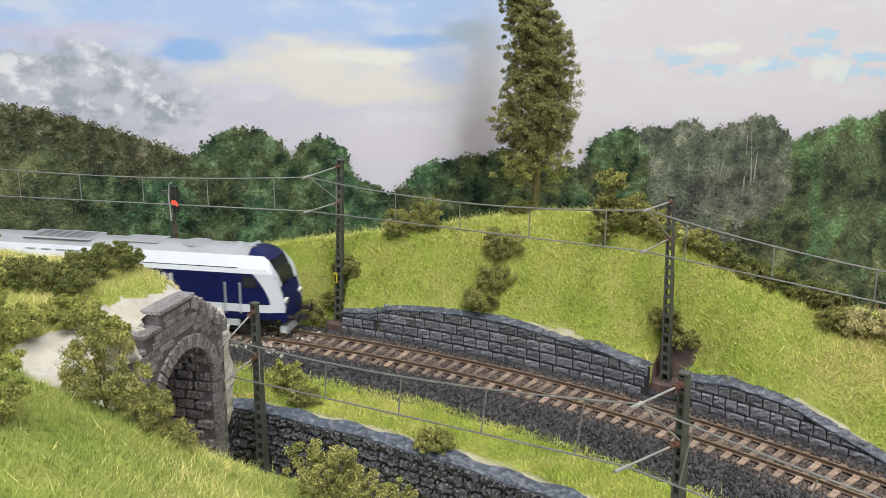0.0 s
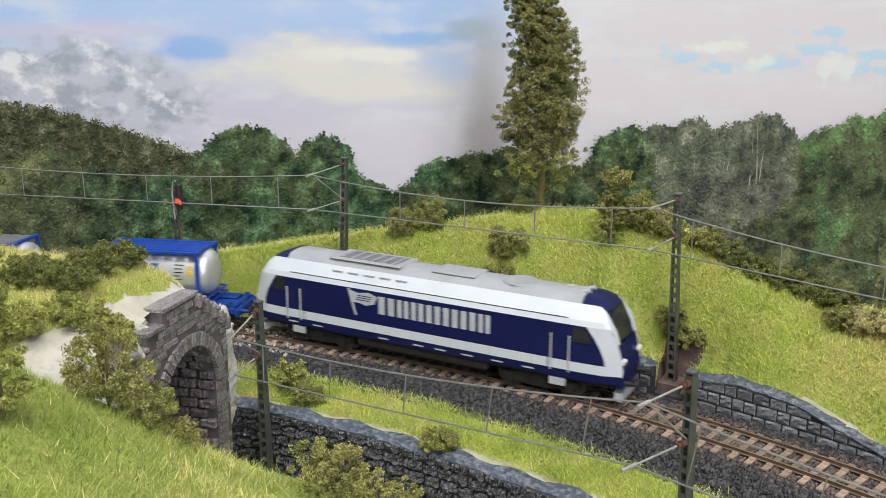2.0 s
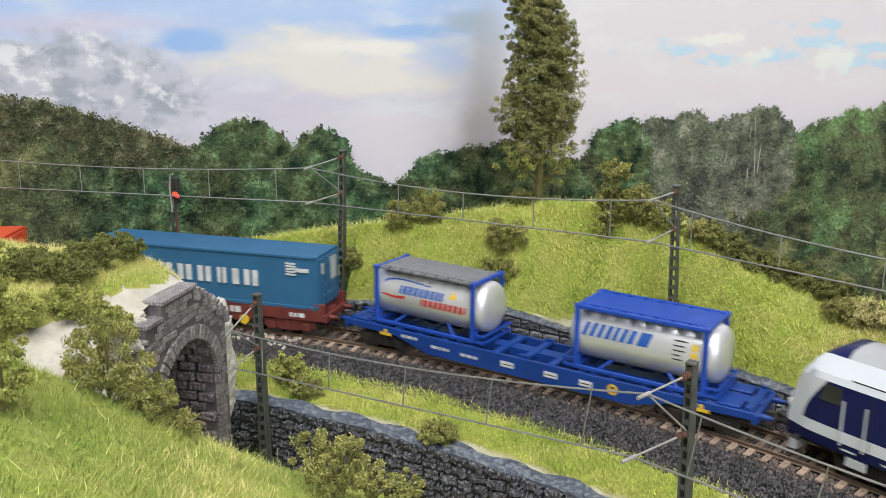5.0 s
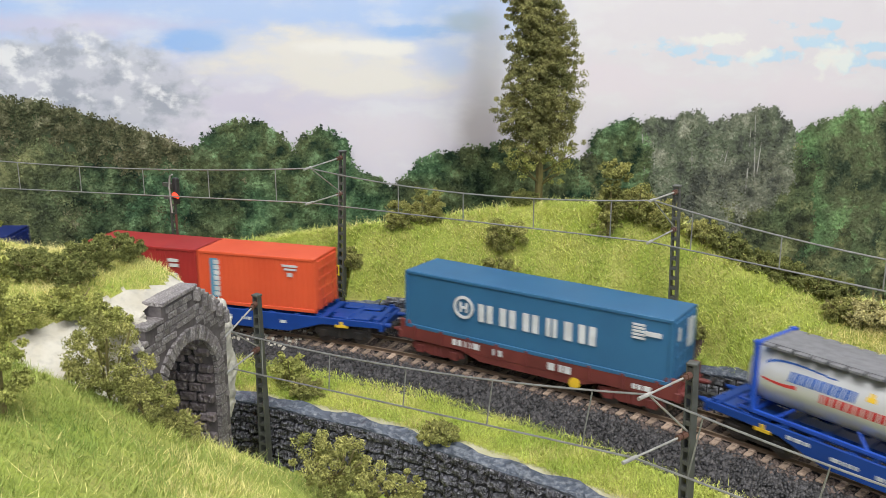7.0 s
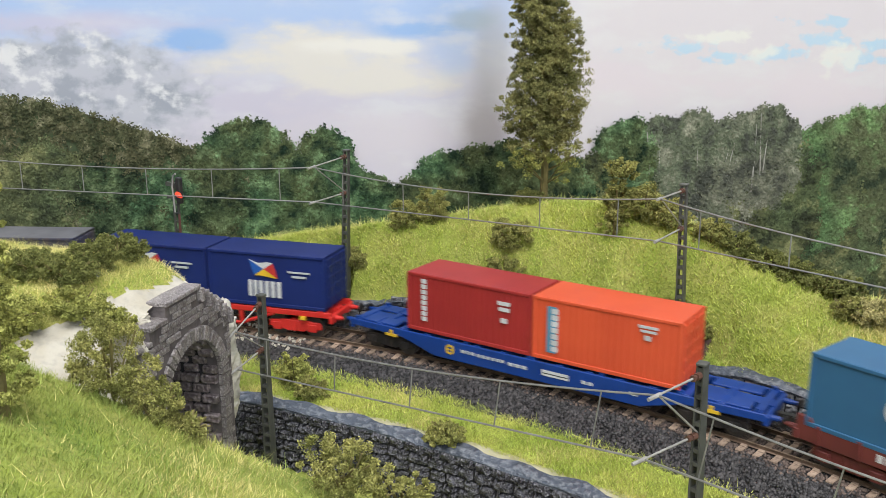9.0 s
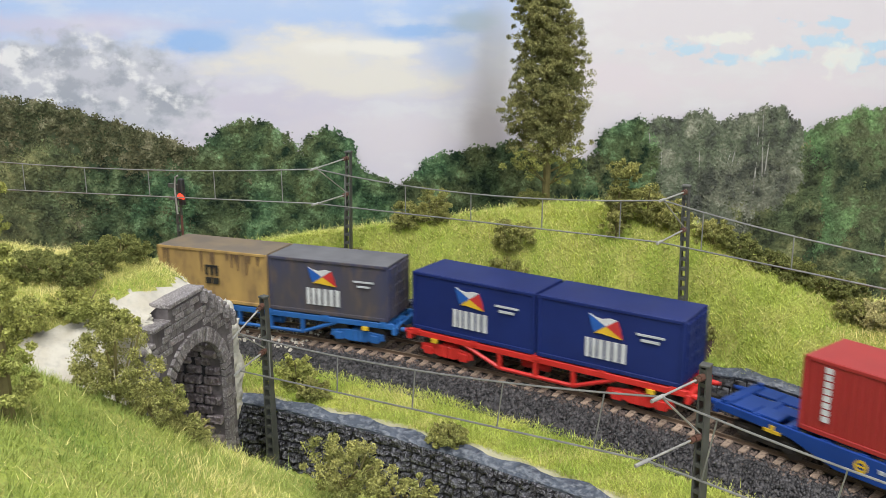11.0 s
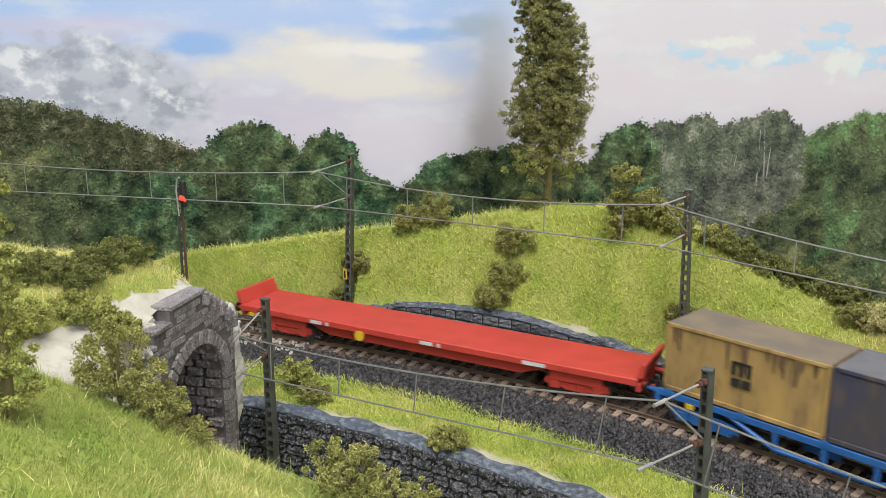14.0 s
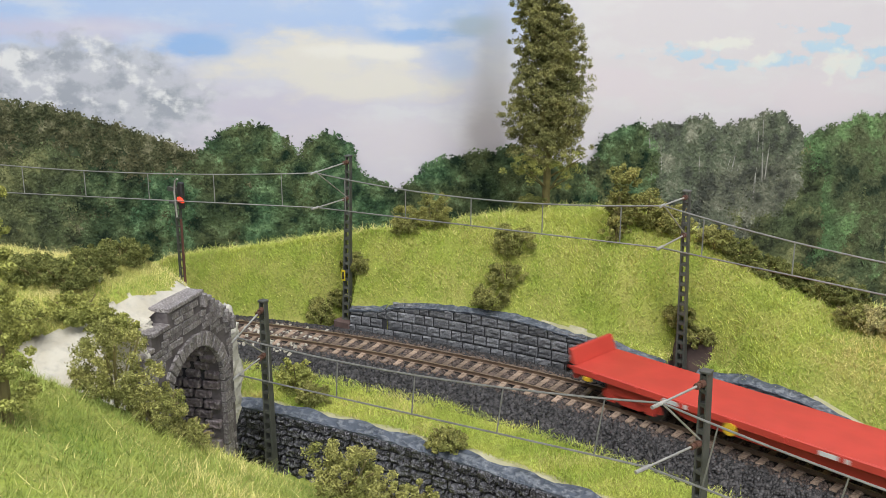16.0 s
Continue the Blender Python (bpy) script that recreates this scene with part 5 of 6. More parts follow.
WOOD = [(-6, 8.2, 3.0, -1, 1), (-1.5, 7.8, 2.4, 0, 2), (2.0, 8.2, 2.2, 0, 2), (5.2, 7.0, 2.2, 0, 1), (8.4, 6.8, 2.2, -1, 0), (11.0, 7.8, 1.8, 0, 1), (13.2, 9.2, 2.5, 0, 0), (15.4, 7.3, 2.0, -1, 0),
        (17.5, 8.6, 1.5, 2, 0), (18.2, 6.8, 2.0, -1, 0), (20.0, 5.8, 1.5, -1, 0), (22.6, 5.8, 1.6, -1, 1), (24.3, 7.2, 1.9, -1, 0), (26.2, 7.5, 1.7, 0, 1), (28.0, 7.8, 1.5, 0, 1), (29.8, 7.2, 1.6, -1, 1),
        (31.6, 6.7, 1.8, -1, 0), (33.2, 7.0, 1.6, -1, 2), (35.0, 9.0, 1.9, 0, 0), (37.0, 9.1, 1.7, 0, 3), (39.0, 9.4, 1.8, 0, 3), (41.3, 9.1, 1.8, 0, 3), (43.4, 9.7, 2.0, 0, 3), (45.4, 7.8, 2.0, -2, 2),
        (44.0, 6.0, 2.4, -2, 2), (40.0, 5.5, 2.2, -2, 2), (47.2, 8.8, 2.0, -2, 0), (49.3, 9.6, 1.9, -2, 0), (51.6, 10.0, 2.1, -2, 0), (48.4, 6.1, 2.3, -3, 2), (53.6, 10.0, 2.4, -3, 0), (56.0, 9.6, 2.6, -3, 0), (52.2, 4.5, 2.5, -3, 2), (36.2, 5.8, 2.0, -2, 2)]
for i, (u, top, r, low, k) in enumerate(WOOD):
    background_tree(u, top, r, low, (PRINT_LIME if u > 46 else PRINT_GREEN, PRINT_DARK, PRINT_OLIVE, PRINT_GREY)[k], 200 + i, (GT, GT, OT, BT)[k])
# ---- the train ----
NAVY = mat("navy_blue_paint", (0.0085, 0.012, 0.078), (0.007, 0.010, 0.066), 0.38, scale=0.6, bump=0.05, spec=0.25)
WHITE = mat("white_body_paint", (0.66, 0.69, 0.735), (0.61, 0.64, 0.685), 0.35, scale=0.7, bump=0.05)
ROOFG = mat("grey_roof_paint", (0.40, 0.41, 0.42), (0.34, 0.35, 0.36), 0.5, scale=0.8, bump=0.1)
GREYP = mat("light_grey_print", (0.50, 0.52, 0.54), (0.44, 0.46, 0.48), 0.5, bump=0)
GLASS = mat("dark_cab_glass", (0.02, 0.022, 0.025), (0.03, 0.03, 0.035), 0.08, bump=0)
UNDER = mat("dark_running_gear", (0.016, 0.015, 0.015), (0.030, 0.024, 0.021), 0.65, scale=3, fine=9, bump=0.4, spec=0.3)
WHEELM = mat("dark_steel_wheel", (0.10, 0.09, 0.085), (0.07, 0.06, 0.055), 0.4, metal=0.5, bump=0.1)
BLUEW = mat("blue_wagon_paint", (0.0105, 0.050, 0.26), (0.009, 0.042, 0.215), 0.42, scale=0.9, bump=0.06, spec=0.35)
BLUEL = mat("mid_blue_wagon_paint", (0.025, 0.13, 0.40), (0.02, 0.10, 0.31), 0.5, scale=0.9, bump=0.08)
BROWNW = mat("oxide_red_wagon_paint", (0.155, 0.032, 0.028), (0.115, 0.025, 0.022), 0.55, scale=0.9, fine=10, bump=0.08)
REDW = mat("bright_red_wagon_paint", (0.52, 0.052, 0.035), (0.45, 0.045, 0.03), 0.6, scale=0.9, bump=0.06)
REDFRAME = mat("signal_red_frame_paint", (0.62, 0.03, 0.025), (0.52, 0.025, 0.02), 0.45, scale=0.9, bump=0.06)
STEELB = mat("sea_blue_container_paint", (0.030, 0.125, 0.25), (0.027, 0.11, 0.225), 0.5, scale=0.5, bump=0.06)
ORANGE = mat("orange_red_container_paint", (0.66, 0.095, 0.035), (0.60, 0.08, 0.03), 0.5, scale=0.5, bump=0.05)
CRIMSON = mat("crimson_container_paint", (0.36, 0.028, 0.026), (0.31, 0.024, 0.024), 0.5, scale=0.5, bump=0.05)
NAVYC = mat("navy_container_paint", (0.011, 0.024, 0.135), (0.009, 0.019, 0.11), 0.5, scale=0.5, bump=0.05, spec=0.35)
OCHRE = mat("weathered_ochre_container_paint", (0.45, 0.29, 0.095), (0.30, 0.19, 0.075), 0.7, scale=0.7, fine=3.0, dark=(0.13, 0.085, 0.05), dark_amt=0.55, stretch=(1, 1, 0.35), bump=0.1)
OCHRE_TOP = mat("dusty_ochre_roof", (0.22, 0.17, 0.11), (0.16, 0.13, 0.10), 0.8, scale=0.8, bump=0.1)
SLATEC = mat("weathered_slate_blue_container", (0.036, 0.042, 0.098), (0.062, 0.055, 0.066), 0.7, scale=0.6, fine=3.0, dark=(0.12, 0.088, 0.062), dark_amt=0.5, stretch=(1, 1, 0.35), bump=0.1)
SLATE_TOP = mat("dusty_grey_roof", (0.16, 0.16, 0.17), (0.12, 0.12, 0.13), 0.8, scale=0.8, bump=0.1)
TANKW = mat("brushed_tank_steel", (0.76, 0.76, 0.77), (0.68, 0.68, 0.69), 0.33, metal=0.5, scale=0.8, bump=0.04)
TANKB = mat("tank_blue_frame", (0.016, 0.070, 0.40), (0.014, 0.055, 0.33), 0.4, bump=0.04, spec=0.35)
TANKG = mat("grey_walkway_grating", (0.20, 0.20, 0.21), (0.15, 0.15, 0.16), 0.6, scale=3, fine=14, bump=0.4)
PRINTW = mat("white_print", (0.62, 0.63, 0.64), None, 0.5, bump=0)
PRINTB = mat("blue_print", (0.018, 0.10, 0.40), None, 0.5, bump=0)
PRINTR = mat("red_print", (0.55, 0.04, 0.04), None, 0.5, bump=0)
PRINTY = mat("yellow_print", (0.72, 0.46, 0.03), None, 0.5, bump=0)
PRINTK = mat("black_print", (0.02, 0.02, 0.02), None, 0.6, bump=0)
PRINTT = mat("teal_print", (0.10, 0.28, 0.42), None, 0.5, bump=0)
HEADLAMP = mat("headlamp_glass", (0.8, 0.8, 0.75), None, 0.2, bump=0)


def bars(m, x0, z, widths, h, y, gap=0.1, slant=0.0):
    """A line of plain upright bars, one for each sign, standing 12 mm proud of a side at y."""
    x = x0
    for w in widths:
        for a, b in ((0.0, 0.36), (0.56, 0.92)) if w > 0.35 else ((0.0, 1.0),):
            m.prism([(x + a * w, z), (x + b * w, z), (x + b * w + slant, z + h), (x + a * w + slant, z + h)], y - 0.012, y + 0.02)
        x += w + gap
    return m


def print_bars(parent, material, y0, y1, rects, label=""):
    """Small print as plain bars, each (x0, x1, z0, z1)."""
    for x0, x1, z0, z1 in rects:
        part("print_bar", M().box(x0, x1, y0, y1, z0, z1), material, parent, label)


def wheelset(parent, x, r=0.46):
    m = M()
    for y in (-0.75, 0.75):
        m.cyl((0, y - 0.065, 0), (0, y + 0.065, 0), r, r, 20)
        m.cyl((0, y - 0.09 if y < 0 else y + 0.03, 0), (0, y - 0.03 if y < 0 else y + 0.09, 0), r + 0.03, r + 0.03, 20)
    m.cyl((0, -0.75, 0), (0, 0.75, 0), 0.08, 0.08, 8)
    m.box(-0.3, 0.3, -0.82, -0.8, -0.05, 0.05)
    w = part("wheelset", m, WHEELM, parent, "dark steel wheelset", at=(x, 0, r), smooth=True)
    return w


WHEELSETS = []


def bogie(parent, x, material, wheelbase=1.8, r=0.46, hide=0.0):
    m = M()
    for y in (-1.02, 1.02):
        m.prism([(-wheelbase / 2 - 0.45, 0.42), (-wheelbase / 2 + 0.3, 0.34), (-0.4, 0.26), (0.4, 0.26), (wheelbase / 2 - 0.3, 0.34), (wheelbase / 2 + 0.45, 0.42), (wheelbase / 2 + 0.4, 0.72), (0.55, 0.80), (-0.55, 0.80), (-wheelbase / 2 - 0.4, 0.72)], y - 0.07, y + 0.07)
        for k in (-1, 1):
            m.box(k * wheelbase / 2 - 0.2, k * wheelbase / 2 + 0.2, y - 0.16, y + 0.16, 0.3, 0.66)
        m.cyl((-0.15, y, 0.3), (-0.15, y, 0.78), 0.11, 0.11, 8).cyl((0.15, y, 0.3), (0.15, y, 0.78), 0.11, 0.11, 8)
    m.box(-0.3, 0.3, -1.0, 1.0, 0.5, 0.85)
    b = part("bogie", m, material, parent, at=(x, 0, 0), bevel=0.02)
    for k in (-1, 1):
        WHEELSETS.append((wheelset(parent, x + k * wheelbase / 2, r), x + k * wheelbase / 2, r))
    return b


def buffers(parent, x, direction, material):
    m = M()
    for y in (-0.87, 0.87):
        m.cyl((x, y, 1.05), (x + direction * 0.35, y, 1.05), 0.11, 0.11, 10)
        m.cyl((x + direction * 0.35, y, 1.05), (x + direction * 0.58, y, 1.05), 0.08, 0.08, 10)
        part("buffer", M().cyl((x + direction * 0.55, y, 1.05), (x + direction * 0.62, y, 1.05), 0.24, 0.22, 14), UNDER, parent, "round dark buffer plate")
    part("buffer_stem", m, material, parent)
    part("coupling", M().box(min(x, x + direction * 0.7), max(x, x + direction * 0.7), -0.12, 0.12, 0.72, 0.95), BLACK, parent, "black coupling hook")


def locomotive():
    t = thing("locomotive", 0, 0, 0, "navy blue and white diesel locomotive with grey roof on the track", "locomotive")
    HL = 9.15

    def ztop(x):
        return float(np.interp(abs(x), [0, 7.3, 7.9, 8.35, 8.75, 9.0, 9.15], [4.16, 4.16, 4.02, 3.62, 2.9, 2.1, 1.35]))

    def yk(x):
        return float(np.interp(abs(x), [0, 7.4, 8.3, 9.15], [1, 1, 0.965, 0.80]))

    XS = [-9.15, -9.08, -9.0, -8.9, -8.75, -8.55, -8.35, -8.1, -7.9, -7.6, -7.3]
    xs_all = XS + [-5, -2.5, 0, 2.5, 5] + [-x for x in reversed(XS)]

    def strip(name, lo, hi, material, x0=-99, x1=99, label=""):
        """One band of the body side between two points of the cross-section (y, z), both sides."""
        for side in (-1, 1):
            m = M()
            rings = []
            for x in xs_all:
                if x0 - 1e-6 <= x <= x1 + 1e-6:
                    zt = ztop(x)
                    rings.append([(x, side * y * yk(x), min(z, zt - 0.002 * i)) for i, (y, z) in enumerate((lo, hi))])
            m.loft(rings)
            part(name, m, material, t, label, smooth=True)

    strip("skirt", (1.38, 0.8), (1.42, 1.16), NAVY)
    strip("lower_stripe", (1.42, 1.16), (1.43, 1.56), WHITE, label="white lower stripe")
    strip("side_panel", (1.43, 1.56), (1.43, 3.08), NAVY, -7.6, 7.6)
    for d in (-1, 1):
        for side in (-1, 1):
            fill, corner = M(), M()
            for lo_hi, mm in (((7.6, None), fill), ((None, 9.15), corner)):
                rings = []
                for k in range(7):
                    z = 1.56 + (3.08 - 1.56) * k / 6
                    edge = 8.48 - 0.80 * (k / 6) ** 1.6
                    x0, x1 = (7.6, edge) if mm is fill else (edge, 9.15)
                    rings.append([(d * x, side * 1.43 * yk(x), min(z, ztop(x))) for x in [x0 + (x1 - x0) * q / 8 for q in range(9)]])
                mm.loft(rings)
            part("side_panel_end", fill, NAVY, t, smooth=True)
            part("cab_corner", corner, WHITE, t, "white cab corner", smooth=True)
    strip("upper_stripe", (1.43, 3.08), (1.36, 3.30), WHITE)
    strip("roof_side", (1.36, 3.30), (0.98, 3.86), WHITE, label="white sloping roof edge")
    for a, b, mt, nm in ((-7.3, 7.3, ROOFG, "roof"), (-8.35, -7.3, NAVY, "cab_roof"), (7.3, 8.35, NAVY, "cab_roof")):
        m = M()
        rings = []
        for x in xs_all:
            if a - 1e-6 <= x <= b + 1e-6:
                zt = ztop(x)
                rings.append([(x, y * yk(x), min(z, zt)) for y, z in ((-0.98, 3.86), (-0.7, 4.08), (-0.3, 4.15), (0.3, 4.15), (0.7, 4.08), (0.98, 3.86))])
        m.loft(rings)
        part(nm, m, mt, t, smooth=True)
    for d in (-1, 1):
        glass, nose = M(), M()
        sec = lambda x, k: [(x, y * k * yk(x), ztop(x)) for y in (-1, -0.5, 0, 0.5, 1)]
        glass.loft([sec(d * x, w) for x, w in ((8.37, 1.0), (8.55, 1.05), (8.75, 1.1), (8.88, 1.13))])
        nose.loft([[(d * x, y * yk(x), ztop(x)) for y in (-1.28, -0.6, 0, 0.6, 1.28)] for x in (8.9, 9.0, 9.08, 9.15)])
        part("windscreen", glass, GLASS, t, "dark raked windscreen", smooth=True)
        part("nose", nose, NAVY, t, smooth=True)
        for side in (-1, 1):
            part("screen_frame", M().loft([[(d * x, side * k * yk(x), min(z, ztop(x)) + (0.003 if k < 1.3 else 0.0)) for k, z in ((0.97, 3.87), (1.15, 3.60), (1.36, 3.30), (1.43, 3.08))] for x in (8.1, 8.35, 8.45, 8.55, 8.65, 8.75, 8.9)]), WHITE, t, "white windscreen surround", smooth=True)
        part("front_apron", M().box(min(d * 8.85, d * 9.17), max(d * 8.85, d * 9.17), -1.12, 1.12, 0.62, 1.36), NAVY, t, bevel=0.05)
        part("plough", M().prism([(d * 8.8, 0.28), (d * 9.12, 0.26), (d * 9.1, 0.62), (d * 8.8, 0.62)], -1.0, 1.0), GREYP, t, "pale grey rail guard")
        for y in (-0.95, 0.95):
            part("headlight", M().cyl((d * 9.08, y, 1.75), (d * 9.19, y, 1.72), 0.15, 0.15, 12), HEADLAMP, t, "clear round headlight")
        buffers(t, d * 9.12, d, UNDER)
        bogie(t, d * 5.6, UNDER, 2.7, 0.55)
        for side in (-1, 1):
            y = side * 1.436
            part("cab_window", M().prism([(7.15, 2.4), (7.9, 2.4), (7.74, 2.98), (7.15, 2.98)] if d > 0 else [(-7.9, 2.4), (-7.15, 2.4), (-7.15, 2.98), (-7.74, 2.98)], y - 0.012, y + 0.012), GLASS, t, "dark cab side window")
            for x in (6.25, 7.02):
                part("handrail", M().cyl((d * x, y + side * 0.05, 1.1), (d * x, y + side * 0.05, 2.62), 0.035, 0.035, 6), GREYP, t, "grey upright handrail")
            part("cab_step", M().box(d * 6.5 - 0.35, d * 6.5 + 0.35, side * 1.3 - 0.06, side * 1.3 + 0.06, 0.40, 0.74), GREYP, t, "light grey cab step box", bevel=0.03)
            part("door_line", M().box(d * 6.1 - 0.012, d * 6.1 + 0.012, y - 0.005, y + 0.005, 1.2, 3.05), PRINTK, t)
    for side in (-1, 1):
        y = side * 1.436
        word = M()
        bars(word, -1.95, 2.08, [0.88, 0.62, 0.66, 0.74, 0.76, 0.74, 0.58], 0.80, y, 0.09)
        part("lettering", word, GREYP, t, "row of pale grey plain bars")
        part("emblem", M().prism([(-3.52, 2.98), (-3.42, 2.42), (-3.0, 2.44), (-2.62, 2.36), (-2.2, 2.46), (-2.02, 2.82), (-2.5, 2.98), (-3.0, 2.88)], y - 0.012, y + 0.012).prism([(-3.22, 1.85), (-3.12, 1.85), (-3.5, 3.04), (-3.6, 3.04)], y - 0.012, y + 0.012), GREYP, t, "pale grey flag emblem")
        for k in range(3):
            part("emblem_line", M().box(-3.15 + k * 0.05, -2.4 + k * 0.05, y - 0.016, y + 0.016, 2.56 + k * 0.1, 2.60 + k * 0.1), NAVY, t)
        for k, x in enumerate((-7.0, -5.6, -2.0, -0.2, 0.9, 2.2, 3.6, 5.0)):
            part("stencil", M().box(x, x + 0.5, side * 1.40 - 0.012, side * 1.40 + 0.012, 0.92, 0.98), GREYP, t)
        for k in range(7):
            part("panel_joint", M().box(-6.0 + k * 1.9, -5.975 + k * 1.9, y - 0.003, y + 0.003, 1.18, 1.55), GREYP, t)
        part("roof_seam", M().box(-6.9, 6.9, side * 1.33 - 0.035, side * 1.33 + 0.035, 3.31, 3.34), UNDER, t)
        for k in range(5):
            part("air_slot", M().box(-4.6 + k * 0.85, -4.05 + k * 0.85, side * 1.16 - 0.02, side * 1.16 + 0.05, 3.62, 3.68), ROOFG, t, "grey air slot")
    part("underframe", M().box(-8.6, 8.6, -1.15, 1.15, 0.62, 1.1), UNDER, t)
    part("fuel_tank", M().box(-3.3, 3.3, -1.28, 1.28, 0.3, 0.9), UNDER, t, bevel=0.12)
    fan = M().box(-5.0, -1.2, -0.85, 0.85, 4.08, 4.19)
    part("fan_housing", fan, ROOFG, t, bevel=0.06)
    part("fan_grille", M().box(-4.6, -1.5, -0.62, 0.62, 4.18, 4.20), TANKG, t, "dark grey roof grille")
    for k in range(6):
        part("grille_bar", M().box(-4.5 + k * 0.55, -4.42 + k * 0.55, -0.62, 0.62, 4.19, 4.22), ROOFG, t)
    part("exhaust", M().cyl((4.2, 0, 4.1), (4.2, 0, 4.175), 0.75, 0.72, 24), ROOFG, t, smooth=True)
    part("roof_hatch", M().box(0.3, 2.4, -0.7, 0.7, 4.12, 4.19), ROOFG, t, bevel=0.03)
    part("horn", M().cyl((7.0, 0.3, 4.12), (7.4, 0.3, 4.22), 0.06, 0.1, 8).cyl((7.0, -0.3, 4.12), (7.4, -0.3, 4.22), 0.06, 0.1, 8), GREYP, t)
    part("antenna", M().box(6.3, 6.6, -0.1, 0.1, 4.14, 4.26), GREYP, t)
    return t


ZB = 1.40           # top of the wagon decks


def container(x0, x1, material, parent_s, name, label, roof=None, ribs=True, h=2.59, logo=None, deck=ZB):
    """A box container; stands on its wagon. Local x from x0 to x1 along the wagon."""
    t = thing(name, 0, 0, 0, label, "container", "containers")
    w = 1.22
    z0, z1 = deck, deck + h
    part("shell", M().box(x0 + 0.05, x1 - 0.05, -w + 0.05, w - 0.05, z0 + 0.03, z1 - 0.04), material, t)
    part("roof", M().box(x0 + 0.02, x1 - 0.02, -w + 0.02, w - 0.02, z1 - 0.04, z1), roof or material, t, bevel=0.02)
    for side in (-1, 1):
        y = side * (w - 0.04)
        part("top_rail", M().box(x0, x1, y - 0.05, y + 0.05, z1 - 0.14, z1 - 0.01), material, t, bevel=0.015)
        part("bottom_rail", M().box(x0, x1, y - 0.05, y + 0.05, z0, z0 + 0.16), material, t, bevel=0.015)
        for x in (x0 + 0.06, x1 - 0.06):
            part("corner_post", M().box(x - 0.07, x + 0.07, y - 0.05, y + 0.05, z0, z1 - 0.01), material, t, bevel=0.015)
        if ribs:
            n = int((x1 - x0) / 0.28)
            for k in range(n):
                x = x0 + 0.2 + (x1 - x0 - 0.4) * (k + 0.5) / n
                part("side_rib", M().prism([(x - 0.07, z0 + 0.16), (x + 0.07, z0 + 0.16), (x + 0.07, z1 - 0.14), (x - 0.07, z1 - 0.14)], y - 0.022, y + 0.022), material, t)
    for x, d in ((x0, -1), (x1, 1)):
        for k in range(2):
            y = -0.55 + 1.1 * k
            door = part("end_door", M().box(x - 0.05, x + 0.05, y - 0.5, y + 0.5, z0 + 0.16, z1 - 0.14), material, t, bevel=0.02)
            for q in (-0.25, 0.25):
                part("lock_rod", M().cyl((x + d * 0.07, y + q, z0 + 0.1), (x + d * 0.07, y + q, z1 - 0.1), 0.028, 0.028, 6), material, door)
        for k in range(4):
            part("end_rib", M().box(x - 0.075, x + 0.075, -1.0, 1.0, z0 + 0.5 + k * 0.5, z0 + 0.62 + k * 0.5), material, t, bevel=0.02)
    return t, -w, z0


def flag_logo(t, x, y, z):
    """A pennant of four plain fields over a row of three bars."""
    mid = (x - 0.04, z + 0.72)
    part("emblem", M().prism([(x - 0.76, z + 1.12), (x - 0.66, z + 0.75), (x - 0.52, z + 0.40), mid], y - 0.02, y + 0.02), PRINTB, t, "blue emblem field")
    part("emblem", M().prism([(x - 0.74, z + 1.13), mid, (x + 0.42, z + 1.02), (x + 0.12, z + 1.06), (x - 0.22, z + 0.98), (x - 0.48, z + 1.02)], y - 0.02, y + 0.02), PRINTW, t, "white emblem field")
    part("emblem", M().prism([mid, (x + 0.66, z + 0.32), (x + 0.56, z + 0.68), (x + 0.43, z + 1.0)], y - 0.02, y + 0.02), PRINTR, t, "red emblem field")
    part("emblem", M().prism([(x - 0.51, z + 0.38), (x - 0.2, z + 0.40), (x + 0.25, z + 0.34), (x + 0.64, z + 0.30), mid], y - 0.02, y + 0.02), PRINTY, t, "yellow emblem field")
    part("lettering", bars(M(), x - 0.86, z - 0.64, [0.48, 0.56, 0.56], 0.78, y, 0.06), PRINTW, t, "row of white plain bars")


def wheels_and_ends(t, half, pivots, material, under, wheelbase=1.8, r=0.46):
    for p in pivots:
        bogie(t, p, under, wheelbase, r)
    for d in (-1, 1):
        part("headstock", M().box(d * half - 0.1, d * half + 0.1, -1.25, 1.25, 0.82, 1.2), material, t, bevel=0.03)
        buffers(t, d * (half + 0.05), d, material)


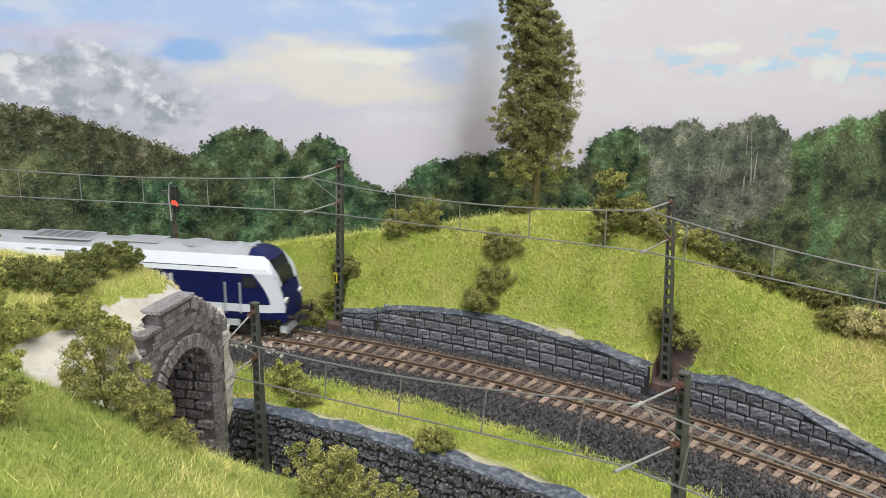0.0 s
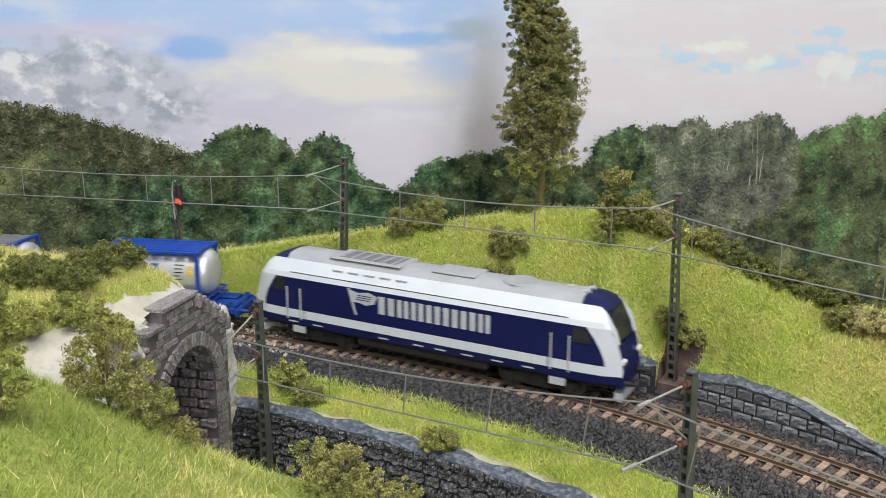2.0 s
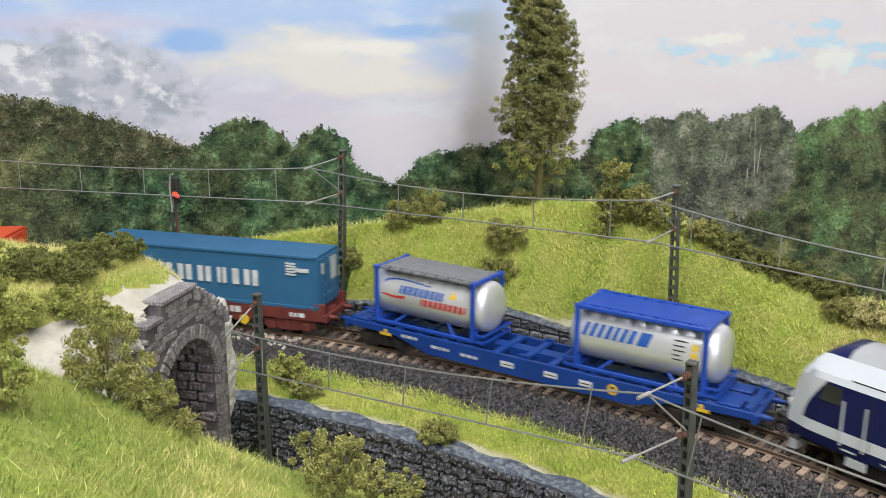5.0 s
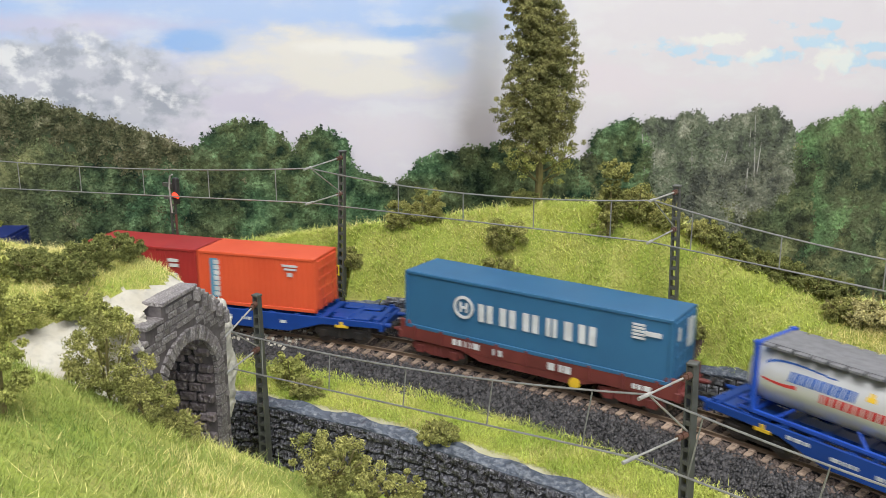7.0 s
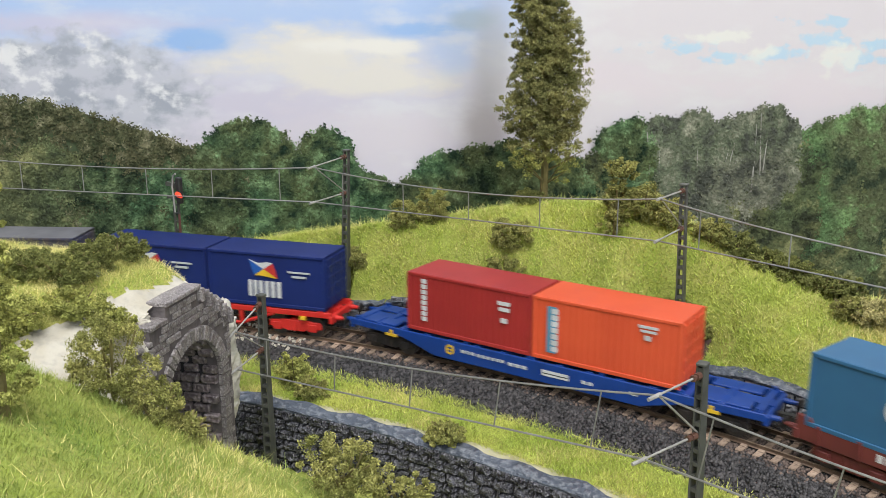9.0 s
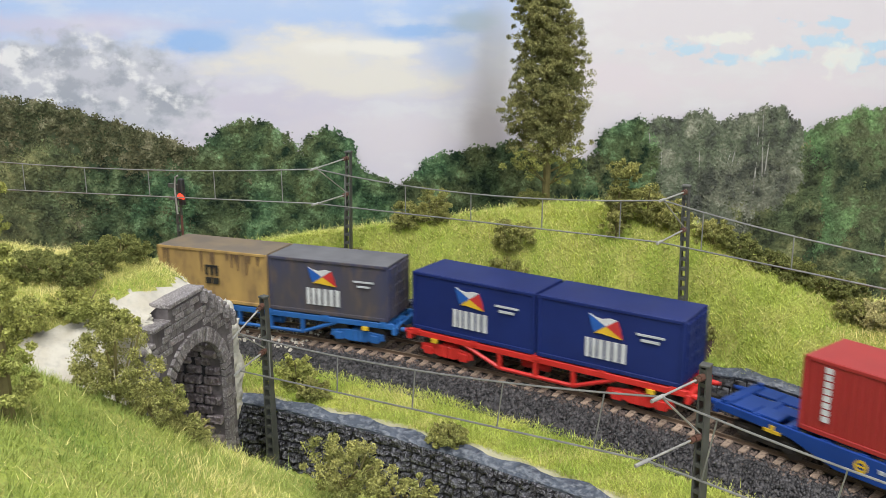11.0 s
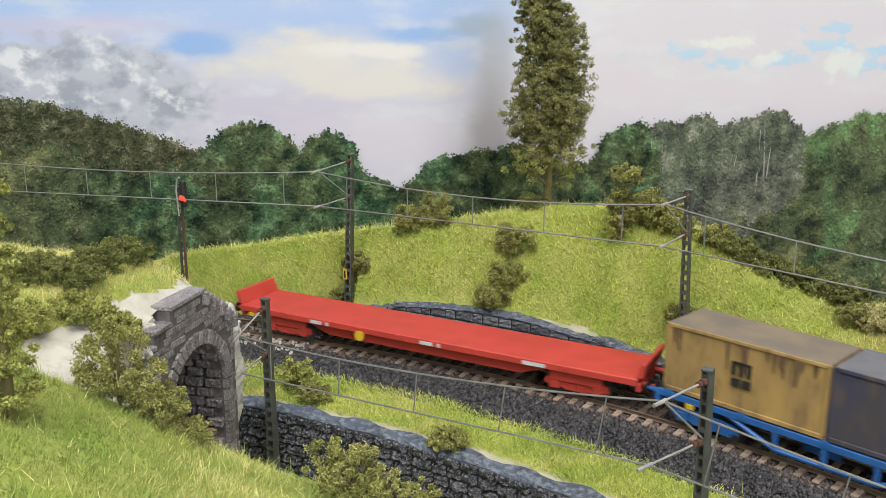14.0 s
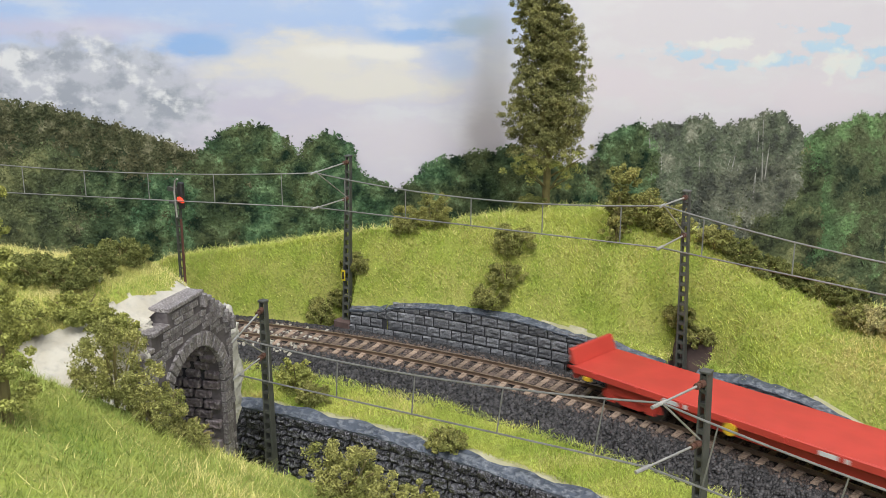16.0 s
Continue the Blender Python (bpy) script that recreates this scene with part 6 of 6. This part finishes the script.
def long_container_wagon(label, tanks=False):
    """Sixty-foot well-belly container wagon in blue."""
    t = thing("container_wagon", 0, 0, 0, label, "freight wagon", "wagons of the train")
    half = 9.3
    for y in (-1.2, 1.2):
        m = M().prism([(-half, 0.98), (-6.4, 0.92), (-4.7, 0.42), (4.7, 0.42), (6.4, 0.92), (half, 0.98), (half, 1.26), (-half, 1.26)], y - 0.06, y + 0.06)
        part("side_beam", m, BLUEW, t, bevel=0.02)
    part("centre_beam", M().box(-half, half, -0.3, 0.3, 0.9, 1.25), BLUEW, t)
    for k in range(15):
        x = -9.0 + k * 18.0 / 14
        part("cross_beam", M().box(x - 0.16, x + 0.16, -1.2, 1.2, 1.12, 1.30), BLUEW, t, bevel=0.02)
    for x in (-8.3, -7.3, 7.3, 8.3):
        for y in (-0.75, 0.75):
            part("deck_plate", M().box(x - 0.42, x + 0.42, y - 0.38, y + 0.38, 1.24, 1.33), BLUEW, t, bevel=0.02)
    for x in (-6.2, -3.1, -0.1, 0.1, 3.1, 6.2, 9.0, -9.0):
        for y in (-1.12, 1.12):
            part("twist_lock", M().box(x - 0.09, x + 0.09, y - 0.09, y + 0.09, 1.26, ZB), BLUEW, t)
    for side in (-1, 1):
        y = side * 1.265
        if tanks:
            plates, mark, rows = ((1.0, 1.6), (2.55, 3.1), (-1.0, -0.4)), 3.95, ((-6.1, [0.2, 0.3, 0.2], 0.95), (-4.5, [0.3, 0.12, 0.16, 0.12], 0.78), (-3.0, [0.26, 0.24, 0.2], 0.74))
        else:
            plates, mark, rows = ((0.55, 1.75),), -3.87, ((-3.3, [0.2, 0.14, 0.2], 0.86), (-2.5, [0.16] * 6, 0.84), (-1.0, [0.24, 0.26, 0.22], 0.80), (2.3, [0.2, 0.2], 0.78), (4.3, [0.3], 0.8))
        for x0, x1 in plates:
            part("notice", M().box(x0, x1, y - 0.012, y + 0.012, 0.74, 0.98), PRINTW, t, "white notice panel")
            part("notice_line", M().box(x0 + 0.06, x1 - 0.06, y - 0.016, y + 0.016, 0.83, 0.87), PRINTK, t)
        for x0, widths, z in rows:
            part("lettering", bars(M(), x0, z, widths, 0.13, y, 0.07), GREYP, t, "pale grey plain bars")
        ring = M()
        for k in range(20):
            a0, a1 = 2 * math.pi * k / 20, 2 * math.pi * (k + 1) / 20
            ring.prism([(mark + q * math.cos(a), 0.88 + q * math.sin(a)) for q, a in ((0.13, a1), (0.13, a0), (0.22, a0), (0.22, a1))], y - 0.016, y + 0.016)
        part("round_mark", ring.box(mark - 0.15, mark + 0.15, y - 0.014, y + 0.014, 0.85, 0.91), PRINTY, t, "yellow round mark")
        for x in (-7.0, 7.4):
            part("brake_handle", M().box(x - 0.3, x + 0.3, y - 0.03, y + 0.05, 0.86, 0.98).box(x - 0.08, x + 0.08, y - 0.03, y + 0.05, 0.98, 1.14), PRINTY, t, "yellow brake handle")
    wheels_and_ends(t, half, (-7.3, 7.3), BLUEW, UNDER)
    return t


def spine_wagon(label, half, material, under, belly=True, solid_side=False):
    """Forty-foot container wagon: beams, struts, bogies."""
    t = thing("container_wagon", 0, 0, 0, label, "freight wagon", "wagons of the train")
    for y in (-1.15, 1.15):
        if solid_side:
            part("side_beam", M().prism([(-half, 0.85), (half, 0.85), (half, 1.72), (half - 0.5, 1.72), (half - 0.6, 1.5), (-half + 0.6, 1.5), (-half + 0.5, 1.72), (-half, 1.72)], y - 0.07, y + 0.07), material, t, bevel=0.02)
            part("side_beam", M().prism([(-half + 3.2, 0.85), (-half + 4.2, 0.55), (half - 4.2, 0.55), (half - 3.2, 0.85)], y - 0.06, y + 0.06), material, t)
            for k in range(9):
                x = -half + 0.8 + k * (2 * half - 1.6) / 8
                part("stanchion", M().box(x - 0.07, x + 0.07, y - 0.12, y + 0.12, 0.85, 1.5), material, t)
        else:
            part("side_beam", M().box(-half, half, y - 0.09, y + 0.09, 1.08, 1.34), material, t, bevel=0.02)
            part("truss", M().tube([(-half + 2.9, y, 1.1), (-1.7, y, 0.45), (1.7, y, 0.45), (half - 2.9, y, 1.1)], 0.09, 6), material, t)
            for x in (-1.7, 1.7, 0.0):
                part("truss_post", M().box(x - 0.08, x + 0.08, y - 0.08, y + 0.08, 0.45, 1.1), material, t)
            for k in range(5):
                x = -half + 0.5 + k * (2 * half - 1.0) / 4
                part("twist_lock", M().box(x - 0.14, x + 0.14, y - 0.12, y + 0.12, 1.2, ZB), material, t)
    for k in range(9):
        x = -half + 0.4 + k * (2 * half - 0.8) / 8
        part("cross_beam", M().box(x - 0.12, x + 0.12, -1.15, 1.15, 1.1, 1.3), material, t)
    part("centre_beam", M().box(-half, half, -0.25, 0.25, 0.9, 1.3), material, t)
    part("brake_tank", M().cyl((-0.9, -0.5, 0.7), (0.3, -0.5, 0.7), 0.22, 0.22, 12), under, t, smooth=True)
    wheels_and_ends(t, half, (-half + 1.9, half - 1.9), material, under)
    if not solid_side:
        for x in (-half + 1.4, half - 1.4):
            for side in (-1, 1):
                part("brake_handle", M().box(x - 0.14, x + 0.14, side * 1.26 - 0.05, side * 1.26 + 0.05, 0.92, 1.1), PRINTY, t, "yellow brake handle")
    return t


def tank_container(xc, label, deco):
    t = thing("tank_container", 0, 0, 0, label, "tank container", "containers")
    L2, r = 3.03, 1.12
    z0, z1, zc = ZB, ZB + 2.59, ZB + 1.32
    rings = []
    for x, k in ((-3.06, 0.05), (-3.04, 0.45), (-2.98, 0.74), (-2.88, 0.9), (-2.72, 0.98), (-2.5, 1.0), (2.5, 1.0), (2.72, 0.98), (2.88, 0.9), (2.98, 0.74), (3.04, 0.45), (3.06, 0.05)):
        rings.append([(xc + x, r * k * math.cos(2 * math.pi * i / 40), zc + r * k * math.sin(2 * math.pi * i / 40)) for i in range(40)])
    part("tank", M().loft(rings, close=True, ends=True), TANKW, t, "shiny silver tank", smooth=True)
    for x in (-L2 + 0.5, L2 - 0.5):
        for y in (-1.16, 1.16):
            part("corner_post", M().box(xc + x - 0.09, xc + x + 0.09, y - 0.07, y + 0.07, z0, z1), TANKB, t, bevel=0.02)
        part("end_beam", M().box(xc + x - 0.09, xc + x + 0.09, -1.16, 1.16, z1 - 0.16, z1), TANKB, t, bevel=0.02)
        part("end_beam", M().box(xc + x - 0.09, xc + x + 0.09, -1.16, 1.16, z0, z0 + 0.16), TANKB, t, bevel=0.02)
        out = 0.52 if x > 0 else -0.52
        for y in (-1.1, 1.1):
            part("platform_rail", M().box(min(xc + x, xc + x + out), max(xc + x, xc + x + out), y - 0.05, y + 0.05, z0, z0 + 0.1).box(min(xc + x, xc + x + out), max(xc + x, xc + x + out), y - 0.04, y + 0.04, z0 + 0.3, z0 + 0.38), TANKB, t)
            part("corner_casting", M().box(xc + x - 0.13, xc + x + 0.13, y - 0.12, y + 0.12, z1 - 0.14, z1 + 0.03), TANKB, t, bevel=0.03)
        part("platform_rail", M().box(xc + x + out - 0.05, xc + x + out + 0.05, -1.14, 1.14, z0, z0 + 0.1).box(xc + x + out - 0.04, xc + x + out + 0.04, -1.14, 1.14, z0 + 0.3, z0 + 0.38), TANKB, t)
        for y in (-1, 1):
            part("end_brace", M().cyl((xc + x, y * 1.1, z0 + 0.1), (xc + x, y * 0.3, z0 + 0.9), 0.06, 0.06, 6), TANKB, t)
    for y in (-1.16, 1.16):
        part("bottom_rail", M().box(xc - L2 + 0.5, xc + L2 - 0.5, y - 0.06, y + 0.06, z0, z0 + 0.15), TANKB, t, bevel=0.02)
        for x in (-1.6, 1.6):
            part("saddle_brace", M().cyl((xc + x, y, z0 + 0.1), (xc + x * 0.7, y * 0.75, z0 + 0.5), 0.06, 0.06, 6), TANKB, t)
        if deco == "blue":
            part("top_rail", M().box(xc - L2 + 0.5, xc + L2 - 0.5, y - 0.06, y + 0.06, z1 - 0.15, z1), TANKB, t, bevel=0.02)
    top = TANKB if deco == "blue" else TANKG
    part("walkway", M().box(xc - L2 + 0.5, xc + L2 - 0.5, -0.85, 0.85, z1 - 0.1, z1 - 0.02), top, t, "walkway on the tank top")
    for k in range(8):
        x = xc - L2 + 0.8 + k * 0.62
        for y in (-0.98, 0.98):
            part("walkway_slat", M().box(x - 0.24, x + 0.24, y - 0.12, y + 0.12, z1 - 0.12, z1 - 0.04), top, t)

    def skin(z):
        return -math.sqrt(max(0.01, r * r - (z - zc) ** 2)) - 0.006

    def curved(pts_x, za, zb, material, lab, slant=0.0):
        for x0, x1 in pts_x:
            m = M()
            n = 5
            m.loft([[(xc + x + slant * k / n, skin(za + (zb - za) * k / n), za + (zb - za) * k / n) for k in range(n + 1)] for x in (x0, x1)])
            part("lettering", m, material, t, lab)

    if deco == "blue":
        for k in range(5):
            x0, wide = -2.35 + 0.62 * k, (0.50, 0.52, 0.50, 0.62, 0.2)[k]
            for a, b in ((0.0, 0.36), (0.6, 1.0)) if wide > 0.3 else ((0.0, 1.0),):
                curved([(x0 + a * wide, x0 + b * wide)], zc + 0.08, zc + 0.58, PRINTB, "blue slanted plain bar", 0.16)
        for k, wide in enumerate((0.5, 0.42, 0.46, 0.3, 0.4)):
            curved([(1.3, 1.3 + wide)], zc + 0.52 - k * 0.17, zc + 0.57 - k * 0.17, PRINTK, "small dark print line")
        curved([(1.98, 2.22)], zc + 0.3, zc + 0.52, PRINTY, "yellow notice")
        curved([(1.98, 2.22)], zc + 0.02, zc + 0.24, PRINTY, "yellow notice")
    else:
        for k in range(12):
            f = k / 12
            curved([(-2.25 + 2.5 * f * f, -2.25 + 2.5 * ((k + 1) / 12) ** 2)], zc + 0.50 + 0.22 * math.sin(2.6 * f), zc + 0.60 + 0.20 * math.sin(2.6 * f) - 0.05 * f, PRINTB, "blue swoosh")
        for k in range(8):
            curved([(-2.3 + 0.16 * k, -2.14 + 0.16 * k)], zc + 0.02 - 0.08 * math.sin(0.35 * k), zc + 0.09 - 0.08 * math.sin(0.35 * k) + 0.008 * k, PRINTR, "red swoosh")
        for k in range(8):
            for a in (0.0, 0.16):
                curved([(-1.35 + 0.29 * k + a, -1.25 + 0.29 * k + a)], zc + 0.18, zc + 0.53, PRINTB, "blue plain bar", 0.06)
        for k in range(9):
            for a in (0.0, 0.16):
                curved([(-0.2 + 0.26 * k + a, -0.11 + 0.26 * k + a)], zc - 0.2, zc + 0.12, PRINTR, "red plain bar", 0.06)
        curved([(1.3, 1.62)], zc + 0.36, zc + 0.5, PRINTY, "yellow notice")
        curved([(1.38, 1.54)], zc + 0.5, zc + 0.62, PRINTY, "yellow notice")
    return t


def flat_wagon():
    t = thing("flat_wagon", 0, 0, 0, "empty bright red flat wagon with end boards", "freight wagon", "wagons of the train")
    half = 9.75
    part("deck", M().box(-half, half, -1.4, 1.4, 1.30, 1.42), REDW, t, bevel=0.02)
    for y in (-1.38, 1.38):
        part("side_sill", M().box(-half, half, y - 0.05, y + 0.05, 1.12, 1.40), REDW, t, bevel=0.02)
        part("belly_beam", M().prism([(-6.2, 1.12), (-4.8, 0.62), (4.8, 0.62), (6.2, 1.12)], y * 0.75 - 0.06, y * 0.75 + 0.06), REDW, t)
        side = 1 if y > 0 else -1
        for x in (-5.6, 0.2, 5.0):
            part("notice", M().box(x, x + 1.0, y + side * 0.052, y + side * 0.064, 1.16, 1.32), PRINTW, t, "white stencilled panel")
        part("round_mark", M().cyl((-2.9, y + side * 0.05, 1.0), (-2.9, y + side * 0.1, 1.0), 0.24, 0.24, 18), PRINTY, t, "yellow round mark")
        for k in range(10):
            x = -8.7 + k * 1.93
            part("stake_pocket", M().box(x - 0.1, x + 0.1, y - 0.09, y + 0.09, 1.16, 1.36), REDW, t)
        part("brake_handle", M().box(-9.2, -8.9, y - 0.08, y + 0.08, 0.95, 1.1), PRINTY, t, "yellow brake handle")
    for d in (-1, 1):
        part("end_board", M().prism([(d * half - 0.10 - (0.08 if d < 0 else 0), 1.42), (d * half + 0.10 + (0.08 if d > 0 else 0), 1.42), (d * (half + 0.22) + 0.08, 2.02), (d * (half + 0.22) - 0.08, 2.02)], -1.35, 1.35), REDW, t, "red end board leaning outwards", bevel=0.02)
    part("centre_beam", M().box(-half, half, -0.3, 0.3, 0.85, 1.3), REDW, t)
    wheels_and_ends(t, half, (-7.2, 7.2), REDW, REDW)
    for x in (-7.2, 7.2):
        for y in (-1.1, 1.1):
            part("bogie_cover", M().box(x - 1.1, x + 1.1, y - 0.09, y + 0.09, 0.62, 1.05), REDW, t, bevel=0.04)
    return t


RAKE = []       # (thing, offset along the train, half distance of bogies)


def ride(t, offset, pivot):
    RAKE.append((t, offset, pivot))


loco = locomotive()
for ob in loco.children:
    if ob.name.split(".")[0] not in ("bogie", "wheelset", "buffer", "buffer_stem", "coupling", "plough"):
        ob.location.z += 0.2 * S
ride(loco, -21.15, 5.6)

w = long_container_wagon("long blue container wagon carrying two silver tank containers", tanks=True)
ride(w, -41.0, 7.3)
ride(tank_container(4.85, "silver tank container in a blue frame with blue top rails", "blue"), -41.0, 7.3)
ride(tank_container(-5.0, "silver tank container with grey walkway and blue and red print", "grey"), -41.0, 7.3)

w = spine_wagon("oxide red container wagon carrying one long blue container", 6.4, BROWNW, BROWNW, solid_side=True)
for side in (-1, 1):
    y = side * 1.225
    part("lettering", bars(M(), -3.6, 1.05, [0.5, 0.3, 0.3], 0.26, y, 0.12), PRINTW, w, "white plain bars")
    part("lettering", bars(M(), 1.0, 0.95, [0.3, 0.3, 0.3], 0.3, y, 0.06), PRINTW, w)
    part("lettering", bars(M(), -1.6, 1.0, [0.5], 0.26, y, 0.06), GREYP, w)
    part("lettering", bars(M(), 4.6, 1.0, [0.4, 0.3], 0.2, y, 0.06), PRINTW, w)
    part("round_mark", M().cyl((2.2, y - 0.03, 0.62), (2.2, y + 0.03, 0.62), 0.24, 0.24, 16), PRINTY, w, "yellow round mark")
ride(w, -58.15, 4.5)
c, y, z0 = container(-6.1, 6.1, STEELB, 0, "container", "long sea-blue container with white print", ribs=False)
part("lettering", bars(M(), -2.3, z0 + 0.95, [0.74, 0.80, 0.76, 0.52, 0.34, 0.78], 0.76, y - 0.012, 0.29), PRINTW, c, "row of white plain bars")
m = M()
for k in range(24):
    a0, a1 = 2 * math.pi * k / 24, 2 * math.pi * (k + 1) / 24
    m.prism([(-3.05 + q * math.cos(a), z0 + 1.42 + q * math.sin(a)) for q, a in ((0.38, a1), (0.38, a0), (0.5, a0), (0.5, a1))], y - 0.024, y + 0.01)
m.box(-3.25, -3.15, y - 0.024, y + 0.01, z0 + 1.2, z0 + 1.64).box(-2.95, -2.85, y - 0.024, y + 0.01, z0 + 1.2, z0 + 1.64).box(-3.17, -2.93, y - 0.024, y + 0.01, z0 + 1.37, z0 + 1.47)
part("emblem", m, PRINTW, c, "white ring emblem")
print_bars(c, PRINTW, y - 0.024, y + 0.01, [(4.5, 5.0, z0 + 1.62 + k * 0.13, z0 + 1.70 + k * 0.13) for k in range(5)] + [(5.0, 5.65, z0 + 1.80, z0 + 1.98)])
part("end_print", M().box(6.17, 6.2, -0.9, -0.7, z0 + 1.7, z0 + 2.2).box(6.17, 6.2, 0.1, 0.7, z0 + 1.2, z0 + 2.3), GREYP, c)
ride(c, -58.15, 4.5)

ride(long_container_wagon("long blue container wagon carrying two red containers"), -75.3, 7.3)
c, y, z0 = container(-6.12, -0.02, CRIMSON, 0, "container", "crimson red twenty-foot container with white print")
m = M()
for k in range(8):
    m.box(-5.35, -5.1, y - 0.03, y + 0.01, z0 + 0.5 + k * 0.24, z0 + 0.68 + k * 0.24)
part("lettering", m, PRINTW, c, "upright column of white plain bars")
print_bars(c, PRINTW, y - 0.03, y + 0.01, [(-1.55, -1.0, z0 + 1.9, z0 + 2.05), (-1.5, -1.0, z0 + 1.65, z0 + 1.8), (-1.4, -1.1, z0 + 1.15, z0 + 1.35)])
ride(c, -75.3, 7.3)
c, y, z0 = container(0.06, 6.16, ORANGE, 0, "container", "orange-red twenty-foot container with a blue upright name panel")
part("name_panel", M().box(0.72, 1.12, y - 0.026, y + 0.01, z0 + 0.35, z0 + 2.25), PRINTT, c, "blue upright panel")
m = M()
for k in range(7):
    m.box(0.92, 1.2, y - 0.034, y + 0.01, z0 + 0.42 + k * 0.26, z0 + 0.62 + k * 0.26)
part("lettering", m, PRINTW, c, "upright column of white plain bars")
print_bars(c, GREYP, y - 0.03, y + 0.01, [(4.5, 5.25, z0 + 2.12, z0 + 2.22), (4.6, 5.2, z0 + 1.96, z0 + 2.05), (4.75, 5.0, z0 + 1.66, z0 + 1.84)])
ride(c, -75.3, 7.3)

ride(spine_wagon("bright red container wagon carrying two navy containers", 6.35, REDFRAME, REDFRAME), -92.35, 4.45)
for x0 in (-6.12, 0.06):
    c, y, z0 = container(x0, x0 + 6.06, NAVYC, 0, "container", "navy blue twenty-foot container with a pennant emblem", ribs=False)
    flag_logo(c, x0 + 3.0, y - 0.012, z0 + 1.1)
    print_bars(c, GREYP, y - 0.026, y + 0.01, [(x0 + 4.2, x0 + 5.3, z0 + 1.72, z0 + 1.80), (x0 + 4.4, x0 + 5.1, z0 + 1.5, z0 + 1.6)])
    ride(c, -92.35, 4.45)

ride(spine_wagon("mid-blue container wagon carrying two weathered containers", 6.35, BLUEL, BLUEL), -106.1, 4.45)
c, y, z0 = container(-6.12, -0.06, OCHRE, 0, "container", "rust-streaked ochre twenty-foot container", roof=OCHRE_TOP, ribs=False)
part("lettering", bars(M(), -3.45, z0 + 1.32, [0.14, 0.14, 0.14], 0.46, y - 0.012, 0.15).box(-3.45, -2.73, y - 0.024, y + 0.01, z0 + 1.72, z0 + 1.82).box(-3.45, -3.12, y - 0.024, y + 0.01, z0 + 0.9, z0 + 1.2).box(-3.04, -2.71, y - 0.024, y + 0.01, z0 + 0.9, z0 + 1.2), PRINTK, c, "black plain bars")
ride(c, -106.1, 4.45)
RUST = mat("brown_rust_streak", (0.11, 0.065, 0.035), (0.16, 0.10, 0.05), 0.9, scale=3, bump=0.2)
g = random.Random(17)
m = M()
for k in range(13):
    x = g.uniform(-5.9, -0.3)
    d = g.uniform(0.25, 1.0)
    m.prism([(x - 0.07, z0 + 2.45), (x - 0.02, z0 + 2.45 - d), (x + 0.02, z0 + 2.45 - d), (x + 0.09, z0 + 2.45)], y - 0.018, y + 0.0)
part("rust_streaks", m, RUST, c, "brown rust streaks")
c, y, z0 = container(0.02, 6.1, SLATEC, 0, "container", "grimy slate-blue twenty-foot container with a pennant emblem", roof=SLATE_TOP, ribs=False)
flag_logo(c, 2.87, y - 0.012, z0 + 1.1)
print_bars(c, GREYP, y - 0.026, y + 0.01, [(4.4, 5.4, z0 + 1.72, z0 + 1.80), (4.6, 5.2, z0 + 1.5, z0 + 1.58)])
ride(c, -106.1, 4.45)

ride(flat_wagon(), -123.45, 7.2)


GONE_T = [0, 0.5, 1, 1.5, 2, 2.5, 3, 3.5, 4, 6.5, 7, 7.5, 8, 8.5, 9, 11.5, 12, 12.5, 13, 13.5, 14, 14.5, 15, 15.5, 16]
GONE = [-0.25, 3.80, 8.15, 12.28, 16.57, 20.66, 24.92, 29.0, 33.27, 54.53, 58.90, 63.02, 67.40, 71.62, 76.12, 97.36, 101.62, 105.85, 110.12, 114.2, 118.53, 122.72, 127.1, 131.45, 135.75]


def travel(time):
    """How far the train has gone at a time."""
    return float(np.interp(time, GONE_T, GONE))


# ---- sleepers: the nearest as single pieces, the rest of the ring in one mesh ----
track = thing("sleepers", 0, 0, 0, "pale brown sleepers of the model track", "sleeper", kind="structure")
sm = M().box(-0.13, 0.13, -1.3, 1.3, -0.32, -0.17)
for yy in (-0.7525, 0.7525):
    sm.box(-0.12, 0.12, yy - 0.2, yy + 0.2, -0.18, -0.135)
sme = sm.mesh("sleeper", SLEEPER, 0.02)
rest = M()
NS = int(FULL / 0.66)
for k in range(NS):
    s = (k - NS // 2 + 0.5) * 0.66
    if -16 < s < 19:
        ob = new("sleeper", sme)
        ob.parent = track
        p = pol(s, 0)
        ob.matrix_basis = pose(p.x * S, p.y * S, 0, 0, 0, -math.degrees(s / RAD) + random.uniform(-.6, .6))
    else:
        rest.box(-0.13, 0.13, -1.3, 1.3, -0.32, -0.17, Matrix.Translation(pol(s, 0)) @ Matrix.Rotation(-s / RAD, 4, "Z"))
tagged(part("far_sleepers", rest, SLEEPER, track), kind="stuff")


def motions():
    times = [i * 0.5 for i in range(33)]
    for t, offset, pivot in RAKE:
        inset = RAD - math.sqrt(RAD * RAD - pivot * pivot)
        rows = []
        for time in times:
            s = offset + travel(time)
            p = pol(s, -inset)
            rows.append((time, pose(p.x * S, p.y * S, 0, 0, 0, -math.degrees(s / RAD))))
        walk(t, rows)
    fine = [i / 15 for i in range(241)]
    for w, x, r in WHEELSETS:
        walk(w, [(time, pose(x * S, 0, r * S, 0, math.degrees(travel(time) / r), 0)) for time in fine])


motions()
